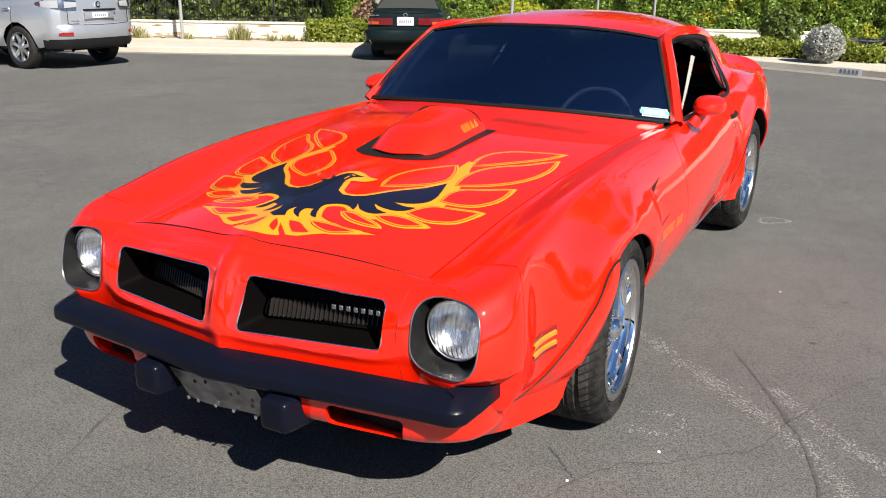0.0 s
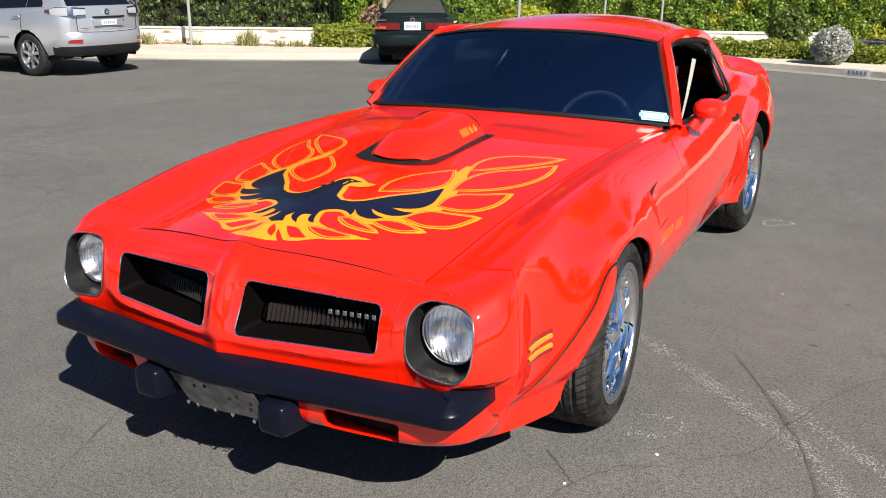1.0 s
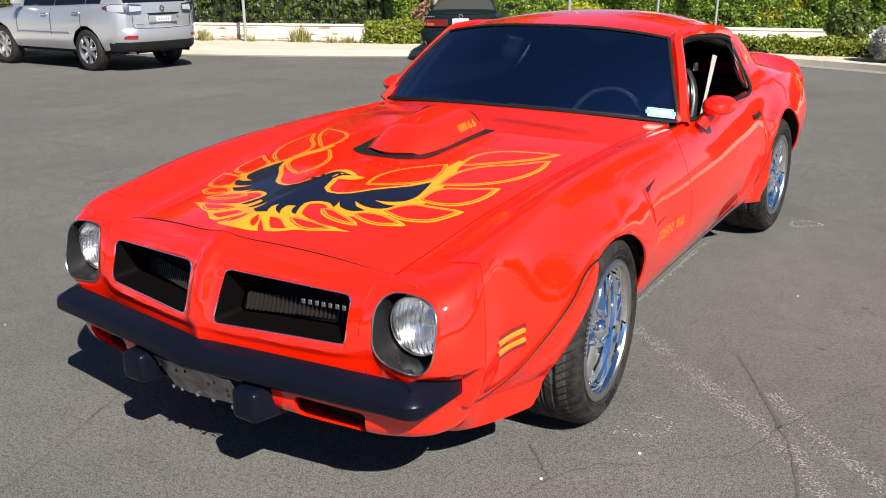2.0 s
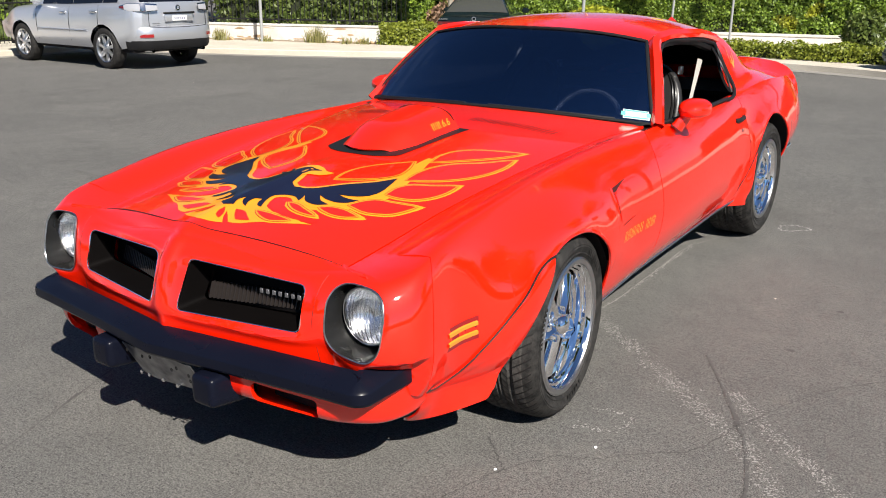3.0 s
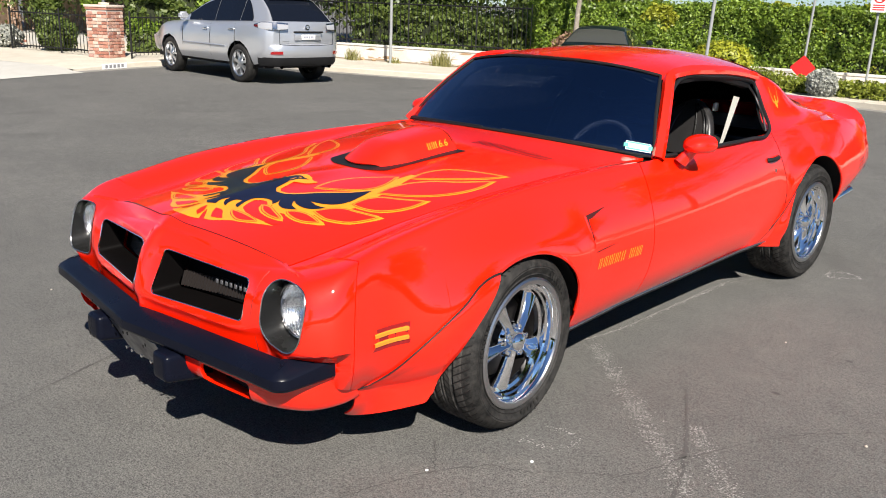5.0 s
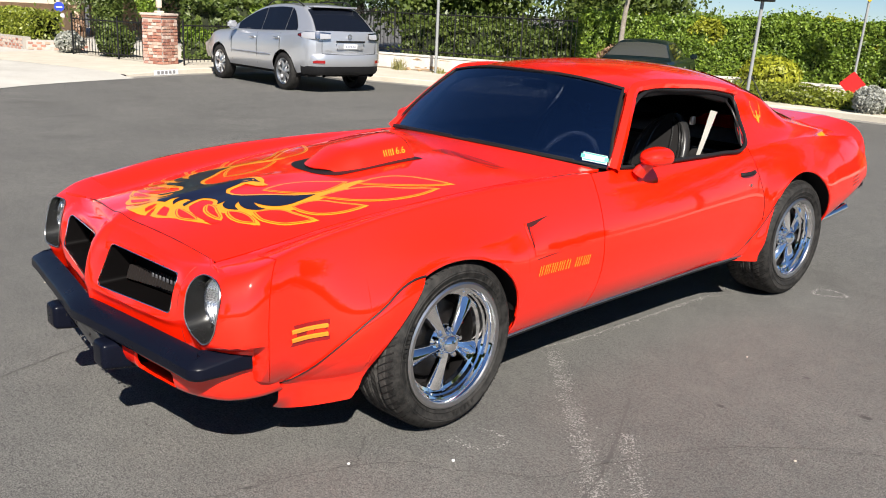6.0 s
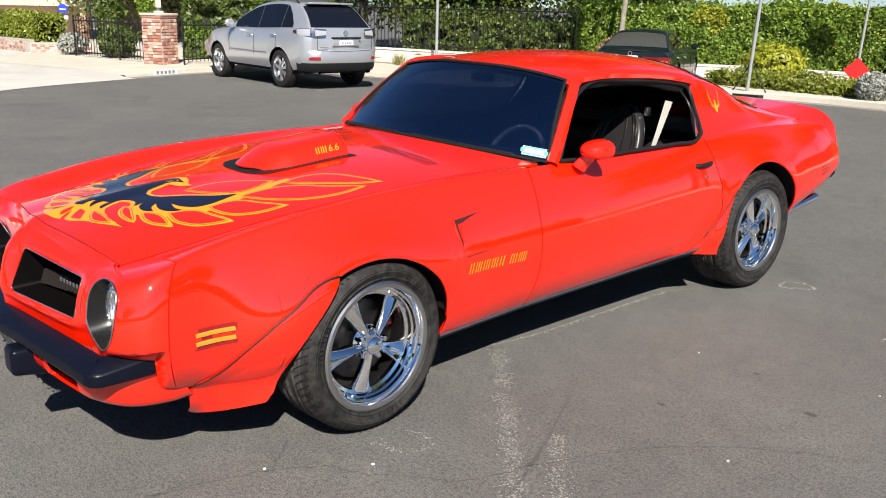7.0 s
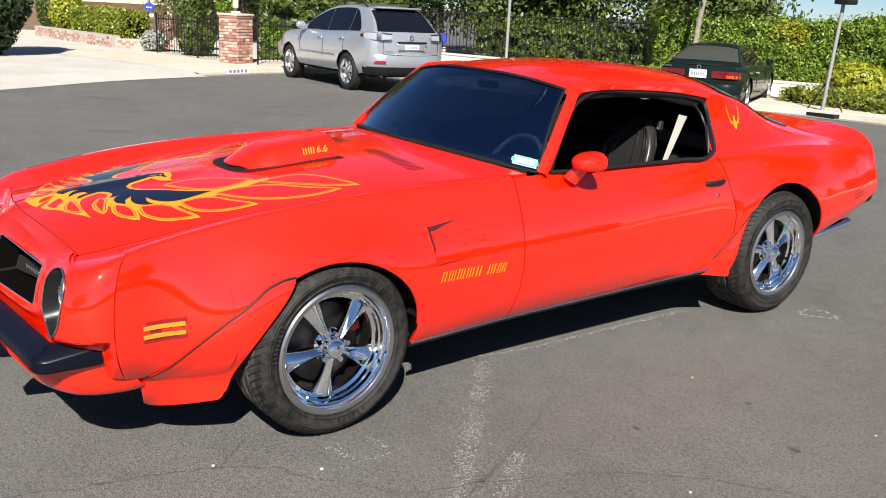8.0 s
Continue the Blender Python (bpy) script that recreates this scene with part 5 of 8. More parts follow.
WING = [[(0.0, -0.69), (0.0, -0.33)], [(0.0, -0.33), (0.022, -0.338), (0.040, -0.372), (0.055, -0.425), (0.082, -0.450), (0.126, -0.451), (0.174, -0.421), (0.205, -0.375), (0.245, -0.328), (0.299, -0.271), (0.338, -0.197)],
        [(0.338, -0.197), (0.358, -0.273), (0.367, -0.332), (0.357, -0.375), (0.318, -0.412), (0.268, -0.430)], [(0.268, -0.430), (0.322, -0.436), (0.352, -0.425)],
        [(0.352, -0.425), (0.337, -0.459), (0.309, -0.480), (0.266, -0.483), (0.222, -0.468)], [(0.222, -0.468), (0.255, -0.500), (0.295, -0.509)],
        [(0.295, -0.509), (0.261, -0.535), (0.214, -0.530), (0.179, -0.495)], [(0.179, -0.495), (0.190, -0.520), (0.193, -0.542)],
        [(0.193, -0.542), (0.158, -0.521), (0.112, -0.530), (0.090, -0.553), (0.095, -0.586), (0.106, -0.613), (0.121, -0.638)], [(0.121, -0.638), (0.100, -0.634), (0.084, -0.613), (0.079, -0.590)],
        [(0.079, -0.590), (0.056, -0.602), (0.056, -0.631), (0.072, -0.660)], [(0.072, -0.660), (0.046, -0.648), (0.032, -0.632), (0.027, -0.608)], [(0.027, -0.608), (0.018, -0.640), (0.030, -0.672)], [(0.030, -0.672), (0.0, -0.69)]]
SPINE = [(0.20, -0.548), (0.262, -0.548), (0.322, -0.502), (0.368, -0.425), (0.384, -0.345), (0.366, -0.240), (0.338, -0.110), (0.312, -0.010), (0.306, 0.050)]
TAIL = [[(0.0, -0.800), (0.0, -0.58)], [(0.0, -0.58), (0.090, -0.585), (0.118, -0.615), (0.161, -0.638), (0.228, -0.652), (0.344, -0.643)], [(0.344, -0.643), (0.282, -0.675), (0.188, -0.723), (0.132, -0.761), (0.104, -0.765)],
        [(0.104, -0.765), (0.076, -0.740), (0.044, -0.713)], [(0.044, -0.713), (0.062, -0.745), (0.090, -0.776)], [(0.090, -0.776), (0.050, -0.790), (0.0, -0.800)]]
LICK = [[(0.345, -0.612), (0.307, -0.618), (0.276, -0.626), (0.246, -0.628), (0.211, -0.617), (0.176, -0.592), (0.142, -0.573), (0.123, -0.578), (0.121, -0.597), (0.161, -0.632), (0.198, -0.646), (0.262, -0.650), (0.340, -0.636)], [(0.340, -0.636), (0.345, -0.612)]]
RINGS = (("feather_line", 0.0104, 4, M_DECAL_O), ("feather_inline", 0.0072, 5, M_DECAL_Y), ("feather_rim", 0.0022, 5.6, M_DECAL_O), ("feather_eye", 0.0, 6.2, M_RED))
for sx in (1, -1):
    def put(name, poly, level, mat, label=""):
        q = np.array(poly, float)
        q[:, 0] *= sx
        if sx < 0:
            q = q[::-1]
        return part(name, flat_shape(q, on_hood(level)), mat, decal, label)
    spine = smooth_path([(x, y, 0) for x, y in SPINE], 40)[:, :2]
    tg = np.gradient(spine, axis=0)
    nn = np.column_stack([-tg[:, 1], tg[:, 0]]) / np.linalg.norm(tg, axis=1)[:, None]
    wd = (0.032 * np.sin(np.linspace(0.10, 0.92, 40) * math.pi) ** 0.6)[:, None]
    put("flame_spine", np.concatenate([spine + nn * wd, (spine - nn * wd)[::-1]]), 0, M_DECAL_Y)
    put("flame_tail", outline_of(TAIL), 1.0, M_DECAL_Y)
    halo = grown(outline_of(WING), 0.017)
    halo[:, 0] = np.maximum(halo[:, 0], 0.0)
    put("wing_halo", halo, 2.0, M_DECAL_Y)
    for k, (root, upper, tip, lower, reach) in enumerate(FEATHER):
        cell = outline_of([[root, *upper, tip], [tip, *lower, root]])
        away = np.array(tip) - (np.array(upper[-1]) + np.array(lower[0])) / 2
        far = np.array(tip) + away / np.linalg.norm(away) * reach
        coat = grown(cell, 0.0175)
        near = np.linalg.norm(coat - np.array(tip), axis=1)
        coat = coat + (far - coat) * np.clip(1 - near / (0.020 + 0.25 * reach), 0, 1)[:, None]
        put("feather", coat, 0.3 * (k % 3), M_DECAL_Y)
        for name, d, lv, mat in RINGS:
            put(name, grown(cell, d), lv, mat)
    for sides in TAIL_CELL:
        for name, d, lv, mat in RINGS[2:]:
            put(name, grown(outline_of(sides), d), lv, mat)
    put("flame_lick", outline_of(LICK), 3.0, M_RED)
    put("bird_wing", outline_of(WING), 8.4, M_DECAL_D, "navy bird wing")
for nm, poly, lv, mat in (("head_flame", [(-0.035, -0.330), (-0.030, -0.285), (-0.012, -0.268), (0.018, -0.252), (0.052, -0.258), (0.078, -0.276), (0.118, -0.276), (0.108, -0.300), (0.088, -0.322), (0.052, -0.335), (0.035, -0.36)], 7, M_DECAL_Y),
                          ("bird_head", [(-0.022, -0.36), (-0.020, -0.315), (-0.006, -0.292), (0.012, -0.280), (0.036, -0.284), (0.068, -0.281), (0.046, -0.298), (0.034, -0.312), (0.032, -0.355)], 9.2, M_DECAL_D),
                          ("crest_plume", [(-0.020, -0.33), (-0.052, -0.305), (-0.030, -0.345)], 9.2, M_DECAL_D), ("crest_plume", [(-0.022, -0.36), (-0.072, -0.352), (-0.030, -0.385)], 9.2, M_DECAL_D),
                          ("bird_eye", [(0.018, -0.296), (0.028, -0.291), (0.036, -0.297), (0.026, -0.301)], 10, M_DECAL_Y)):
    part(nm, flat_shape(soften(poly), on_hood(lv)), mat, decal)
# small bird on the sail panel: two raised wings round a small body
def on_sail(y, z):
    rc = rear_column(float(y))[34:51]
    return (float(np.interp(z, rc[:, 2], rc[:, 0])) + 0.003, y, z)


for sx in (1, -1):
    bird = new("sail_emblem", None)
    bird.parent = coupe
    for s2 in (-1, 1):
        for k in range(4):
            y_end, z_end = 2.540 + s2 * (0.050 - 0.006 * k), 1.142 - 0.019 * k
            spine = bez(np.array((2.540 + s2 * 0.006, 1.046 + 0.004 * k)), np.array((2.540 + s2 * (0.030 + 0.004 * k), 1.048)), np.array((y_end + s2 * 0.010, z_end - 0.045)), np.array((y_end, z_end)), np.linspace(0, 1, 7))
            P = np.array([[on_sail(y_ + o * s2 * (1 - 0.85 * q) * 0.0065, z_ - o * 0.004 * (1 - q)) for o in (-1, 1)] for (y_, z_), q in zip(spine, np.linspace(0, 1, 7))])
            part("wing_feather", grid_mesh(flip_x(P) if sx < 0 else P, (sx, 0, 0)), M_DECAL_Y if k % 2 == 0 else M_DECAL_O, bird)
    P = np.array([[on_sail(2.540 + o * w_, z_) for o in (-1, 1)] for z_, w_ in ((1.022, 0.004), (1.036, 0.016), (1.052, 0.013), (1.070, 0.006), (1.082, 0.007), (1.090, 0.002))])
    part("bird_body", grid_mesh(flip_x(P) if sx < 0 else P, (sx, 0, 0)), M_DECAL_Y, bird)

# rear bumper, exhaust tips
rb = [(-0.712, 3.78, 0.575), (-0.695, 3.85, 0.575), (-0.650, 3.90, 0.575), (-0.4, 3.925, 0.575), (0, 3.935, 0.575)]
h_ = smooth_path(rb, 24)[::-1]
part("rear_bumper", sweep(np.concatenate([h_, flip_x(h_[::-1])[1:]]), [(-0.05, -0.045), (0.025, -0.045), (0.042, -0.02), (0.042, 0.02), (0.025, 0.042), (-0.05, 0.042)]), M_BUMPER, coupe, "black rear bumper", True, 50)
for sx in (1, -1):
    e = smooth_path([(0.690, 3.16, 0.345), (0.710, 3.36, 0.378), (0.738, 3.63, 0.430)], 12)
    part("exhaust_tip", tube(flip_x(e) if sx < 0 else e, 0.028, 14), M_CHROME, coupe, "chrome exhaust tip")

# passenger window, wound up; dark pane added to dim the brightness seen through the cabin
ys_ = np.linspace(1.17, 2.26, 24)
up_ = np.column_stack([np.interp(ys_, (1.14, 1.40, 1.60, 1.90, 2.28), (0.735, 0.600, 0.586, 0.586, 0.570)), ys_, np.interp(ys_, (1.14, 1.40, 1.60, 1.90, 2.28), (0.905, 1.192, 1.214, 1.210, 1.154))])
lo_ = np.column_stack([np.full(24, 0.738), ys_, np.full(24, 0.885)])
pane = np.array([lo_ + (up_ - lo_) * q + np.array((0.012 * math.sin(q * math.pi), 0, 0)) for q in np.linspace(0, 1, 8)])
solid(part("side_window", grid_mesh(flip_x(pane), (-1, 0, 0)), M_GLASS_SIDE, coupe, "dark tinted passenger window"), 0.004)

# ---- cabin ----
for sx in (1, -1):
    P = np.array([[(sx * x, y, z) for y in np.linspace(0.95, 3.0, 10)] for x, z in ((0.70, 0.30), (0.72, 0.6), (0.735, 0.885), (0.765, 0.893))])
    part("door_card", grid_mesh(P, (-sx, 0, 0)), M_INT, coupe)
part("cabin_floor", grid_mesh(np.array([[(x, y, 0.36) for x in (-0.72, 0.72)] for y in (0.6, 3.0)]), (0, 0, 1)), M_INT, coupe)
head = np.array([roof_arc(y) * np.array((0.99, 1, 1)) - np.array((0, 0, 0.024)) for y in np.linspace(1.36, 2.45, 24)])
part("headlining", grid_mesh(both(head), (0, 0, -1)), M_INT, coupe)
for sx in (1, -1):
    rl = smooth_path([(0.735, 1.14, 0.90), (0.600, 1.40, 1.192), (0.586, 1.6, 1.214), (0.586, 1.9, 1.210), (0.570, 2.28, 1.154)], 30)
    part("rail_lining", tube(flip_x(rl) if sx < 0 else rl, 0.025, 8), M_INT, coupe)
bulk = np.array([[(x, 2.80, z) for x in np.linspace(-0.72, 0.72, 6)] for z in (0.36, 0.88)])
part("rear_bulkhead", grid_mesh(bulk, (0, -1, 0)), M_INT, coupe)
part("parcel_shelf", grid_mesh(np.array([[(x, y, 0.885) for x in np.linspace(-0.72, 0.72, 6)] for y in (2.55, 3.2)]), (0, 0, 1)), M_INT, coupe)
dash = np.array([[(x, y + 0.10 * (x / 0.75) ** 2, z) for x in np.linspace(-0.73, 0.73, 20)] for y, z in ((0.93, 0.900), (1.02, 0.912), (1.12, 0.915), (1.20, 0.90), (1.225, 0.86), (1.21, 0.72), (1.12, 0.60), (1.0, 0.45))])
part("dashboard", grid_mesh(dash, (0, 1, 1)), M_INT, coupe, "black dashboard")
part("dash_hood", lathe([(0.001, -0.2), (0.085, -0.2), (0.095, -0.10), (0.098, 0.10), (0.085, 0.2), (0.001, 0.2)], 20, "x", (0.36, 1.16, 0.812)), M_INT, coupe)


def seat(x):
    st = new("bucket_seat", None)
    st.parent = coupe
    st["label"] = "black leather high-back bucket seat"
    b = []
    for q in np.linspace(0, 1, 16):
        z = 0.50 + 0.545 * q
        y = 1.97 + 0.150 * q - 0.03 * math.sin(q * math.pi)
        hw = 0.185 * (1 - 0.10 * q) * (1.0 if q < 0.62 else math.sqrt(max(0.08, 1 - ((q - 0.62) / 0.40) ** 2)))
        th = 0.075 - 0.03 * q
        b.append([(x + hw * np.sign(math.cos(a)) * abs(math.cos(a)) ** 0.55, y + th * np.sign(math.sin(a)) * abs(math.sin(a)) ** 0.8 - 0.02 * abs(math.cos(a)) ** 3, z) for a in np.linspace(0, 2 * math.pi, 28, endpoint=False)])
    P = np.array(b)
    P = np.concatenate([P, P[-1:].mean(1, keepdims=True) + (P[-1:] - P[-1:].mean(1, keepdims=True)) * 0.3 + np.array((0, 0, 0.02))])
    part("backrest", grid_mesh(P, None, True), M_LEATHER, st, "", True, 180)
    box_part("cushion", (x - 0.24, 1.45, 0.42), (x + 0.24, 1.98, 0.56), M_LEATHER, st, "", 0.05, 4)
    for c in (3, 25, 18, 20, 22, 24):
        part("piping", tube(P[:-1, c] + np.array((0.0, -0.003, 0)), 0.0045, 6), M_BUCKET, st)
    box_part("belt_guide", (x + 0.100, 2.12, 1.01), (x + 0.122, 2.155, 1.055), M_STEEL, st, "steel belt guide", 0.006)
    return st


seat(0.37)
seat(-0.37)
box_part("rear_seat", (-0.62, 2.45, 0.42), (0.62, 2.78, 0.84), M_LEATHER, coupe, "black rear bench", 0.06, 4)
bl = np.array([(0.54, 2.07, 0.72), (0.552, 2.13, 0.88), (0.558, 2.215, 1.09)])
blp = smooth_path(bl, 12)
bw = np.linspace(0.007, 0.027, 12)[:, None]
P = np.array([blp + np.array((0.14, 1.0, -0.2)) * bw * s for s in (-1, 1)])
solid(part("seat_belt", grid_mesh(P, (1, -0.3, 0)), M_BELT, coupe, "pale grey shoulder belt"), 0.002)
# black grip coloured grey, to show the sun on it through the glass
M_GRIP = plastic("sunlit_grey_grip", (0.15, 0.15, 0.155), 0.35, 90, 0.1, 0.5)
wheel_ = new("steering_wheel", None)
wheel_.parent = coupe
wc, tilt_ = np.array((0.32, 1.30, 0.820)), radians(62)
ax1, ax2 = np.array((1, 0, 0)), np.array((0, math.cos(tilt_), math.sin(tilt_)))
ringp = np.array([wc + 0.185 * (math.cos(a) * ax1 + math.sin(a) * ax2) for a in np.linspace(0, 2 * math.pi, 48, endpoint=False)])
part("wheel_grip", tube(ringp, 0.0120, 8, True, up=(0, -0.88, 0.47)), M_GRIP, wheel_, "black leather wheel grip with sunlight put into its grey")
for a in (-0.25, math.pi + 0.25, -math.pi / 2):
    part("wheel_spoke", tube(np.array([wc + np.array((0, -0.03, 0)), wc + 0.18 * (math.cos(a) * ax1 + math.sin(a) * ax2)]), 0.014, 6, flat=0.4), M_STEEL, wheel_)
part("steering_column", tube(np.array([wc, wc + np.array((0, -0.22, -0.08))]), 0.035, 12), M_INT, wheel_)
box_part("rear_view_mirror", (-0.075, 1.36, 1.180), (0.085, 1.385, 1.222), M_INT, coupe, "interior mirror", 0.01)
# paper sticker inside the glass, wiper arm


def on_screen(u_, v_, off=0.0):
    b_, t_ = screen_base(np.array([u_]))[0], screen_top(np.array([u_]))[0]
    return b_ + (t_ - b_) * v_ + bow * 4 * v_ * (1 - v_) + np.array((0, -0.5, 0.8)) * off


for nm, u0, u1, v0, v1, off, mat in (("sticker", 0.845, 0.985, 0.035, 0.125, 0.004, M_STICKER), ("sticker_print", 0.85, 0.98, 0.04, 0.055, 0.0055, M_STICKER_G), ("sticker_print", 0.85, 0.98, 0.105, 0.12, 0.0055, M_STICKER_G),
                                     ("sticker_print", 0.835, 0.86, 0.06, 0.10, 0.0055, M_STICKER_G), ("sticker_print", 0.97, 0.995, 0.06, 0.10, 0.0055, M_STICKER_G)):
    P = np.array([[on_screen(a_, b_, off) for a_ in np.linspace(u0, u1, 5)] for b_ in (v0, v1)])
    part(nm, grid_mesh(P, (0, -1, 1)), mat, coupe)
for u0, u1 in ((-0.98, -0.15), (0.02, 0.80)):
    wp = np.array([on_screen(q, 0.012, 0.006) for q in np.linspace(u0, u1, 10)])
    part("wiper", tube(wp, 0.006, 6), M_TRIM, coupe, "black wiper blade")


# ---- ground ----
def road_z(x, y):
    r = np.hypot(np.asarray(x, float) - 1, np.asarray(y, float) + 1)
    return -0.08 * sstep(4, 13, r)


rad = np.concatenate([np.linspace(0, 20, 41), [24, 30, 40, 60, 100, 200, 500, 1200, 3000]])
ang = np.linspace(0, 2 * math.pi, 96, endpoint=False)
G = np.array([[(1 + r * math.cos(a), -1 + r * math.sin(a), 0) for a in ang] for r in rad])
G[..., 2] = road_z(G[..., 0], G[..., 1])
single("ground", grid_mesh(G, (0, 0, 1), True), M_ASPHALT, "grey worn asphalt of a street turning circle", "road", kind="structure")

# kerb line: road edge round the turning circle
KERB = [(-11.4, -1.5), (-12.8, 1.1), (-14.0, 2.9), (-15.1, 5.5), (-15.7, 7.4), (-15.4, 9.6), (-13.2, 10.3), (-10.5, 11.3), (-8.3, 12.5), (-6.9, 13.7), (-5.2, 14.35), (-2.0, 14.4), (0.8, 13.4), (4.5, 11.0), (8.5, 6.5)]
KP = smooth_path(np.array([(x, y, 0) for x, y in KERB]), 220)
nrm = np.gradient(KP, axis=0)
nrm = np.column_stack([-nrm[:, 1], nrm[:, 0], np.zeros(len(KP))])
nrm /= np.linalg.norm(nrm, axis=1)[:, None]          # away from the road
PAVE_Z = 0.05


def offset_line(d, z, i0=0, i1=None):
    q = KP[i0:i1] + nrm[i0:i1] * d
    return np.column_stack([q[:, 0], q[:, 1], np.full(len(q), z)])


def nearest_kerb(x, y):
    return int(np.argmin((KP[:, 0] - x) ** 2 + (KP[:, 1] - y) ** 2))


K_DRIVE = nearest_kerb(-15.0, 5.3)
kerb = thing("kerb", "pale concrete kerb edging the turning circle", "kerb", kind="structure")
seg = 11
for i in range(K_DRIVE, len(KP) - seg, seg):
    P = np.array([offset_line(d, z, i, i + seg + 1) for d, z in ((0.0, -0.2), (0.0, 0.03), (0.02, PAVE_Z), (0.15, PAVE_Z), (0.15, -0.2))])
    a, b = P[:, 0].copy(), P[:, -1].copy()
    P[:, 0] += (b - a) / np.linalg.norm(b - a, axis=1)[:, None] * 0.002
    P[:, -1] -= (b - a) / np.linalg.norm(b - a, axis=1)[:, None] * 0.002
    if i == K_DRIVE:
        P[1:4, :, 2] = -0.06 + (P[1:4, :, 2] + 0.06) * np.linspace(0.25, 1, P.shape[1]) ** 0.7
    part("kerb_stone", grid_mesh(P, (0, 0, 1)), M_CONCRETE, kerb)
gut = np.array([offset_line(d, z, K_DRIVE) for d, z in ((-0.28, -0.074), (-0.15, -0.070), (0.01, -0.066))])
single("gutter", grid_mesh(gut, (0, 0, 1)), M_GUTTER, "concrete gutter strip at the road edge", "gutter", kind="structure")
pv = np.array([offset_line(d, PAVE_Z + h, K_DRIVE) for d, h in ((0.152, -0.006), (0.6, 0.0), (1.5, 0.01), (3.0, 0.02), (6.0, 0.03))])
ramp_ = np.clip(np.arange(pv.shape[1]) / 11, 0, 1)[None]
dv_z = np.interp((0.152, 0.6, 1.5, 3.0, 6.0), (0.0, 0.25, 1.0, 6.0), (-0.055, 0.0, 0.025, 0.04))[:, None] + 0.003
pv[..., 2] = dv_z + (pv[..., 2] - dv_z) * ramp_
single("pavement", grid_mesh(pv, (0, 0, 1)), M_CONCRETE, "sun-bleached concrete apron behind the kerb", "pavement", kind="structure")
dv = np.array([offset_line(d, z, 0, K_DRIVE + 1) for d, z in ((-0.3, -0.072), (0.0, -0.055), (0.25, 0.0), (1.0, 0.025), (6.0, 0.04), (30.0, 0.06))])
single("driveway", grid_mesh(dv, (0, 0, 1)), M_DRIVE, "wide pale concrete driveway", "driveway", kind="structure")
# yard slab between driveway and garden, just under both
yard = np.array([[(-16.4, 4.4, 0.010), (-16.4, 5.2, 0.018), (-16.4, 5.9, 0.030), (-16.4, 8.0, 0.046), (-17.0, 12.0, 0.056)], [(-45, -8.0, 0.085), (-42, 2.0, 0.085), (-40, 10.0, 0.085), (-40, 16, 0.085), (-40, 24, 0.085)]])
single("yard", grid_mesh(yard, (0, 0, 1)), M_DRIVE, "pale concrete yard beside the driveway", "pavement", kind="structure")


# ---- planting ----


def leaf_mesh(pts, nrm_, size, seed, squash=0.55, spread=0.9):
    """Many small folded leaves at pts, facing about nrm_."""
    r = np.random.default_rng(seed)
    n = len(pts)
    d = nrm_ + r.normal(0, spread, (n, 3))
    d /= np.linalg.norm(d, axis=1)[:, None] + 1e-9
    a = np.cross(d, r.normal(0, 1, (n, 3)))
    a /= np.linalg.norm(a, axis=1)[:, None] + 1e-9
    b = np.cross(d, a)
    s = (size * r.uniform(0.6, 1.35, n))[:, None]
    V = np.stack([pts - a * s, pts + b * s * squash + d * s * 0.12, pts + a * s, pts - b * s * squash + d * s * 0.12], 1).reshape(-1, 3)
    me = bpy.data.meshes.new("leaves")
    me.vertices.add(n * 4)
    me.vertices.foreach_set("co", V.ravel())
    me.loops.add(n * 4)
    me.loops.foreach_set("vertex_index", np.arange(n * 4))
    me.polygons.add(n)
    me.polygons.foreach_set("loop_start", np.arange(0, n * 4, 4))
    me.polygons.foreach_set("loop_total", np.full(n, 4))
    me.update()
    me.validate()
    return me


def lump(x, y, z, s=1.3):
    return np.array([noise.noise(Vector((a * s, b * s, c * s))) for a, b, c in zip(x, y, z)])


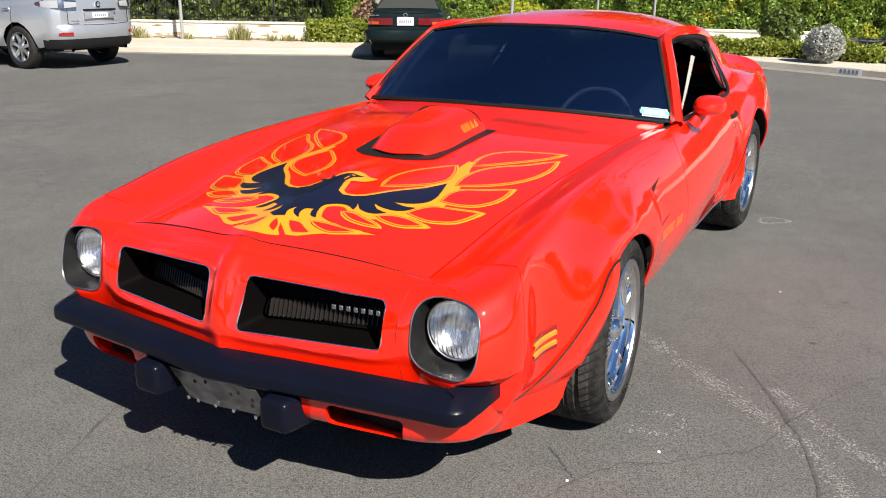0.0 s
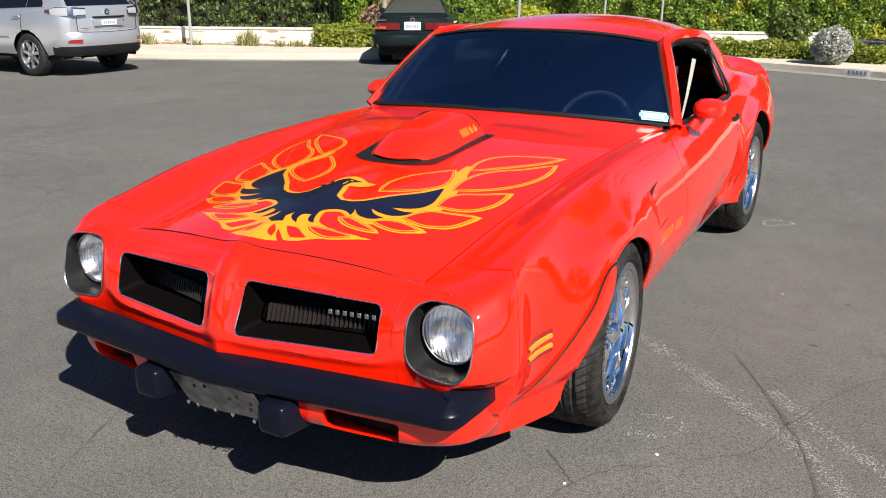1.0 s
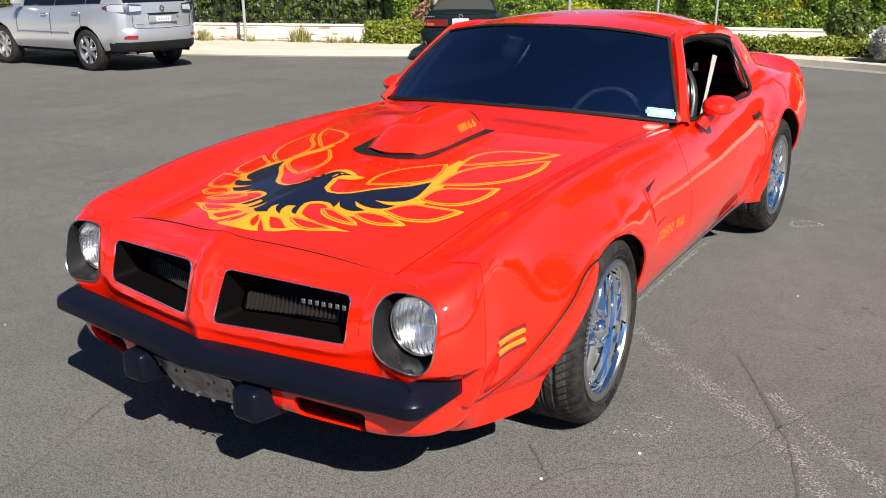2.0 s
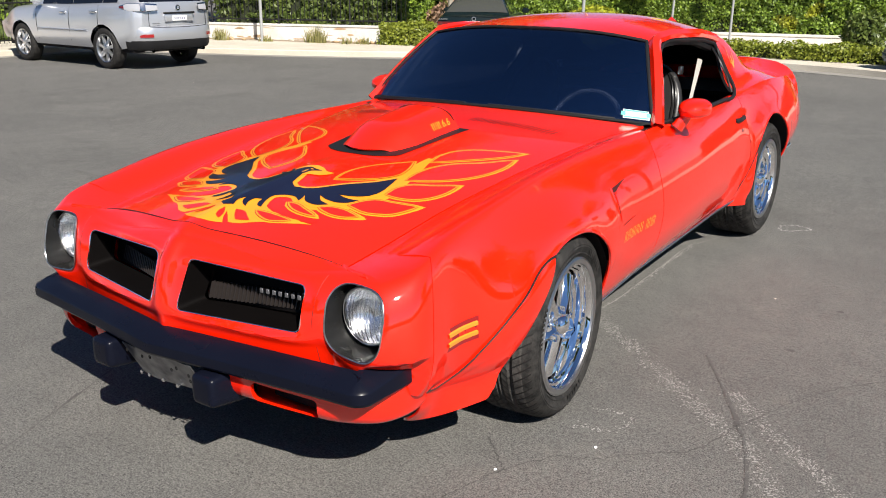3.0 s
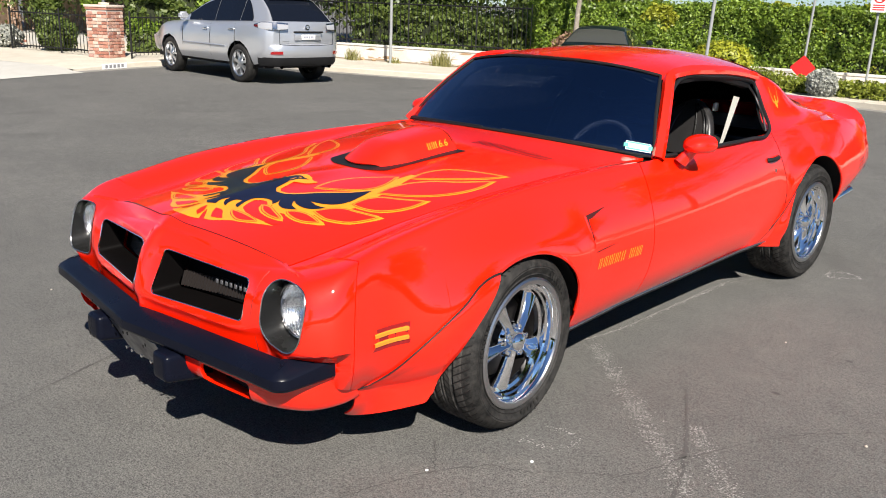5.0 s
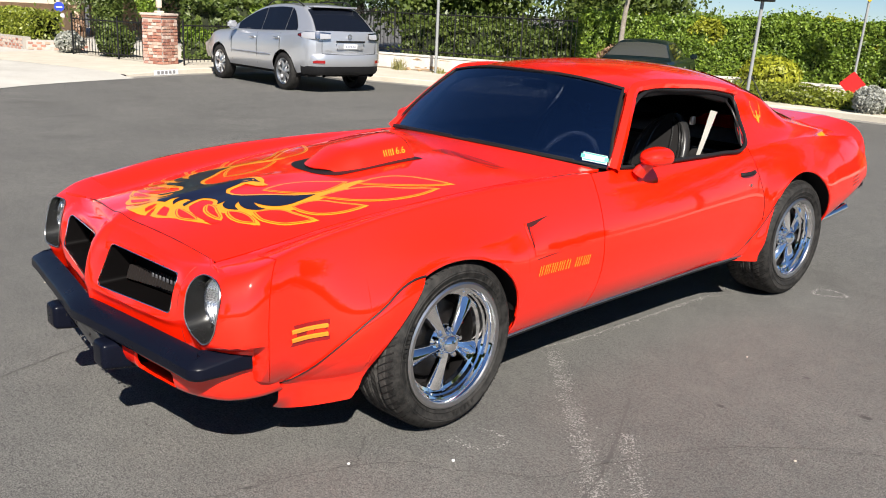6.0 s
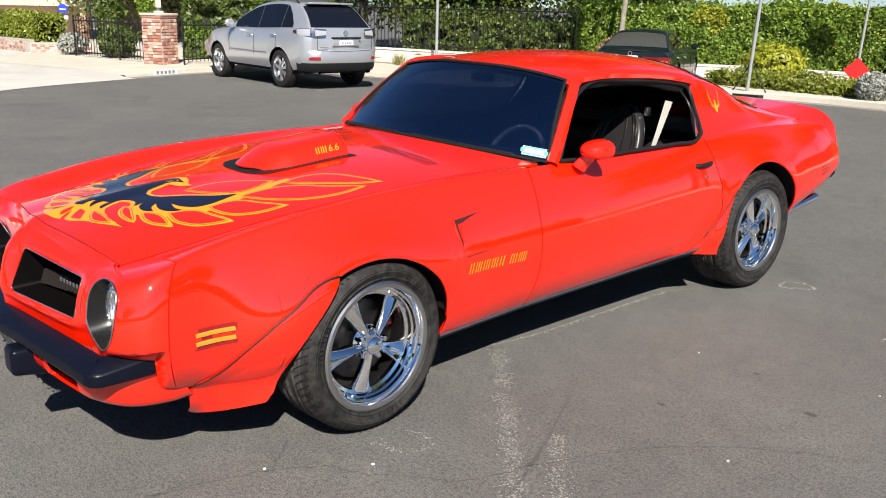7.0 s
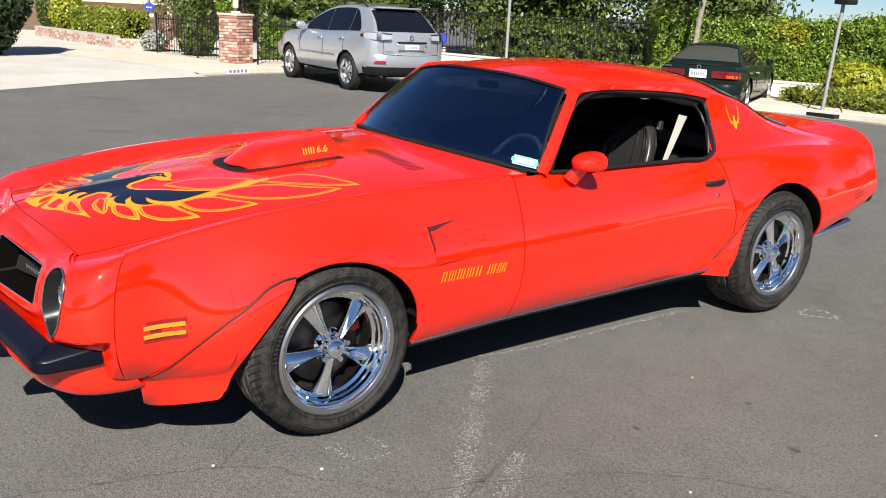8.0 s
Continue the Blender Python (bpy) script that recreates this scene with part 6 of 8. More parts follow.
def hedge(name, line, h0, h1, depth, n, size, mat, label, seed, base_z=0.05, second=None, rough=0.10, stray=0.0):
    """A clipped hedge along a line: a core sheet coloured as the shade within, and a coat of leaves."""
    r = np.random.default_rng(seed)
    path = smooth_path([(x, y, 0) for x, y in line], 80) if len(line) > 2 else np.linspace((*line[0], 0), (*line[1], 0), 60)
    tg = np.gradient(path, axis=0)
    sd = np.column_stack([tg[:, 1], -tg[:, 0], np.zeros(len(path))])
    sd /= np.linalg.norm(sd, axis=1)[:, None]
    H = np.interp(np.linspace(0, 1, len(path)), np.linspace(0, 1, len(h0)), h0) if isinstance(h0, tuple) else np.linspace(h0, h1, len(path))
    h0 = float(H[0])
    ob = thing(name, label, "hedge")
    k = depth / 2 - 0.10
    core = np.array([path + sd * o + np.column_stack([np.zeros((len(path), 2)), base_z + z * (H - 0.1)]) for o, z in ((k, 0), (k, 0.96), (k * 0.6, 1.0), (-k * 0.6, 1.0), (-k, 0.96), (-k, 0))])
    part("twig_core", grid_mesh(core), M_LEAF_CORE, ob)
    t = r.uniform(0, len(path) - 1.001, n)
    i = t.astype(int)
    f = (t - i)[:, None]
    p = path[i] * (1 - f) + path[i + 1] * f
    s_, h_ = sd[i], H[i]
    u_ = r.uniform(0, 1, n)
    top = r.uniform(0, 1, n) < depth * 0.9 / (depth + h0 * 1.5)
    front_ = r.uniform(0, 1, n) < 0.8
    off = np.where(top, (u_ - 0.5) * depth, np.where(front_, depth / 2, -depth / 2))
    zz = np.where(top, h_, h_ * u_ ** 0.9)
    nn_ = np.where(top[:, None], np.array((0, 0, 1.0)), np.where(front_[:, None], s_, -s_))
    q = p + s_ * off[:, None]
    q[:, 2] = base_z + zz
    w = lump(q[:, 0], q[:, 1], q[:, 2], 1.4) * rough + lump(q[:, 0], q[:, 1], q[:, 2], 4.5) * rough * 0.6
    q += nn_ * (w + r.uniform(-0.10, 0.05, n))[:, None]
    if stray:
        lift = (r.uniform(0, 1, n) < 0.06) & top
        q[lift, 2] += r.uniform(0, stray, lift.sum())
    # leaves over both ends
    ne = int(n * 0.03) + 60
    for e, g in ((0, -1), (-1, 1)):
        out = tg[e] / np.linalg.norm(tg[e]) * g
        qe = path[e] + sd[e] * r.uniform(-0.5, 0.5, (ne, 1)) * depth + out * r.uniform(-0.02, 0.10, (ne, 1))
        qe[:, 2] = base_z + H[e] * r.uniform(0, 1, ne)
        q, nn_ = np.concatenate([q, qe]), np.concatenate([nn_, np.tile(out, (ne, 1))])
    if second is not None:
        m2 = lump(q[:, 0], q[:, 1], q[:, 2] + 9, 1.6) > 0.38
        part("yellow_foliage", leaf_mesh(q[m2], nn_[m2], size, seed + 1), second, ob)["kind"] = "stuff"
        q, nn_ = q[~m2], nn_[~m2]
    part("foliage", leaf_mesh(q, nn_, size, seed), mat, ob)["kind"] = "stuff"
    return ob


# near-black green that stands for the shade behind the leaves
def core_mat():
    k = Mat("shade_among_leaves", (0.02, 0.025, 0.01), 0.95)
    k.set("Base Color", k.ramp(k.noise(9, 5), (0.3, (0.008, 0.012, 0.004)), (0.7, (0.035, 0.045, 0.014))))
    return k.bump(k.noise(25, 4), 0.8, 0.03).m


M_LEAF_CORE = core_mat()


def shrub(name, at, rx, rz, n, size, mat, label, seed, ry=None, core=True):
    """A rounded bush: twigs, a heart coloured as the shade within, and leaves."""
    r = np.random.default_rng(seed)
    ob = thing(name, label, "bush")
    ry = ry or rx
    d = r.normal(0, 1, (n, 3))
    d /= np.linalg.norm(d, axis=1)[:, None]
    rad_ = r.uniform(0.72, 1.05, n) + 0.16 * lump(d[:, 0] + seed, d[:, 1], d[:, 2], 2.3)
    q = np.array(at) + np.array((0, 0, rz)) + d * rad_[:, None] * np.array((rx, ry, rz))
    q = q[q[:, 2] > at[2] + 0.01]
    d = (q - np.array(at) - np.array((0, 0, rz))) / np.array((rx, ry, rz))
    part("foliage", leaf_mesh(q, d, size, seed), mat, ob)["kind"] = "stuff"
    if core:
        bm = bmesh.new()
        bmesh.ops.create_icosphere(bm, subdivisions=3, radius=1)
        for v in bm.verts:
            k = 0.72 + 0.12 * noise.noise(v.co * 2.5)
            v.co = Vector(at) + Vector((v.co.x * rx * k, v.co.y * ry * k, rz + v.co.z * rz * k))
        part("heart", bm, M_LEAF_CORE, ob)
    part("stem", tube(np.array([(at[0], at[1], at[2] - 0.05), (at[0] + 0.02, at[1], at[2] + rz)]), 0.03, 6), M_BARK_DK, ob)
    return ob


def tree(at, height, spread_, n, size, mat, label, seed, bark=None, trunk=0.13, lean=(0.0, 0.0), clumps=26, low=0.35):
    """Tapered trunk, forked limbs and a crown of leaf clumps with gaps."""
    r = np.random.default_rng(seed)
    ob = thing("tree", label, "tree")
    at = np.array(at, float)
    top = at + np.array((lean[0], lean[1], height * 0.82))
    tr = smooth_path([at, at + (top - at) * 0.35 + r.normal(0, 0.06, 3) * (1, 1, 0), at + (top - at) * 0.7 + r.normal(0, 0.10, 3) * (1, 1, 0), top], 20)
    part("trunk", tube(tr, np.linspace(trunk, trunk * 0.25, 20), 10), bark or M_BARK_DK, ob)
    P, N = [], []
    for i in range(clumps):
        f = r.uniform(low, 1.0)
        root = tr[int(f * 19)]
        a = r.uniform(0, 2 * math.pi)
        ln = spread_ * r.uniform(0.45, 1.0) * (1.15 - 0.5 * f)
        end = root + np.array((math.cos(a) * ln, math.sin(a) * ln, r.uniform(-0.1, 0.45) * ln + 0.12 * height * f))
        if i < 12:
            limb = smooth_path([root, (root + end) / 2 + np.array((0, 0, 0.12 * ln)), end], 8)
            part("limb", tube(limb, np.linspace(trunk * 0.38 * (1.1 - f), 0.012, 8), 6), bark or M_BARK_DK, ob)
        m = n // clumps
        d = r.normal(0, 1, (m, 3)) * np.array((0.30, 0.30, 0.20)) * spread_ * r.uniform(0.6, 1.1)
        P.append(end + d)
        N.append(d / (np.linalg.norm(d, axis=1)[:, None] + 1e-6) + np.array((0, 0, 0.5)))
    part("crown", leaf_mesh(np.concatenate(P), np.concatenate(N), size, seed), mat, ob)["kind"] = "stuff"
    return ob


# tall clipped hedge along the far side, low box hedge in front of it
HEDGE = [(-10.9, 14.9), (-9.6, 16.6), (-7.6, 17.6), (-4.0, 18.3), (0.0, 18.9), (1.3, 19.0)]
hedge("tall_hedge", HEDGE, (1.38, 1.36, 1.42, 1.46, 1.35, 1.33, 1.33), 0, 1.1, 95000, 0.038, M_LEAF_HEDGE, "tall clipped green hedge with yellowing patches behind a white wall", 11, 0.25, M_LEAF_YELLOW, 0.17, 0.22)
hedge("box_hedge", [(-7.3, 15.2), (-5.0, 15.25), (-1.0, 15.2), (0.95, 14.75)], 0.27, 0.25, 0.6, 12500, 0.034, M_LEAF_BOX, "low clipped box hedge along the kerb", 12, 0.06)
hedge("box_hedge", [(-10.5, 13.45), (-8.7, 14.15)], 0.42, 0.42, 0.6, 5000, 0.034, M_LEAF_BOX, "low clipped box hedge beside the white wall", 13, 0.06)
shrub("round_bush", (-3.80, 14.85, 0.0), 0.28, 0.28, 3800, 0.030, M_LEAF_GREY, "round silver-grey clipped bush beside the red marker", 21)
shrub("dry_bush", (-9.6, 15.0, 0.06), 0.65, 0.48, 2600, 0.05, M_LEAF_PINK, "dry pinkish bush beside the hedge", 22)
shrub("yellow_bush", (-6.8, 16.7, 0.06), 0.62, 0.42, 3000, 0.05, M_LEAF_YELLOW, "yellow-green bush in front of the tall hedge", 23)
shrub("silver_plant", (1.30, 14.55, 0.05), 0.17, 0.16, 700, 0.030, M_LEAF_GREY, "small silver-leaved plant at the hedge end", 27)
# hedge end in dark leaves, the shade lying there put into their colour
hedge("shaded_hedge_end", [(1.5, 19.0), (3.2, 19.0), (6.0, 19.4)], 1.45, 1.5, 1.2, 9000, 0.07, M_LEAF_DARK, "loose hedge end with tree shade put into dark leaves", 28, 0.05, None, 0.3, 0.3)
shrub("round_bush", (0.10, 14.18, 0.03), 0.33, 0.325, 5200, 0.024, M_LEAF_GREY, "round silver-grey clipped bush at the hedge", 24)
shrub("green_bush", (-1.0, 16.8, 0.06), 0.42, 0.42, 2200, 0.045, M_LEAF_MID, "loose green bush against the hedge", 25)

# white retaining walls with flaking paint
def low_wall(line, h, label, base=0.0, thick=0.22, flakes=0, seed=3):
    path = np.array([(x, y, 0) for x, y in line], float)
    path = np.concatenate([np.linspace(a, b, 14)[:-1] for a, b in zip(path[:-1], path[1:])] + [path[-1:]])
    ob = thing("garden_wall", label, "wall", kind="structure")
    part("wall_body", sweep(path, [(-thick / 2, base - 0.2), (thick / 2, base - 0.2), (thick / 2, base + h - 0.05), (thick / 2 + 0.02, base + h - 0.04), (thick / 2 + 0.02, base + h), (-thick / 2 - 0.02, base + h), (-thick / 2 - 0.02, base + h - 0.04), (-thick / 2, base + h - 0.05)]), M_WHITEWALL, ob)
    r = np.random.default_rng(seed)
    tg = np.gradient(path, axis=0)
    tg /= np.linalg.norm(tg, axis=1)[:, None]
    for _ in range(flakes):
        i = int(r.integers(1, len(path) - 1))
        p, t = path[i], tg[i]
        s = np.array((t[1], -t[0], 0))
        w, hh, z = r.uniform(0.04, 0.26), r.uniform(0.008, 0.032), base + r.uniform(0.02, h * 0.8)
        bm = bmesh.new()
        vs_ = [bm.verts.new(Vector(p + s * (thick / 2 + 0.004) + t * w * math.cos(a) * r.uniform(0.7, 1.1) + np.array((0, 0, z + hh * math.sin(a) * r.uniform(0.6, 1.1))))) for a in np.linspace(0, 2 * math.pi, 11, endpoint=False)]
        bm.faces.new(vs_)
        part("bare_patch", bm, M_RUST, ob, "", False)
    return ob


WALL_L = [(-17.0, 12.05), (-13.6, 12.95), (-10.25, 13.95)]
low_wall(WALL_L, 0.42, "white painted garden wall with flaking orange patches", 0.02, flakes=26)
low_wall([(-10.2, 14.1), (-9.2, 16.1), (-7.4, 17.0), (-4.0, 17.6), (-0.2, 18.17)], 0.34, "white painted low wall at the hedge foot", 0.02)
soil = np.array([[(-16.9, 11.55, 0.062), (-13.6, 12.35, 0.062), (-10.2, 13.3, 0.062)], [(-17.0, 12.0, 0.075), (-13.6, 12.9, 0.075), (-10.25, 13.9, 0.075)]])
single("soil_strip", grid_mesh(soil, (0, 0, 1)), M_DIRT, "dry soil strip at the wall foot", "soil", kind="structure")


def weeds(at, n, h, seed, label="tuft of dry grass and weeds"):
    r = np.random.default_rng(seed)
    bm = bmesh.new()
    for _ in range(n):
        a, ln = r.uniform(0, 2 * math.pi), h * r.uniform(0.5, 1.15)
        b = np.array(at) + np.array((r.normal(0, 0.09), r.normal(0, 0.05), 0))
        lean_ = np.array((math.cos(a), math.sin(a), 0)) * ln * r.uniform(0.1, 0.7)
        w = np.array((-math.sin(a), math.cos(a), 0)) * 0.008
        p = [b - w, b + w, b + lean_ * 0.4 + np.array((0, 0, ln * 0.6)) + w * 0.8, b + lean_ * 0.4 + np.array((0, 0, ln * 0.6)) - w * 0.8, b + lean_ + np.array((0, 0, ln))]
        v = [bm.verts.new(Vector(q)) for q in p]
        bm.faces.new((v[0], v[1], v[2], v[3]))
        bm.faces.new((v[3], v[2], v[4]))
    return single("weeds", bm, M_WEED, label, "weeds", kind="stuff", smooth=False)


for k, (x, y, h) in enumerate(((-14.35, 12.05, 0.26), (-14.5, 12.1, 0.3), (-12.15, 12.75, 0.30), (-12.0, 12.85, 0.42), (-11.85, 12.8, 0.3), (-11.2, 12.95, 0.16), (-15.6, 11.75, 0.2), (-13.2, 12.4, 0.14), (-10.8, 13.1, 0.16))):
    weeds((x, y, 0.06), 70, h, 40 + k)

# rubble at the wall foot
r_ = np.random.default_rng(5)
for k in range(14):
    bm = bmesh.new()
    bmesh.ops.create_icosphere(bm, subdivisions=2, radius=0.5)
    sz = np.array((r_.uniform(0.06, 0.22), r_.uniform(0.05, 0.12), r_.uniform(0.04, 0.10)))
    px, py = r_.uniform(-14.5, -10.6), 0
    py = 12.72 + (px + 13.6) * 0.295 - r_.uniform(0.1, 0.35)
    for v in bm.verts:
        v.co = Vector((v.co.x * sz[0], v.co.y * sz[1], v.co.z * sz[2])) * (1 + 0.35 * noise.noise(v.co * 4 + Vector((k, 0, 0))))
        v.co += Vector((px, py, 0.07 + sz[2] * 0.3))
    single("rubble", bm, M_RUST if k % 3 else M_CONCRETE, "small lump of broken masonry", "rubble", "rubble along the wall")


# iron fences
def fence(line, z0, h, label, gap=0.115, post_every=16):
    ob = thing("iron_fence", label, "fence")
    pts = np.array([(x, y, 0) for x, y in line], float)
    d = np.concatenate([[0], np.cumsum(np.linalg.norm(np.diff(pts, axis=0), axis=1))])
    n = int(d[-1] / gap)
    qs = np.linspace(0, d[-1], n + 1)
    P = np.column_stack([np.interp(qs, d, pts[:, k]) for k in range(3)])
    bar = tube(np.array([(0, 0, z0 + 0.04), (0, 0, z0 + h)]), 0.009, 6)
    post = tube(np.array([(0, 0, z0 - 0.05), (0, 0, z0 + h + 0.04)]), 0.024, 4)
    bar.materials.append(M_IRON)
    post.materials.append(M_IRON)
    for i, p in enumerate(P):
        o = part("fence_post" if i % post_every == 0 else "baluster", post if i % post_every == 0 else bar, M_IRON, ob)
        o.location = p
    for z in (z0 + 0.10, z0 + h - 0.10):
        part("fence_rail", tube(np.column_stack([pts[:, :2], np.full(len(pts), z)]), 0.016, 4), M_IRON, ob)
    return ob


fence(WALL_L, 0.44, 1.12, "black iron railing on the white wall")
fence([(-16.45, 7.25), (-16.9, 9.4), (-17.0, 12.05)], 0.08, 0.98, "black iron railing beside the brick pillar")
fence([(-20.2, 6.02), (-17.45, 6.68)], 0.08, 0.98, "black iron garden railing beside the driveway")

# brick gate pillar
pillar = thing("brick_pillar", "reclaimed red brick gate pillar with whitewash remains", "pillar", at=pose(-17.03, 6.94, 0.05, 0, 0, 26))
W_, HP = 0.56, 1.06
box_part("mortar_core", (-W_ / 2 + 0.008, -W_ / 2 + 0.008, -0.05), (W_ / 2 - 0.008, W_ / 2 - 0.008, HP), M_MORTAR, pillar, "", 0)
bl_, bh_, bd_ = W_ / 4, 0.063, 0.095
bm = box_bm((-bl_ / 2 + 0.006, -bd_ / 2, -bh_ / 2 + 0.001), (bl_ / 2 - 0.006, bd_ / 2, bh_ / 2 - 0.001))
bmesh.ops.bevel(bm, geom=bm.edges[:], offset=0.005, segments=1, affect="EDGES")
brick_me = bpy.data.meshes.new("brick")
bm.to_mesh(brick_me)
bm.free()
brick_me.materials.append(M_BRICK)
courses = int(HP / 0.073)
rb_ = random.Random(4)
for c in range(courses):
    for side in range(4):
        for k in range(4):
            o = new("brick", brick_me)
            o.parent = pillar
            sh = (bl_ / 2 if c % 2 else 0) * 0.5
            x = -W_ / 2 + bl_ / 2 + k * bl_ + (sh if k < 3 else 0) * (1 if c % 2 else 0)
            m = pose(0, 0, 0, 0, 0, 90 * side) @ pose(x * 0.985, -W_ / 2 + bd_ / 2 - 0.012 + rb_.uniform(-0.006, 0.004), 0.04 + c * 0.073, rb_.uniform(-1, 1), rb_.uniform(-1, 1), rb_.uniform(-1.5, 1.5))
            o.matrix_local = m
for k, (e, z) in enumerate(((0.012, HP), (0.030, HP + 0.055))):
    box_part("cap_course", (-W_ / 2 - e, -W_ / 2 - e, z), (W_ / 2 + e, W_ / 2 + e, z + 0.052), M_BRICK, pillar, "brick capping course", 0.008)
lamp_ = thing("pillar_lamp", "small pale lantern on the brick pillar", "lamp", at=pose(-17.03, 6.94, 0.05 + HP + 0.107))
box_part("lamp_base", (-0.09, -0.09, 0), (0.09, 0.09, 0.05), M_STUCCO_LT, lamp_, "", 0.01)
part("lamp_stem", tube(np.array([(0, 0, 0.05), (0, 0, 0.12)]), 0.04, 10), M_STEEL, lamp_)
box_part("lantern", (-0.055, -0.055, 0.12), (0.055, 0.055, 0.36), M_STUCCO_LT, lamp_, "pale lantern body", 0.015)

M_PRINT_GREY = Mat("faded_grey_print", (0.22, 0.22, 0.23), 0.7).m
# number panel on the kerb, with plain bars
for kx, ky, sc_, beside in ((-15.15, 6.45, 1.0, "driveway"), (0.55, 13.4, 0.62, "box hedge")):
    num = thing("kerb_number", "white painted kerb panel with dark bars beside the " + beside, "house number")
    i0 = nearest_kerb(kx, ky)
    pp, tt = KP[i0], KP[i0 + 1] - KP[i0 - 1]
    tt = tt / np.linalg.norm(tt)
    ns = -nrm[i0]
    for nm, a0, a1, z0, z1, off, mat in [("panel", -0.36, 0.36, -0.066, 0.046, 0.034, M_SIGN_W)] + [("digit_bar", -0.27 + 0.115 * k, -0.20 + 0.115 * k, -0.045, 0.022, 0.040, M_PRINT_GREY) for k in range(5)]:
        P = np.array([[pp + tt * a * sc_ + ns * off + np.array((0, 0, z)) for a in (a0, a1)] for z in (z0, z1)])
        solid(part(nm, grid_mesh(P, tuple(ns)), mat, num), 0.003)

# poles and signs
def pole(at, h, r0, label, lean=(0, 0), name="sign_post", mat=None):
    ob = thing(name, label, "post")
    part("post", tube(np.array([(at[0], at[1], at[2] - 0.1), (at[0] + lean[0], at[1] + lean[1], at[2] + h)]), r0, 10), mat or M_POLE, ob)
    return ob


pole((-13.3, 12.35, 0.05), 3.4, 0.036, "galvanised steel post at the wall")
st_ = pole((-5.95, 14.2, -0.06), 3.6, 0.034, "grey steel pole on a black base", (0.12, 0.05), "pole_stand")
part("base_block", box_bm((-6.25, 14.05, -0.075), (-5.60, 14.38, 0.0)), M_IRON, st_, "black weighted base")
for dx, dy in ((-0.33, 0.1), (0.38, 0.12), (-0.1, 0.3)):
    part("brace", tube(np.array([(-5.95 + dx, 14.2 + dy * 0.5, 0.05), (-5.92, 14.21, 0.62)]), 0.012, 6), M_IRON, st_)
box_part("pole_head", (-6.0, 14.1, 2.0), (-5.70, 14.4, 2.10), M_IRON, st_, "black head clamp", 0.02)

np_ = pole((-3.75, 17.05, 0.1), 2.15, 0.026, "thin steel post with a no-parking sign", (0.03, 0.0))
sc = Vector((-3.72, 17.0, 1.86))


def sign_piece(name, poly, off, mat, parent, centre, towards=(0.32, -0.95)):
    f = np.array((*towards, 0))
    f = f / np.linalg.norm(f)
    s = np.array((-f[1], f[0], 0))
    bm = bmesh.new()
    v = [bm.verts.new(Vector(np.array(centre) + s * a + np.array((0, 0, b)) + f * off)) for a, b in poly]
    fc = bm.faces.new(v)
    bmesh.ops.triangulate(bm, faces=[fc])
    bmesh.ops.recalc_face_normals(bm, faces=bm.faces)
    o = part(name, bm, mat, parent, "", False)
    m = o.modifiers.new("thickness", "SOLIDIFY")
    m.thickness = 0.003
    return o


box_ = rounded([(-0.15, -0.22), (0.15, -0.22), (0.15, 0.22), (-0.15, 0.22)], 0.03)
sign_piece("sign_plate", box_, 0.03, M_SIGN_W, np_, sc)
ringo = [(0.115 * math.cos(a), 0.075 + 0.115 * math.sin(a)) for a in np.linspace(0, 2 * math.pi, 32, endpoint=False)]
sign_piece("ring", ringo, 0.035, M_SIGN_R, np_, sc)
sign_piece("ring_field", [(0.088 * math.cos(a), 0.075 + 0.088 * math.sin(a)) for a in np.linspace(0, 2 * math.pi, 32, endpoint=False)], 0.040, M_SIGN_W, np_, sc)
me = text_mesh("P", 0.17)
f_ = np.array((0.32, -0.95, 0)) / math.hypot(0.32, 0.95)
s_ = np.array((-f_[1], f_[0], 0))
for v in me.vertices:
    v.co = Vector(np.array(sc) + s_ * (v.co.x - 0.05) + np.array((0, 0, 0.075 + v.co.y - 0.06)) + f_ * 0.045)
part("letter", me, M_BARS, np_, "", False)
sign_piece("slash", [(-0.075, 0.005 + 0.13), (-0.06, 0.02 + 0.13), (0.075, 0.015), (0.06, 0.0)], 0.049, M_SIGN_R, np_, sc)
for k in range(3):
    sign_piece("text_bar", [(-0.11, -0.09 - 0.045 * k), (0.11, -0.09 - 0.045 * k), (0.11, -0.068 - 0.045 * k), (-0.11, -0.068 - 0.045 * k)], 0.035, M_SIGN_R, np_, sc)

rd = pole((-4.92, 16.55, 0.05), 2.6, 0.026, "thin steel post with a red diamond marker and a yellow plate", (0.10, 0.0))
sign_piece("red_diamond", rounded([(-0.26, 0), (0, -0.26), (0.26, 0), (0, 0.26)], 0.03), 0.035, M_SIGN_R, rd, (-4.90, 16.55, 0.46))
sign_piece("yellow_plate", rounded([(-0.32, 0), (0, -0.32), (0.32, 0), (0, 0.32)], 0.03), 0.035, M_SIGN_Y, rd, (-4.83, 16.55, 2.42))

# small tree at the hedge's end: pale bare trunk
tree((-9.40, 14.50, 0.05), 5.4, 1.7, 6000, 0.06, M_LEAF_MID, "slim street tree with a pale bare forked trunk", 51, M_BARK, 0.075, (0.25, 0.1), 26, 0.52)
# crowns above the view, added so that hood and fenders reflect leaves
for k, (x, y, h) in enumerate(((-12.6, 21.0, 6.4), (-5.6, 23.5, 8.2), (0.8, 24.0, 7.8), (4.6, 22.5, 7.0), (9.5, 18.5, 7.6))):
    tree((x, y, 0), h, 2.3, 9000, 0.10, M_LEAF_MID, "leafy tree behind the tall hedge, added for reflections", 110 + k, None, 0.15, (0.3, 0), 26, 0.56)
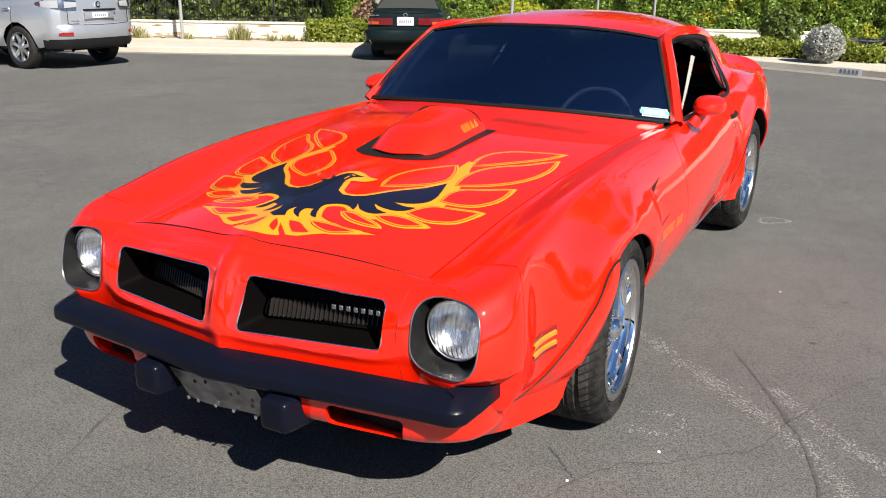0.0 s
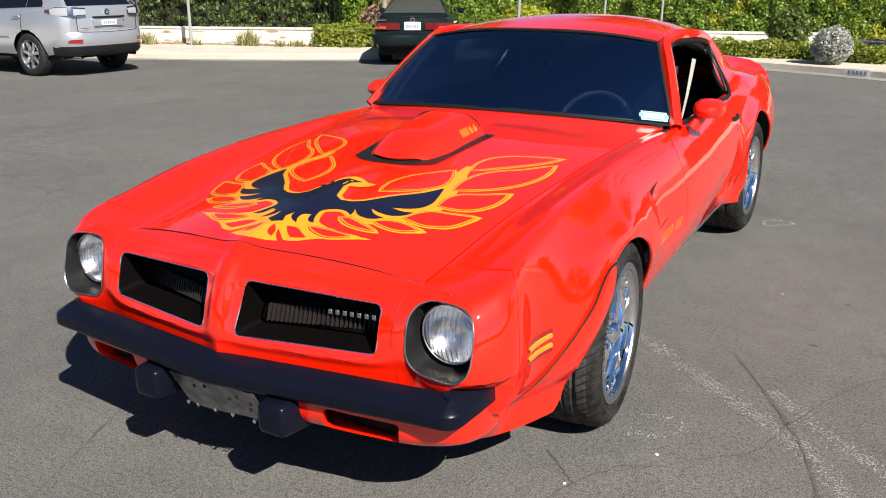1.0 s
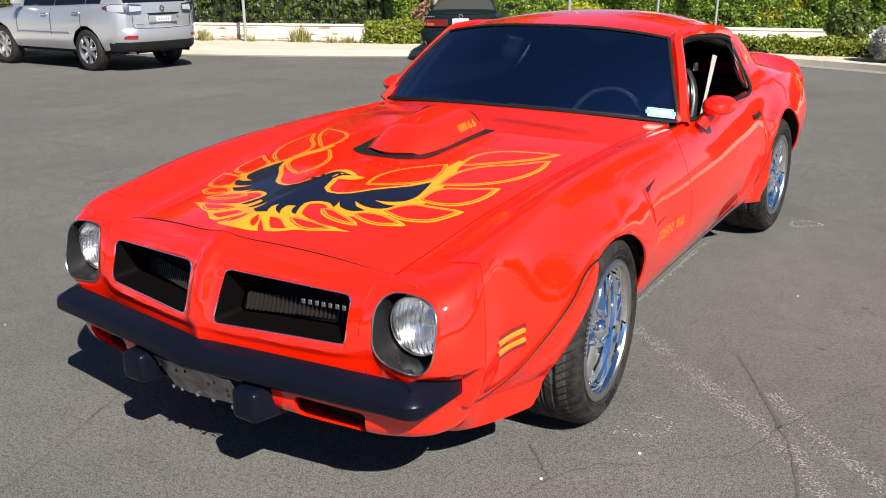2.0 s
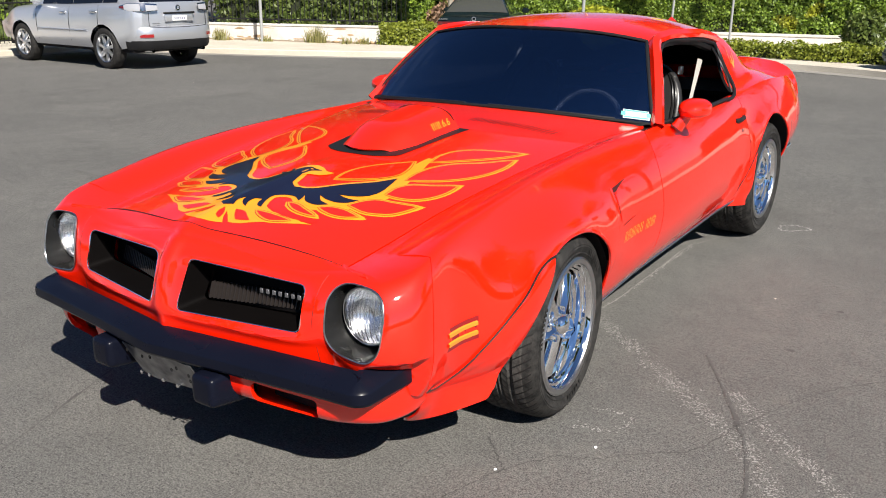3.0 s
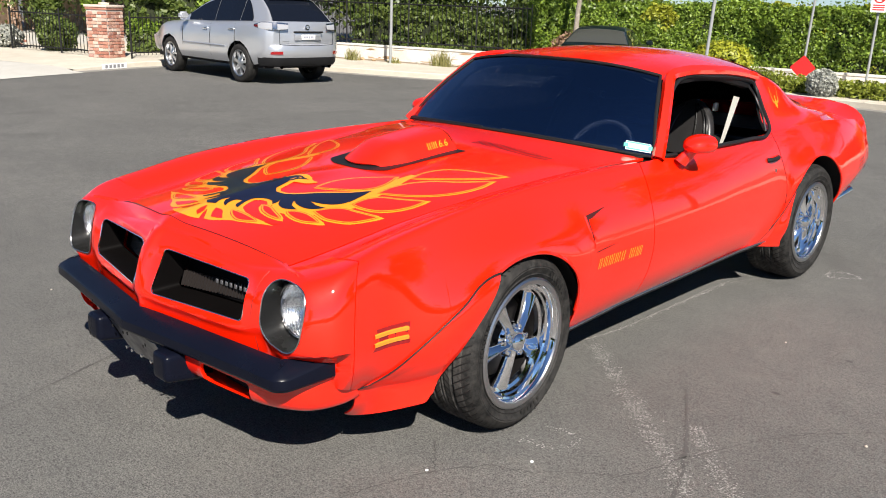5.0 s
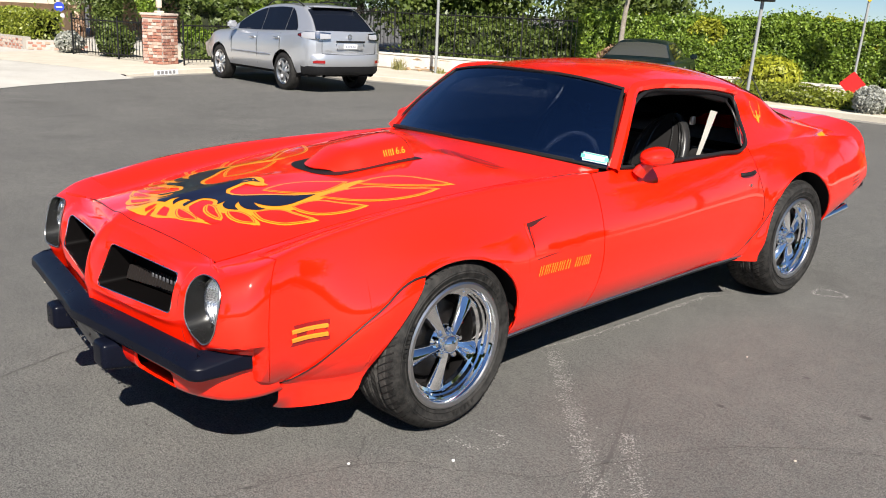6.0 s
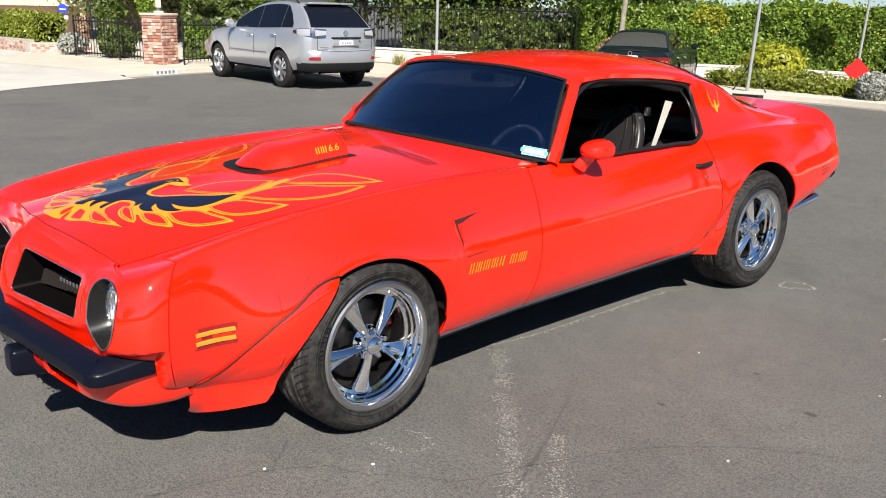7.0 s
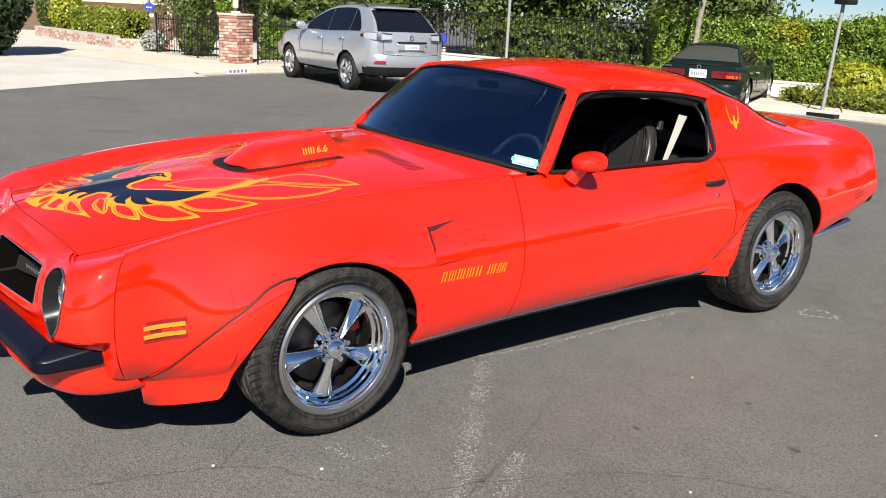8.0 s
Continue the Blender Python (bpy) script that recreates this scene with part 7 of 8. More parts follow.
# dark garden behind the railing
for k, (x, y, h, s) in enumerate(((-23.5, 13.0, 8.6, 2.9), (-20.0, 15.0, 6.6, 2.5), (-17.2, 16.8, 4.4, 2.0), (-12.6, 19.0, 2.4, 1.7), (-26.5, 11.0, 7.6, 2.8), (-21.0, 19.5, 9.2, 3.0))):
    tree((x, y, 0), h, s, 22000, 0.085, M_LEAF_DARK if k in (1, 5) else M_LEAF_MID, "dark leafy garden tree behind the railing", 60 + k, None, 0.16, (0, 0), 34, 0.18)
tree((-14.6, 18.8, 0), 13.0, 3.6, 60000, 0.085, M_LEAF_DARK, "tall dark drooping tree behind the railing", 120, None, 0.24, (0.3, 0.2), 44, 0.24)
# out of view: a hedge and trees added for the paint to reflect
hedge("unseen_hedge", [(14, 17), (22, 7), (24, -8), (16, -20), (0, -26), (-14, -22), (-22, -11)], 1.3, 1.5, 2.0, 12000, 0.20, M_LEAF_MID, "unseen green hedge behind the camera, added for reflections", 33, 0.0, M_LEAF_MID, 0.8, 1.2)
for k, (x, y) in enumerate(((9, -14), (14, 7), (-9, -14))):
    tree((x, y, -0.05), 5.4, 2.2, 5000, 0.16, M_LEAF_MID, "unseen leafy tree across the road, added for reflections", 90 + k, None, 0.18, (0, 0), 26, 0.35)
hedge("garden_shrubs", [(-16.4, 14.2), (-13.6, 14.9), (-11.2, 15.7)], 1.05, 1.1, 1.2, 12000, 0.06, M_LEAF_MID, "dark loose shrubs behind the railing", 31, 0.1, M_LEAF_MID, 0.35, 0.3)
hedge("garden_shrubs", [(-18.9, 8.5), (-18.3, 9.6), (-17.8, 12.0)], 1.5, 1.6, 1.2, 15000, 0.07, M_LEAF_MID, "dense green garden shrubs behind the railing", 32, 0.05, M_LEAF_HEDGE, 0.35, 0.3)

# ---- house beyond the driveway ----
house = thing("house", "beige stucco house with a cream upper band", "house")
hm = pose(-31.5, 7.5, 0.1, 0, 0, 62)
# fascia overhang given extra depth to put the wall below in shade
for nm, lo, hi, mat, lb in (("wall", (-8, 0, -0.3), (2.75, 0.3, 2.3), M_STUCCO, "beige stucco wall"), ("upper_storey", (-8.2, -1.3, 1.10), (2.85, -0.003, 2.6), M_STUCCO_LT, "cream stucco fascia, made deep to shade the wall"),
                            ("roof", (-8.6, -1.7, 2.603), (8.4, 6.0, 2.8), M_BRICK, "dark tiled roof edge"), ("side_wall", (2.76, 1.2, -0.3), (8.2, 1.5, 2.6), M_STUCCO, "beige stucco wall set back"),
                            ("corner_post", (2.60, -1.25, -0.3), (2.80, -1.05, 1.097), M_STUCCO, "slim stucco post")):
    o = box_part(nm, lo, hi, mat, house, lb, 0.01)
    o.matrix_local = hm
planter = thing("planter_wall", "low red brick planter wall", "planter")
for pa, pb_, rows_ in (((-28.4, 4.55, 0.05), (-22.55, 5.50, 0.05), 4), ((-22.50, 5.56, 0.05), (-21.9, 7.1, 0.05), 3)):
    pa, pb_ = np.array(pa), np.array(pb_)
    angp = math.degrees(math.atan2(pb_[1] - pa[1], pb_[0] - pa[0]))
    lenp = float(np.linalg.norm(pb_ - pa))
    o = box_part("mortar_core", (0, 0.01, -0.1), (lenp, 0.22, 0.03 + 0.075 * rows_), M_MORTAR, planter, "", 0)
    o.matrix_local = pose(*pa, 0, 0, angp)
    for c in range(rows_):
        for k in range(int(lenp / 0.215)):
            b_ = new("brick", brick_me)
            b_.parent = planter
            b_.matrix_local = pose(*pa, 0, 0, angp) @ pose(0.11 + k * 0.215 + (0.1 if c % 2 else 0), 0.045 + rb_.uniform(-0.006, 0.006), 0.03 + c * 0.075, 0, 0, rb_.uniform(-1, 1))
hedge("clipped_hedge", [(-26.5, 5.75), (-23.15, 6.35)], 0.78, 0.76, 0.9, 9000, 0.05, M_LEAF_BOX, "clipped green hedge in the brick planter", 71, 0.25)
shrub("clipped_bush", (-29.5, 5.3, 0.2), 0.42, 0.75, 4000, 0.06, M_LEAF_MID, "upright green bush at the house wall", 72)
shrub("yellow_bush", (-28.1, 5.55, 0.2), 0.55, 0.70, 4500, 0.05, M_LEAF_YELLOW, "yellowing upright bush in the brick planter", 73)
shrub("red_plant", (-24.2, 7.6, 0.1), 0.22, 0.42, 260, 0.07, M_LEAF_PINK, "sparse reddish plant at the house wall", 79, None, False)
shrub("silver_plant", (-20.7, 6.1, 0.06), 0.36, 0.28, 1500, 0.045, M_LEAF_GREY, "silver-leaved plant beside the railing", 74)
shrub("climber", (-20.85, 7.2, 0.05), 0.36, 1.25, 6500, 0.06, M_LEAF_MID, "tall green climber behind the railing", 75)
shrub("climber", (-17.9, 7.05, 1.0), 0.26, 0.5, 2600, 0.05, M_LEAF_HEDGE, "yellow-green climber over the pillar", 76)
shrub("garden_bush", (-19.25, 6.75, 0.05), 0.46, 0.40, 3500, 0.05, M_LEAF_MID, "green garden bush behind the railing", 78)
shrub("dark_bush", (-19.2, 1.75, 0.05), 1.0, 1.6, 12000, 0.07, M_LEAF_DARK, "large dark bush at the driveway edge", 77, 1.05)
ys = pole((-23.85, 6.95, 0.05), 1.15, 0.015, "thin post with a blue octagonal yard sign", (0, 0), "yard_sign")
sign_piece("octagon", [(0.145 * math.cos(a), 0.145 * math.sin(a)) for a in np.linspace(math.pi / 8, 2 * math.pi + math.pi / 8, 8, endpoint=False)], 0.03, M_SIGN_B, ys, (-23.85, 6.95, 1.19), (0.95, -0.3))
sign_piece("text_bar", [(-0.085, -0.03), (0.085, -0.03), (0.085, 0.005), (-0.085, 0.005)], 0.035, M_SIGN_W, ys, (-23.85, 6.95, 1.19), (0.95, -0.3))
sign_piece("name_plate", [(-0.125, -0.30), (0.125, -0.30), (0.125, -0.19), (-0.125, -0.19)], 0.03, M_SIGN_W, ys, (-23.85, 6.95, 1.19), (0.95, -0.3))
ys2 = pole((-16.74, 12.8, 0.05), 0.75, 0.012, "thin stake with a blue yard sign", (0, 0), "yard_sign")
sign_piece("octagon", [(0.17 * math.cos(a), 0.17 * math.sin(a)) for a in np.linspace(math.pi / 8, 2 * math.pi + math.pi / 8, 8, endpoint=False)], 0.03, M_SIGN_B, ys2, (-16.74, 12.8, 0.76), (0.85, -0.5))
sign_piece("name_plate", [(-0.14, -0.33), (0.14, -0.33), (0.14, -0.22), (-0.14, -0.22)], 0.03, M_SIGN_W, ys2, (-16.74, 12.8, 0.76), (0.85, -0.5))


# ---- parked cars in the background ----
def road_wheel(parent, x, y, R, sx, alloy, spokes, label):
    hub = new("wheel", None)
    hub.parent = parent
    hub["label"] = label
    hub.matrix_local = pose(sx * x, y, R, 0, 0, 0 if sx > 0 else 180)
    rim = R * 0.68
    part("tyre", lathe([(rim, -0.02), (rim + 0.01, 0.0), (R - 0.05, 0.008), (R - 0.015, -0.01), (R, -0.04), (R, -0.19), (R - 0.02, -0.215), (rim, -0.21)], 40), M_TYRE, hub)
    part("rim", lathe([(rim + 0.004, -0.012), (rim, 0.0), (rim - 0.014, -0.006), (rim - 0.025, -0.05), (rim - 0.03, -0.18)], 40), alloy, hub)
    for i in range(spokes):
        a = 2 * math.pi * i / spokes + 0.2
        P = []
        for q in np.linspace(0, 1, 6):
            r = 0.04 + (rim - 0.055) * q
            hw = 0.030 + 0.004 * q
            P.append([(-0.012 - 0.02 * math.sin(q * 2.2) - (0.03 if abs(s) > 0.9 else 0), r, hw * s) for s in (-1, -0.8, 0.8, 1)])
        P = np.array(P)
        R2 = np.array(((math.cos(a), -math.sin(a)), (math.sin(a), math.cos(a))))
        P[..., 1:] = P[..., 1:] @ R2.T
        part("spoke", grid_mesh(P, (1, 0, 0)), alloy, hub)
    part("hub_cap", lathe([(0.07, -0.05), (0.065, -0.012), (0.03, -0.004), (0.001, -0.003)], 20), alloy, hub)
    part("backing", lathe([(0.001, -0.10), (rim - 0.03, -0.10)], 24), M_DARK, hub)
    return hub


def parked_car(name, label, at, mat, spec):
    """A closed car from a handful of measures; its nose points along -y, the rear axle is at 0."""
    car = thing(name, label, "car", at=at)
    W, y0, y1, base, R = spec["half"], spec["nose"], spec["tail"], spec["base"], spec["tyre"]
    belt, top, roof = spline(*zip(*spec["belt"])), spline(*zip(*spec["top"])), spline(*zip(*spec["roof"]))
    sill = spec["sill"]
    arches = ((0.0, R + 0.055), (-base, R + 0.055))

    def half(y):
        r_ = spec.get("round", 0.0)
        turn_ = math.sqrt(max(0.0, 1 - (max(0.0, y - (y1 - r_)) / (r_ * 1.06)) ** 2)) if r_ else 1.0
        return W * (1 - 0.16 * sstep(y0 + 0.75, y0, y) - spec.get("tuck", 0.10) * sstep(y1 - spec.get("tuck_from", 0.55), y1, y)) - r_ * (1 - turn_)

    ys_ = list(np.linspace(y0, y1, 70))
    for yc, a in arches:
        ys_ = [y for y in ys_ if abs(y - yc) > a + 0.003] + [yc - a * math.cos(q) for q in np.linspace(0, math.pi, 26)] + [yc - a - 0.001, yc + a + 0.001]
    cols = []
    for y in sorted(ys_):
        w, zb, zt = float(half(y)), float(belt(y)), float(top(y))
        za = sill + 0.10 * sstep(y1 - 0.5, y1, y) + 0.06 * sstep(y0 + 0.5, y0, y)
        poly = smooth_path([(w * 0.93, y, za), (w * 0.985, y, za + 0.12), (w, y, za + 0.32), (w * 0.985, y, zb - 0.16), (w * 0.945, y, zb - 0.03), (w * 0.88, y, zb + 0.01)], 40)
        for yc, a in arches:
            if abs(y - yc) < a:
                zz = R * 0.95 + math.sqrt(a * a - (y - yc) ** 2)
                if zz > poly[0, 2]:
                    k = int(np.argmax(poly[:, 2] >= zz))
                    poly = poly[k:]
        poly = resample(poly, 22)
        inner = np.array([(poly[-1, 0] * c, y, poly[-1, 2] + (zt - poly[-1, 2]) * (1 - c ** 2.2)) for c in np.linspace(1, 0, 9)[1:]])
        cols.append(np.concatenate([poly, inner]))
    C = np.array(cols)
    solid(part("body", grid_mesh(both(C), (0, 0, 1)), mat, car), 0.01)
    for e, s in ((C[0], -1), (C[-1], 1)):
        F = np.array([np.linspace(p, (0, p[1] + s * (0.10 if s < 0 else 0.06) * (1 - (abs(p[0]) / W) ** 2), p[2]), 12) for p in e[:22]])
        for k in range(12):
            F[:, k, 1] += s * 0.06 * (1 - (k / 11 - 1) ** 2) * np.sin(np.linspace(0, math.pi, 22))
        part("front_end" if s < 0 else "rear_end", grid_mesh(np.array([np.concatenate([r, flip_x(r[::-1][1:])]) for r in F]), (0, s, 0)), mat, car)
    # cabin
    c0, c1 = spec["roof"][0][0], spec["roof"][-1][0]
    wr, wb = spec["roof_half"], W * 0.885

    def cabin(y, n=12):
        zr, zb = float(roof(y)), float(belt(y)) - 0.02
        k = np.clip((zr - zb) / (spec["height"] - zb), 0, 1)
        xe = (wb + (wr - wb) * k) * (1 - spec.get("taper", 0.0) * float(sstep(c1 - 0.95, c1, y)))
        wy = wb * (1 - spec.get("taper", 0.0) * 0.6 * float(sstep(c1 - 0.95, c1, y)))
        side = np.array([(wy + (xe - wy) * q, y, zb + (zr - 0.06 * k - zb) * q) for q in np.linspace(0, 1, n)])
        arc = np.array([(xe * math.cos(q), y, zr - 0.06 * k + 0.06 * k * math.sin(q)) for q in np.linspace(0, math.pi / 2, 10)])[1:]
        return np.concatenate([side, arc])

    K = np.array([cabin(y) for y in np.linspace(c0, c1, 70)])
    part("cabin", grid_mesh(both(K), (0, 0, 1)), mat, car)
    for (ya, yb), nm, *drop in spec["side_glass"]:
        for sx in (1, -1):
            P = []
            for y in np.linspace(ya, yb, 16):
                col = cabin(y)[:12]
                hi_ = 0.93 - (drop[0] * ((y - ya) / (yb - ya)) ** 1.6 if drop else 0.0)
                tq = np.linspace(0.06, hi_, 8) * 11
                P.append([np.array([np.interp(t_, range(12), col[:, k]) for k in range(3)]) + np.array((0.006, 0, 0.002)) for t_ in tq])
            P = np.array(P)
            part(nm, grid_mesh(flip_x(P) if sx < 0 else P, (sx, 0, 0)), M_GLASS_SUV, car, "smoked side glass")
    for (ya, yb), nm, s in spec["end_glass"]:
        P = []
        for y in np.linspace(ya, yb, 12):
            arc = cabin(y)[11:]
            P.append([(x * 0.955, y + s * 0.006, z + 0.008) for x, _, z in arc])
        part(nm, grid_mesh(both(np.array(P)), (0, s, 1)), spec.get("glass", M_GLASS_SUV), car, "dark tinted glass")
    box_part("underside", (-W * 0.85, y0 + 0.25, sill - 0.06), (W * 0.85, y1 - 0.2, sill + 0.12), M_DARK, car, "", 0.02)
    for yc, a in arches:
        for sx in (1, -1):
            road_wheel(car, W - 0.02, yc, R, sx, spec["alloy"], spec["spokes"], "grey alloy wheel")
            ring = np.array([[(sx * x, yc + a * math.cos(q), R * 0.95 + a * math.sin(q)) for q in np.linspace(0, math.pi, 20)] for x in (W * 0.93, W * 0.6)])
            part("wheel_well", grid_mesh(ring), M_DARK, car)
    for sx in (1, -1):
        m0 = spec["mirror"]
        mz = spec.get("mirror_size", 1.0)
        bm = box_bm((sx * (W + 0.08) - 0.10 * mz, m0 - 0.05, float(belt(m0)) + 0.02), (sx * (W + 0.08) + 0.10 * mz, m0 + 0.06, float(belt(m0)) + 0.02 + 0.15 * mz))
        bmesh.ops.bevel(bm, geom=bm.edges[:], offset=0.035 * mz, segments=3, affect="EDGES")
        part("door_mirror", bm, mat, car)
        for yh in spec["handles"]:
            w_ = float(half(yh)) * 0.985
            box_part("door_handle", (sx * w_ - 0.02, yh - 0.09, float(belt(yh)) - 0.155), (sx * w_ + 0.028, yh + 0.09, float(belt(yh)) - 0.12), spec["alloy"], car, "", 0.01)
        for ysm in spec["seams"]:
            ln = np.array([(float(half(ysm)) * f + 0.003, ysm, z) for f, z in ((0.975, sill + 0.10), (1.0, sill + 0.32), (0.985, float(belt(ysm)) - 0.16), (0.945, float(belt(ysm)) - 0.03))])
            part("door_seam", tube(flip_x(smooth_path(ln, 12)) if sx < 0 else smooth_path(ln, 12), 0.005, 4), M_TRIM, car)
    return car, half, belt, cabin


M_LAMP_BED = chrome_mat("lamp_bed", (0.42, 0.42, 0.44), 0.2)
M_TAIL = lens_mat("deep_red_lens", (0.14, 0.005, 0.007))
M_PLATEBAR = Mat("grey_plate_print", (0.22, 0.23, 0.30), 0.6).m
M_ALLOY = chrome_mat("painted_alloy", (0.60, 0.61, 0.63), 0.28)
SUV = dict(half=0.92, nose=-3.66, tail=0.90, base=2.715, tyre=0.365, sill=0.36, tuck=0.06, tuck_from=0.9, round=0.24, taper=0.14, height=1.66, roof_half=0.60,
           belt=((-3.66, 0.78), (-3.2, 0.96), (-2.4, 1.06), (-1.0, 1.10), (0.3, 1.145), (0.90, 1.16)),
           top=((-3.66, 0.80), (-3.2, 1.02), (-2.2, 1.12), (0.0, 1.14), (0.9, 1.15)),
           roof=((-2.45, 1.05), (-2.1, 1.20), (-1.6, 1.46), (-1.2, 1.60), (-0.6, 1.67), (0.0, 1.655), (0.30, 1.61), (0.54, 1.45), (0.84, 1.14)),
           side_glass=(((-2.0, -1.005), "front_door_window"), ((-0.99, -0.07), "rear_door_window"), ((-0.055, 0.33), "quarter_window", 0.72)),
           end_glass=(((-2.30, -1.45), "windscreen", -1), ((0.36, 0.82), "rear_window", 1)),
           alloy=M_ALLOY, spokes=7, mirror=-1.90, handles=(-1.20, -0.22), seams=(-2.12, -1.02, -0.10))
suv, s_half, s_belt, s_cab = parked_car("parked_suv", "silver-grey parked sport utility car seen from behind", pose(-11.84, 8.02, -0.08, 0, 0, -91.5), M_SILVER, SUV)
# rear lamps, reflectors, cladding, plate, rails
def tail_y(x):
    """The tail's outline in plan, from the flank round the corner to the middle."""
    return float(np.interp(abs(x), [0.0, 0.35, 0.55, 0.64, 0.72, 0.79, 0.84, 0.855], [1.012, 1.000, 0.975, 0.945, 0.890, 0.800, 0.690, 0.60]))


for sx in (1, -1):
    turn_in = [(0.862, 0.50), (0.853, 0.62), (0.835, 0.72), (0.79, 0.815), (0.72, 0.895), (0.64, 0.945), (0.54, 0.970), (0.43, 0.985)]
    lamp_s = new("rear_lamp", None)
    lamp_s.parent = suv
    lamp_s["label"] = "clear wrap-round rear lamp cluster"
    for nm, i0, i1, z0, z1, off, mat in (("lamp_shell", 0, 8, 1.005, 1.155, 0.008, M_LAMP_BED), ("clear_lens", 1, 5, 1.02, 1.145, 0.013, M_CLEARLENS), ("clear_lens", 5, 8, 1.02, 1.125, 0.013, M_CLEARLENS), ("red_lens", 0, 2, 1.04, 1.12, 0.015, M_TAIL)):
        P = []
        for q in np.linspace(0, 1, 5):
            row = []
            for k in range(i0, i1):
                x, y = turn_in[k]
                end = 1 - 0.75 * (1 - min(1.0, k / 2)) - 0.25 * max(0.0, (k - 5) / 2)
                zz = z0 + (z1 - z0) * (0.55 + (q - 0.55) * end)
                lean_ = 0.34 * max(0.0, zz - 1.06)
                row.append((sx * (x + off * 0.8 - lean_ * 0.3), y + off - lean_ * 0.5, zz))
            P.append(row)
        part(nm, grid_mesh(np.array(P), (sx, 1, 0)), mat, lamp_s)
    P = np.array([[(sx * (x + 0.022), 0.52 + (tail_y(x) - 0.52) * 1.065 + 0.014, z) for x in (0.745, 0.70, 0.64, 0.55)] for z in (0.575, 0.60, 0.63)])
    P[2, 0, 2] -= 0.02
    part("reflector", grid_mesh(P, (sx, 1, 0)), M_REDLENS, suv, "red bumper reflector")
    rail = smooth_path([(sx * 0.555, -1.15, 1.60), (sx * 0.56, -1.0, 1.665), (sx * 0.565, -0.4, 1.70), (sx * 0.56, 0.05, 1.685), (sx * 0.55, 0.22, 1.61)], 20)
    part("roof_rail", tube(rail, 0.014, 8), M_TRIM, suv, "black roof rail")
    ex_ = np.array([(sx * 0.55, 0.6, 0.34), (sx * 0.55, 0.93, 0.34)])
    part("exhaust_tip", tube(ex_, 0.035, 12, cap=False), M_CHROME, suv)
    # gap between bumper and gate, gate's side gap
    gap = np.array([(sx * x, tail_y(x) + 0.014, 0.735 + 0.02 * (x / 0.6) ** 2) for x in np.linspace(0.0, 0.60, 16)] + [(sx * 0.612, tail_y(0.612) + 0.010, z) for z in np.linspace(0.78, 1.0, 6)])
    part("gate_gap", tube(gap, 0.005, 5), M_TRIM, suv)
# bumper: a rounded silver shelf round the tail, dark cladding below it
outl = [(sgn * x, tail_y(x)) for sgn, xs_ in ((1, np.linspace(0.855, 0.0, 26)), (-1, np.linspace(0.0, 0.855, 26)[1:])) for x in xs_]
BMP = np.array([[(x * kx, 0.52 + (y - 0.52) * ky, z) for x, y in outl] for kx, ky, z in ((1.0, 0.96, 0.76), (1.012, 1.02, 0.745), (1.022, 1.055, 0.70), (1.024, 1.065, 0.63), (1.018, 1.05, 0.55), (1.005, 1.0, 0.50))])
solid(part("rear_bumper", grid_mesh(BMP, (0, 1, 0)), M_SILVER, suv, "rounded silver bumper"), 0.008)
clad = np.array([[(x * kx, 0.52 + (y - 0.52) * ky, z) for x, y in outl] for kx, ky, z in ((0.90, 0.74, 0.345), (0.97, 0.90, 0.36), (1.004, 1.0, 0.42), (1.012, 1.02, 0.515))])
part("bumper_cladding", grid_mesh(clad, (0, 1, 0)), M_TRIM, suv, "black lower bumper cladding")
box_part("plate_recess", (-0.30, 0.985, 0.83), (0.30, 1.013, 0.985), M_SILVER, suv, "", 0.02)
box_part("number_plate", (-0.155, 1.012, 0.845), (0.155, 1.020, 0.935), M_SIGN_W, suv, "white number plate", 0.003)
for k in range(6):
    box_part("plate_bar", (-0.11 + 0.04 * k, 1.0205, 0.87), (-0.085 + 0.04 * k, 1.0225, 0.91), M_PLATEBAR, suv, "", 0)
box_part("tailgate_garnish", (-0.33, 1.000, 0.965), (0.33, 1.030, 0.998), M_TRIM, suv, "dark handle recess strip", 0.008)
for k in range(5):
    box_part("name_bar", (0.42 + 0.03 * k, 0.985, 0.80), (0.44 + 0.03 * k, 1.000, 0.815), M_STEEL, suv, "", 0)
box_part("roof_spoiler", (-0.50, 0.22, 1.59), (0.50, 0.50, 1.625), M_SILVER, suv, "silver roof spoiler", 0.015)
part("rear_wiper", tube(np.array([(0.0, 0.80, 1.17), (0.12, 0.73, 1.24), (0.36, 0.72, 1.25)]), 0.008, 6), M_TRIM, suv)
part("badge", lathe([(0.05, -0.0), (0.045, 0.008), (0.03, 0.008), (0.028, 0.0)], 20, "y", (0, 0.985, 1.07)), M_CHROME, suv, "round chrome emblem")
for sx in (1, -1):
    tm = np.array([(sx * (float(s_half(y)) + 0.004), y, 0.66) for y in np.linspace(-2.1, -0.45, 12)])
    part("side_moulding", tube(tm, 0.016, 6), M_SILVER, suv)

M_GLASS_SED = Mat("grey_tinted_glass", (0.05, 0.052, 0.048), 0.03).m
M_TAIL_A = lens_mat("amber_red_lens", (0.48, 0.075, 0.012))
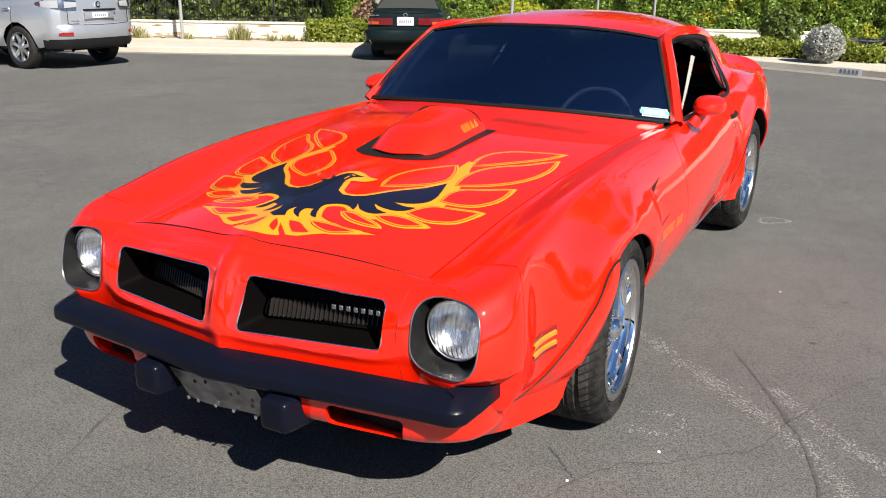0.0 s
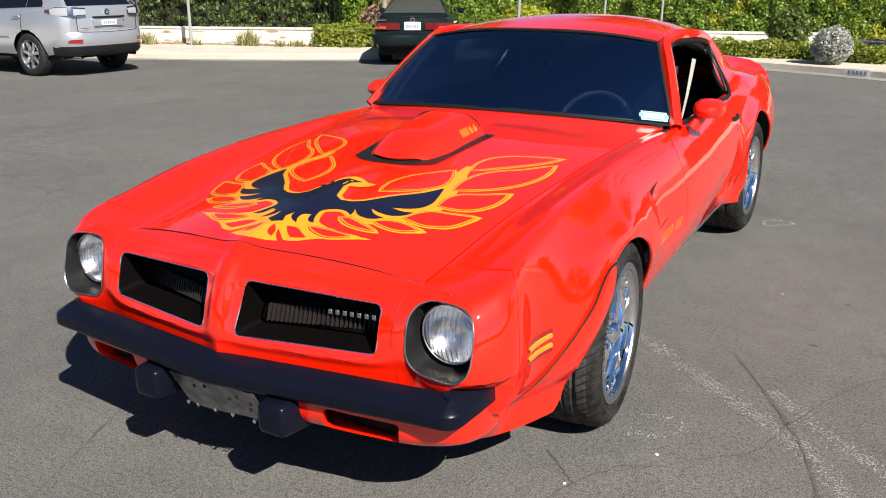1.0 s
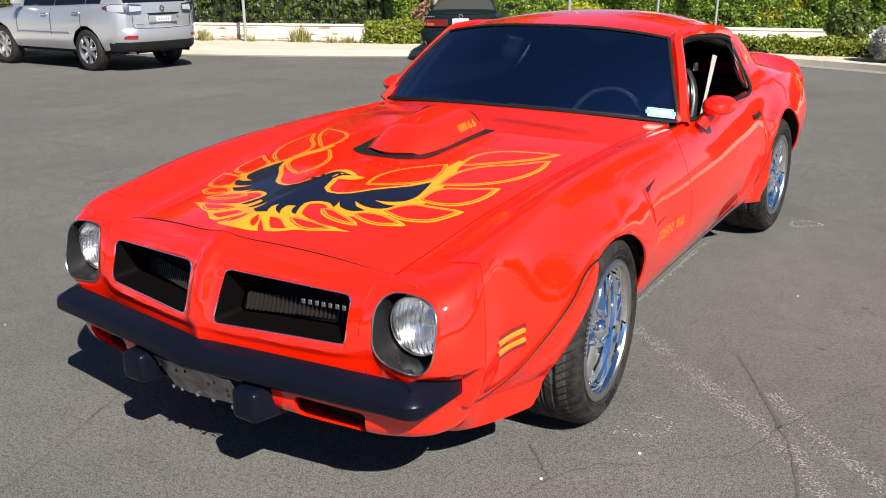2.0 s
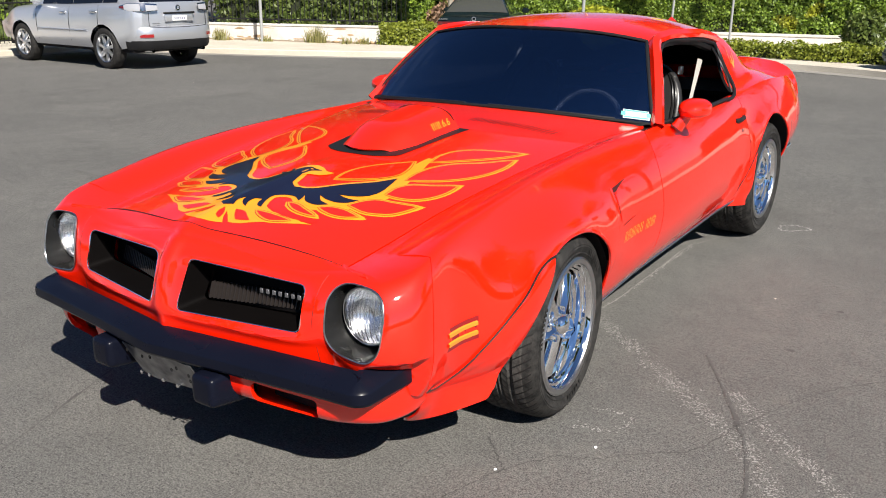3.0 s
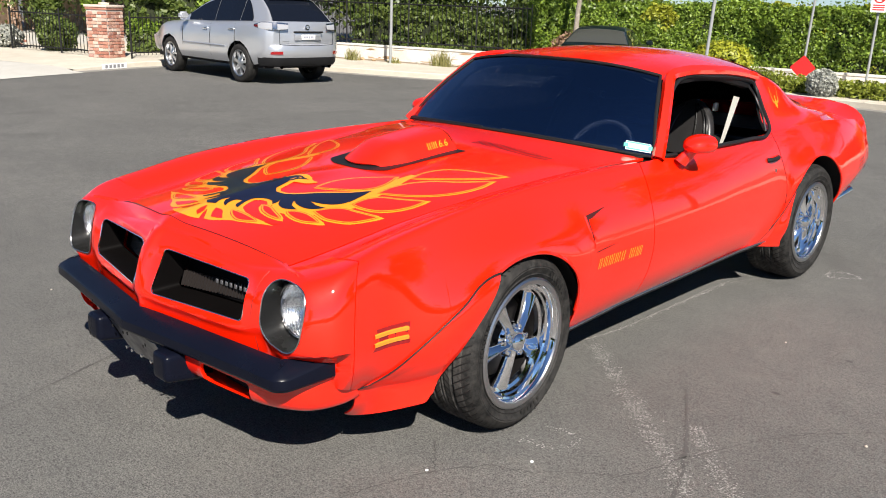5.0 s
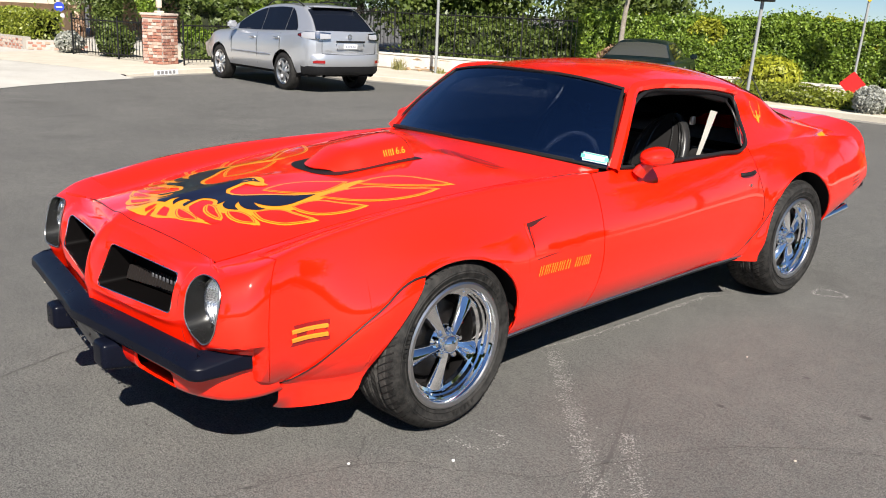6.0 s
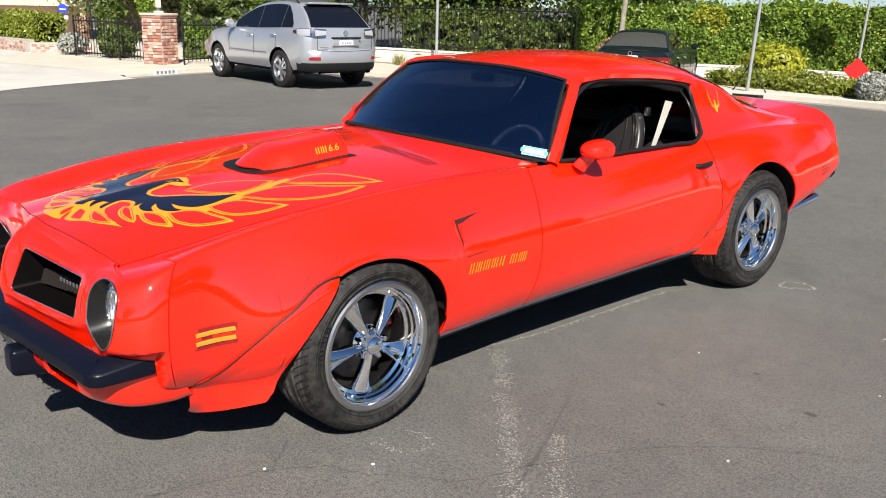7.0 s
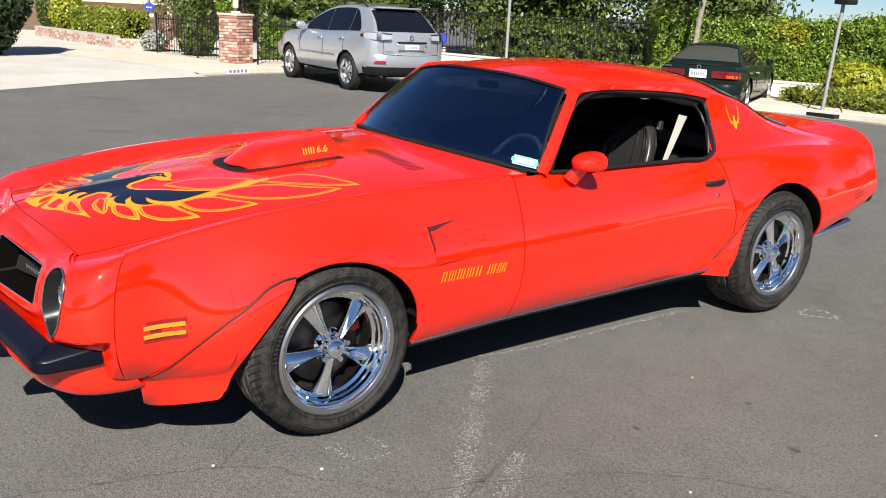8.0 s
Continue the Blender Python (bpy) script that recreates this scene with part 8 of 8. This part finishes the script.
SEDAN = dict(glass=M_GLASS_SED, half=0.765, nose=-3.65, tail=1.00, base=2.67, tyre=0.315, sill=0.25, tuck=0.07, height=1.27, roof_half=0.47,
             belt=((-3.65, 0.62), (-3.1, 0.80), (-2.2, 0.84), (-0.8, 0.87), (0.3, 0.89), (1.0, 0.87)),
             top=((-3.65, 0.64), (-3.1, 0.84), (-2.0, 0.90), (0.0, 0.92), (0.5, 0.93), (1.0, 0.90)),
             roof=((-2.05, 0.85), (-1.7, 1.04), (-1.25, 1.21), (-0.9, 1.26), (-0.4, 1.27), (0.0, 1.24), (0.25, 1.14), (0.62, 0.91)),
             side_glass=(((-1.55, -0.72), "front_door_window"), ((-0.68, 0.05), "rear_door_window")),
             end_glass=(((-1.95, -1.15), "windscreen", -1), ((0.10, 0.55), "rear_window", 1)),
             alloy=M_ALLOY, spokes=8, mirror=-1.50, mirror_size=0.72, handles=(-0.85, 0.0), seams=(-1.75, -0.70, 0.12))
sedan, d_half, d_belt, d_cab = parked_car("parked_sedan", "dark green parked saloon seen from behind", pose(-7.42, 12.63, -0.08, 0, 0, 206.7), M_GREEN, SEDAN)
for sx in (1, -1):
    P = np.array([[(sx * x, y, z) for x, y in ((0.725, 0.90), (0.712, 0.99), (0.655, 1.045), (0.48, 1.070), (0.24, 1.082))] for z in (0.675, 0.735, 0.80)])
    part("tail_lamp", grid_mesh(P, (sx, 1, 0)), M_TAIL, sedan, "wide red tail lamp")
    P = np.array([[(sx * x, y, z) for x, y in ((0.700, 1.022), (0.60, 1.064), (0.50, 1.076))] for z in (0.685, 0.735)])
    part("turn_lamp", grid_mesh(P, (sx, 1, 0)), M_TAIL_A, sedan)
box_part("number_plate", (-0.155, 1.082, 0.665), (0.155, 1.09, 0.815), M_SIGN_W, sedan, "white number plate", 0.003)
for k in range(6):
    box_part("plate_bar", (-0.11 + 0.04 * k, 1.0905, 0.71), (-0.085 + 0.04 * k, 1.092, 0.765), M_PLATEBAR, sedan, "", 0)
bmp = smooth_path([(-0.745, 0.75, 0.50), (-0.735, 0.98, 0.50), (-0.62, 1.09, 0.50), (0, 1.135, 0.50), (0.62, 1.09, 0.50), (0.735, 0.98, 0.50), (0.745, 0.75, 0.50)], 40)
part("rear_bumper", sweep(bmp[::-1], [(-0.05, -0.10), (0.02, -0.10), (0.035, -0.05), (0.035, 0.06), (0.015, 0.085), (-0.05, 0.085)]), M_GREEN, sedan, "dark green bumper", True, 50)
part("badge", lathe([(0.045, 0.0), (0.04, 0.008), (0.028, 0.008), (0.026, 0.0)], 20, "y", (0, 1.05, 0.852)), M_CHROME, sedan, "oval chrome emblem")
for k in range(5):
    box_part("name_bar", (0.50 + 0.035 * k, 1.035, 0.838), (0.525 + 0.035 * k, 1.045, 0.855), M_CHROME, sedan, "", 0)


# ---- marks on the asphalt ----
M_CHALK = mottled("worn_road_paint", (0.26, 0.25, 0.24), (0.40, 0.39, 0.37), 40)
M_SEAM = mottled("old_tar_seam", (0.060, 0.058, 0.055), (0.105, 0.102, 0.098), 20)
M_SCUFF = mottled("pale_scuff", (0.17, 0.165, 0.155), (0.28, 0.27, 0.25), 25)
rg = np.random.default_rng(17)


def ribbon(pts, w, mat, label, wobble=0.02, n=160, lift=0.002, name="road_crack"):
    p = smooth_path([(x, y, 0) for x, y in pts], n)
    tg = np.gradient(p, axis=0)
    sd = np.column_stack([-tg[:, 1], tg[:, 0], np.zeros(n)])
    sd /= np.linalg.norm(sd, axis=1)[:, None] + 1e-9
    k = np.convolve(rg.normal(0, 1, n + 8), np.ones(5) / 5, "same")[4:-4]
    p = p + sd * (wobble * k)[:, None]
    ww = w * (0.4 + np.abs(np.convolve(rg.normal(0, 1, n + 4), np.ones(3) / 3, "same")[2:-2]))
    P = np.array([p - sd * ww[:, None] / 2, p + sd * ww[:, None] / 2])
    P[..., 2] = road_z(P[..., 0], P[..., 1]) + lift
    return single(name, grid_mesh(P, (0, 0, 1)), mat, label, "crack", kind="stuff", smooth=False)


ribbon([(0.78, -1.05), (0.83, -0.90), (0.88, -0.62), (0.95, -0.41), (1.06, -0.235), (1.15, -0.18), (1.27, -0.06), (1.37, 0.01), (1.48, 0.30), (1.59, 0.61), (1.80, 0.95), (2.2, 1.3)], 0.0045, M_CRACK, "thin wandering crack in the asphalt", 0.012, 320)
ribbon([(0.80, -0.25), (0.86, -0.31), (0.95, -0.40)], 0.004, M_CRACK, "thin branch crack in the asphalt", 0.006, 60)
ribbon([(-0.30, -1.75), (-0.51, -1.18), (-0.69, -0.74), (-0.92, -0.2), (-1.25, 0.6)], 0.007, M_SEAM, "thin straight joint in the asphalt", 0.003, 120)
ribbon([(1.20, 0.84), (1.24, 0.77), (1.36, 0.55), (1.48, 0.32), (1.55, 0.17), (1.60, 0.02), (1.63, -0.12), (1.70, -0.4)], 0.014, M_SEAM, "dark sealed seam in the asphalt", 0.004, 140)
ribbon([(0.52, 0.78), (0.60, 1.10), (0.61, 1.5), (0.60, 1.95), (0.60, 2.34), (0.68, 2.6)], 0.006, M_SCUFF, "faint pale scuff on the asphalt", 0.004, 90)
M_STAIN = mottled("old_oil_stain", (0.085, 0.083, 0.079), (0.140, 0.136, 0.128), 7)
for k, (x, y, a_, b_) in enumerate(((-5.5, 2.4, 0.42, 0.10), (-4.1, 1.55, 0.30, 0.08), (-6.8, 3.6, 0.5, 0.12), (-2.9, 3.2, 0.28, 0.09), (2.3, 3.4, 0.35, 0.12), (-7.9, 4.6, 0.4, 0.1))):
    an = np.linspace(0, 2 * math.pi, 28, endpoint=False)
    wob = rg.uniform(0.55, 1.25, 28)
    out_ = np.column_stack([x + a_ * np.cos(an) * wob, y + b_ * np.sin(an) * wob])
    single("oil_stain", flat_shape(out_, lambda q, w: road_z(q, w) + 0.002, 0.05), M_STAIN, "faint dark oil stain on the asphalt", "stain", "stains on the road", kind="stuff")


def flakes(line, n, spread_, seed, label, smin=0.0012, smax=0.0056, mat=None):
    """Worn paint: many small irregular flakes along a line."""
    r = np.random.default_rng(seed)
    p = smooth_path([(x, y, 0) for x, y in line], 200)
    tg = np.gradient(p, axis=0)
    sd = np.column_stack([-tg[:, 1], tg[:, 0], np.zeros(200)])
    sd /= np.linalg.norm(sd, axis=1)[:, None]
    V, F = [], []
    while len(F) < n:
        i = int(r.integers(0, 200))
        gate = noise.noise(Vector((p[i, 0] * 7, p[i, 1] * 7, seed)))
        if gate < r.uniform(-1.1, 0.4):
            continue
        c = p[i] + sd[i] * r.normal(0, spread_)
        s = r.uniform(smin, smax) * r.uniform(0.4, 1)
        k = len(V)
        a0 = r.uniform(0, 6)
        for a in np.linspace(0, 2 * math.pi, 5, endpoint=False):
            V.append((c[0] + s * math.cos(a + a0) * r.uniform(0.5, 1.2), c[1] + s * math.sin(a + a0) * r.uniform(0.5, 1.2), float(road_z(c[0], c[1])) + 0.0015 + 0.0008 * r.uniform()))
        F.append(tuple(range(k, k + 5)))
    me = bpy.data.meshes.new("flakes")
    me.from_pydata(V, [], F)
    return single("road_paint", me, mat or M_CHALK, label, "road paint", kind="stuff", smooth=False)


flakes([(0.64, 0.97), (0.80, 0.84), (0.94, 0.72), (1.11, 0.57), (1.27, 0.42), (1.48, 0.24), (1.62, 0.08), (1.75, -0.18), (1.88, -0.40)], 2600, 0.026, 81, "worn streak of white road paint")
flakes([(1.38, 0.56), (1.48, 0.46), (1.60, 0.33), (1.79, 0.14), (2.1, -0.2)], 1300, 0.022, 82, "worn streak of white road paint")
flakes([(1.0, 0.0), (1.12, 0.02), (1.17, 0.10), (1.10, 0.16), (1.0, 0.14)], 120, 0.012, 83, "faint scuffed ring on the asphalt", 0.002, 0.006)
flakes([(0.95, 2.98), (1.03, 3.03), (1.10, 3.10), (1.02, 3.16), (0.93, 3.10), (0.95, 2.98)], 160, 0.008, 84, "faint chalk ring on the asphalt", 0.003, 0.008)
flakes([(0.58, 1.0), (0.61, 1.2), (0.61, 1.8), (0.60, 2.4)], 160, 0.006, 85, "faint chalky scuff line on the asphalt", 0.003, 0.008)
# pebbles and spots
peb = [(1.134, -0.11), (0.93, -0.42), (1.9, 0.9), (0.7, -1.35), (-2.6, 3.4), (2.0, 1.9), (1.72, 2.6), (-1.7, -0.6), (1.35, -0.55), (0.2, -1.6), (2.4, 2.2), (-3.6, 5.1), (-8.9, 6.6), (-9.3, 6.1), (-10.0, 6.2), (1.25, 1.7)]
for k, (x, y) in enumerate(peb):
    bm = bmesh.new()
    bmesh.ops.create_icosphere(bm, subdivisions=2, radius=0.006 if k < 3 else 0.005)
    for v in bm.verts:
        v.co *= 1 + 0.3 * noise.noise(v.co * 150 + Vector((k, 0, 0)))
        v.co.z *= 0.6
        v.co += Vector((x, y, float(road_z(x, y)) + 0.004))
    single("pebble", bm, M_SIGN_W if k in (0, 1) else M_CONCRETE, "small pale pebble on the asphalt", "pebble", "pebbles on the road")
for k, (x, y, s) in enumerate(((1.471, 1.10, 0.022), (1.9, 1.5, 0.03), (1.55, 1.7, 0.02), (-1.2, 1.2, 0.03))):
    a = np.linspace(0, 2 * math.pi, 16, endpoint=False)
    out_ = np.column_stack([x + s * np.cos(a) * rg.uniform(0.7, 1.2, 16), y + 0.6 * s * np.sin(a) * rg.uniform(0.7, 1.2, 16)])
    single("tar_spot", flat_shape(out_, lambda q, w: road_z(q, w) + 0.002, 0.02), M_CRACK, "small dark tar spot on the asphalt", "spot", "spots on the road")
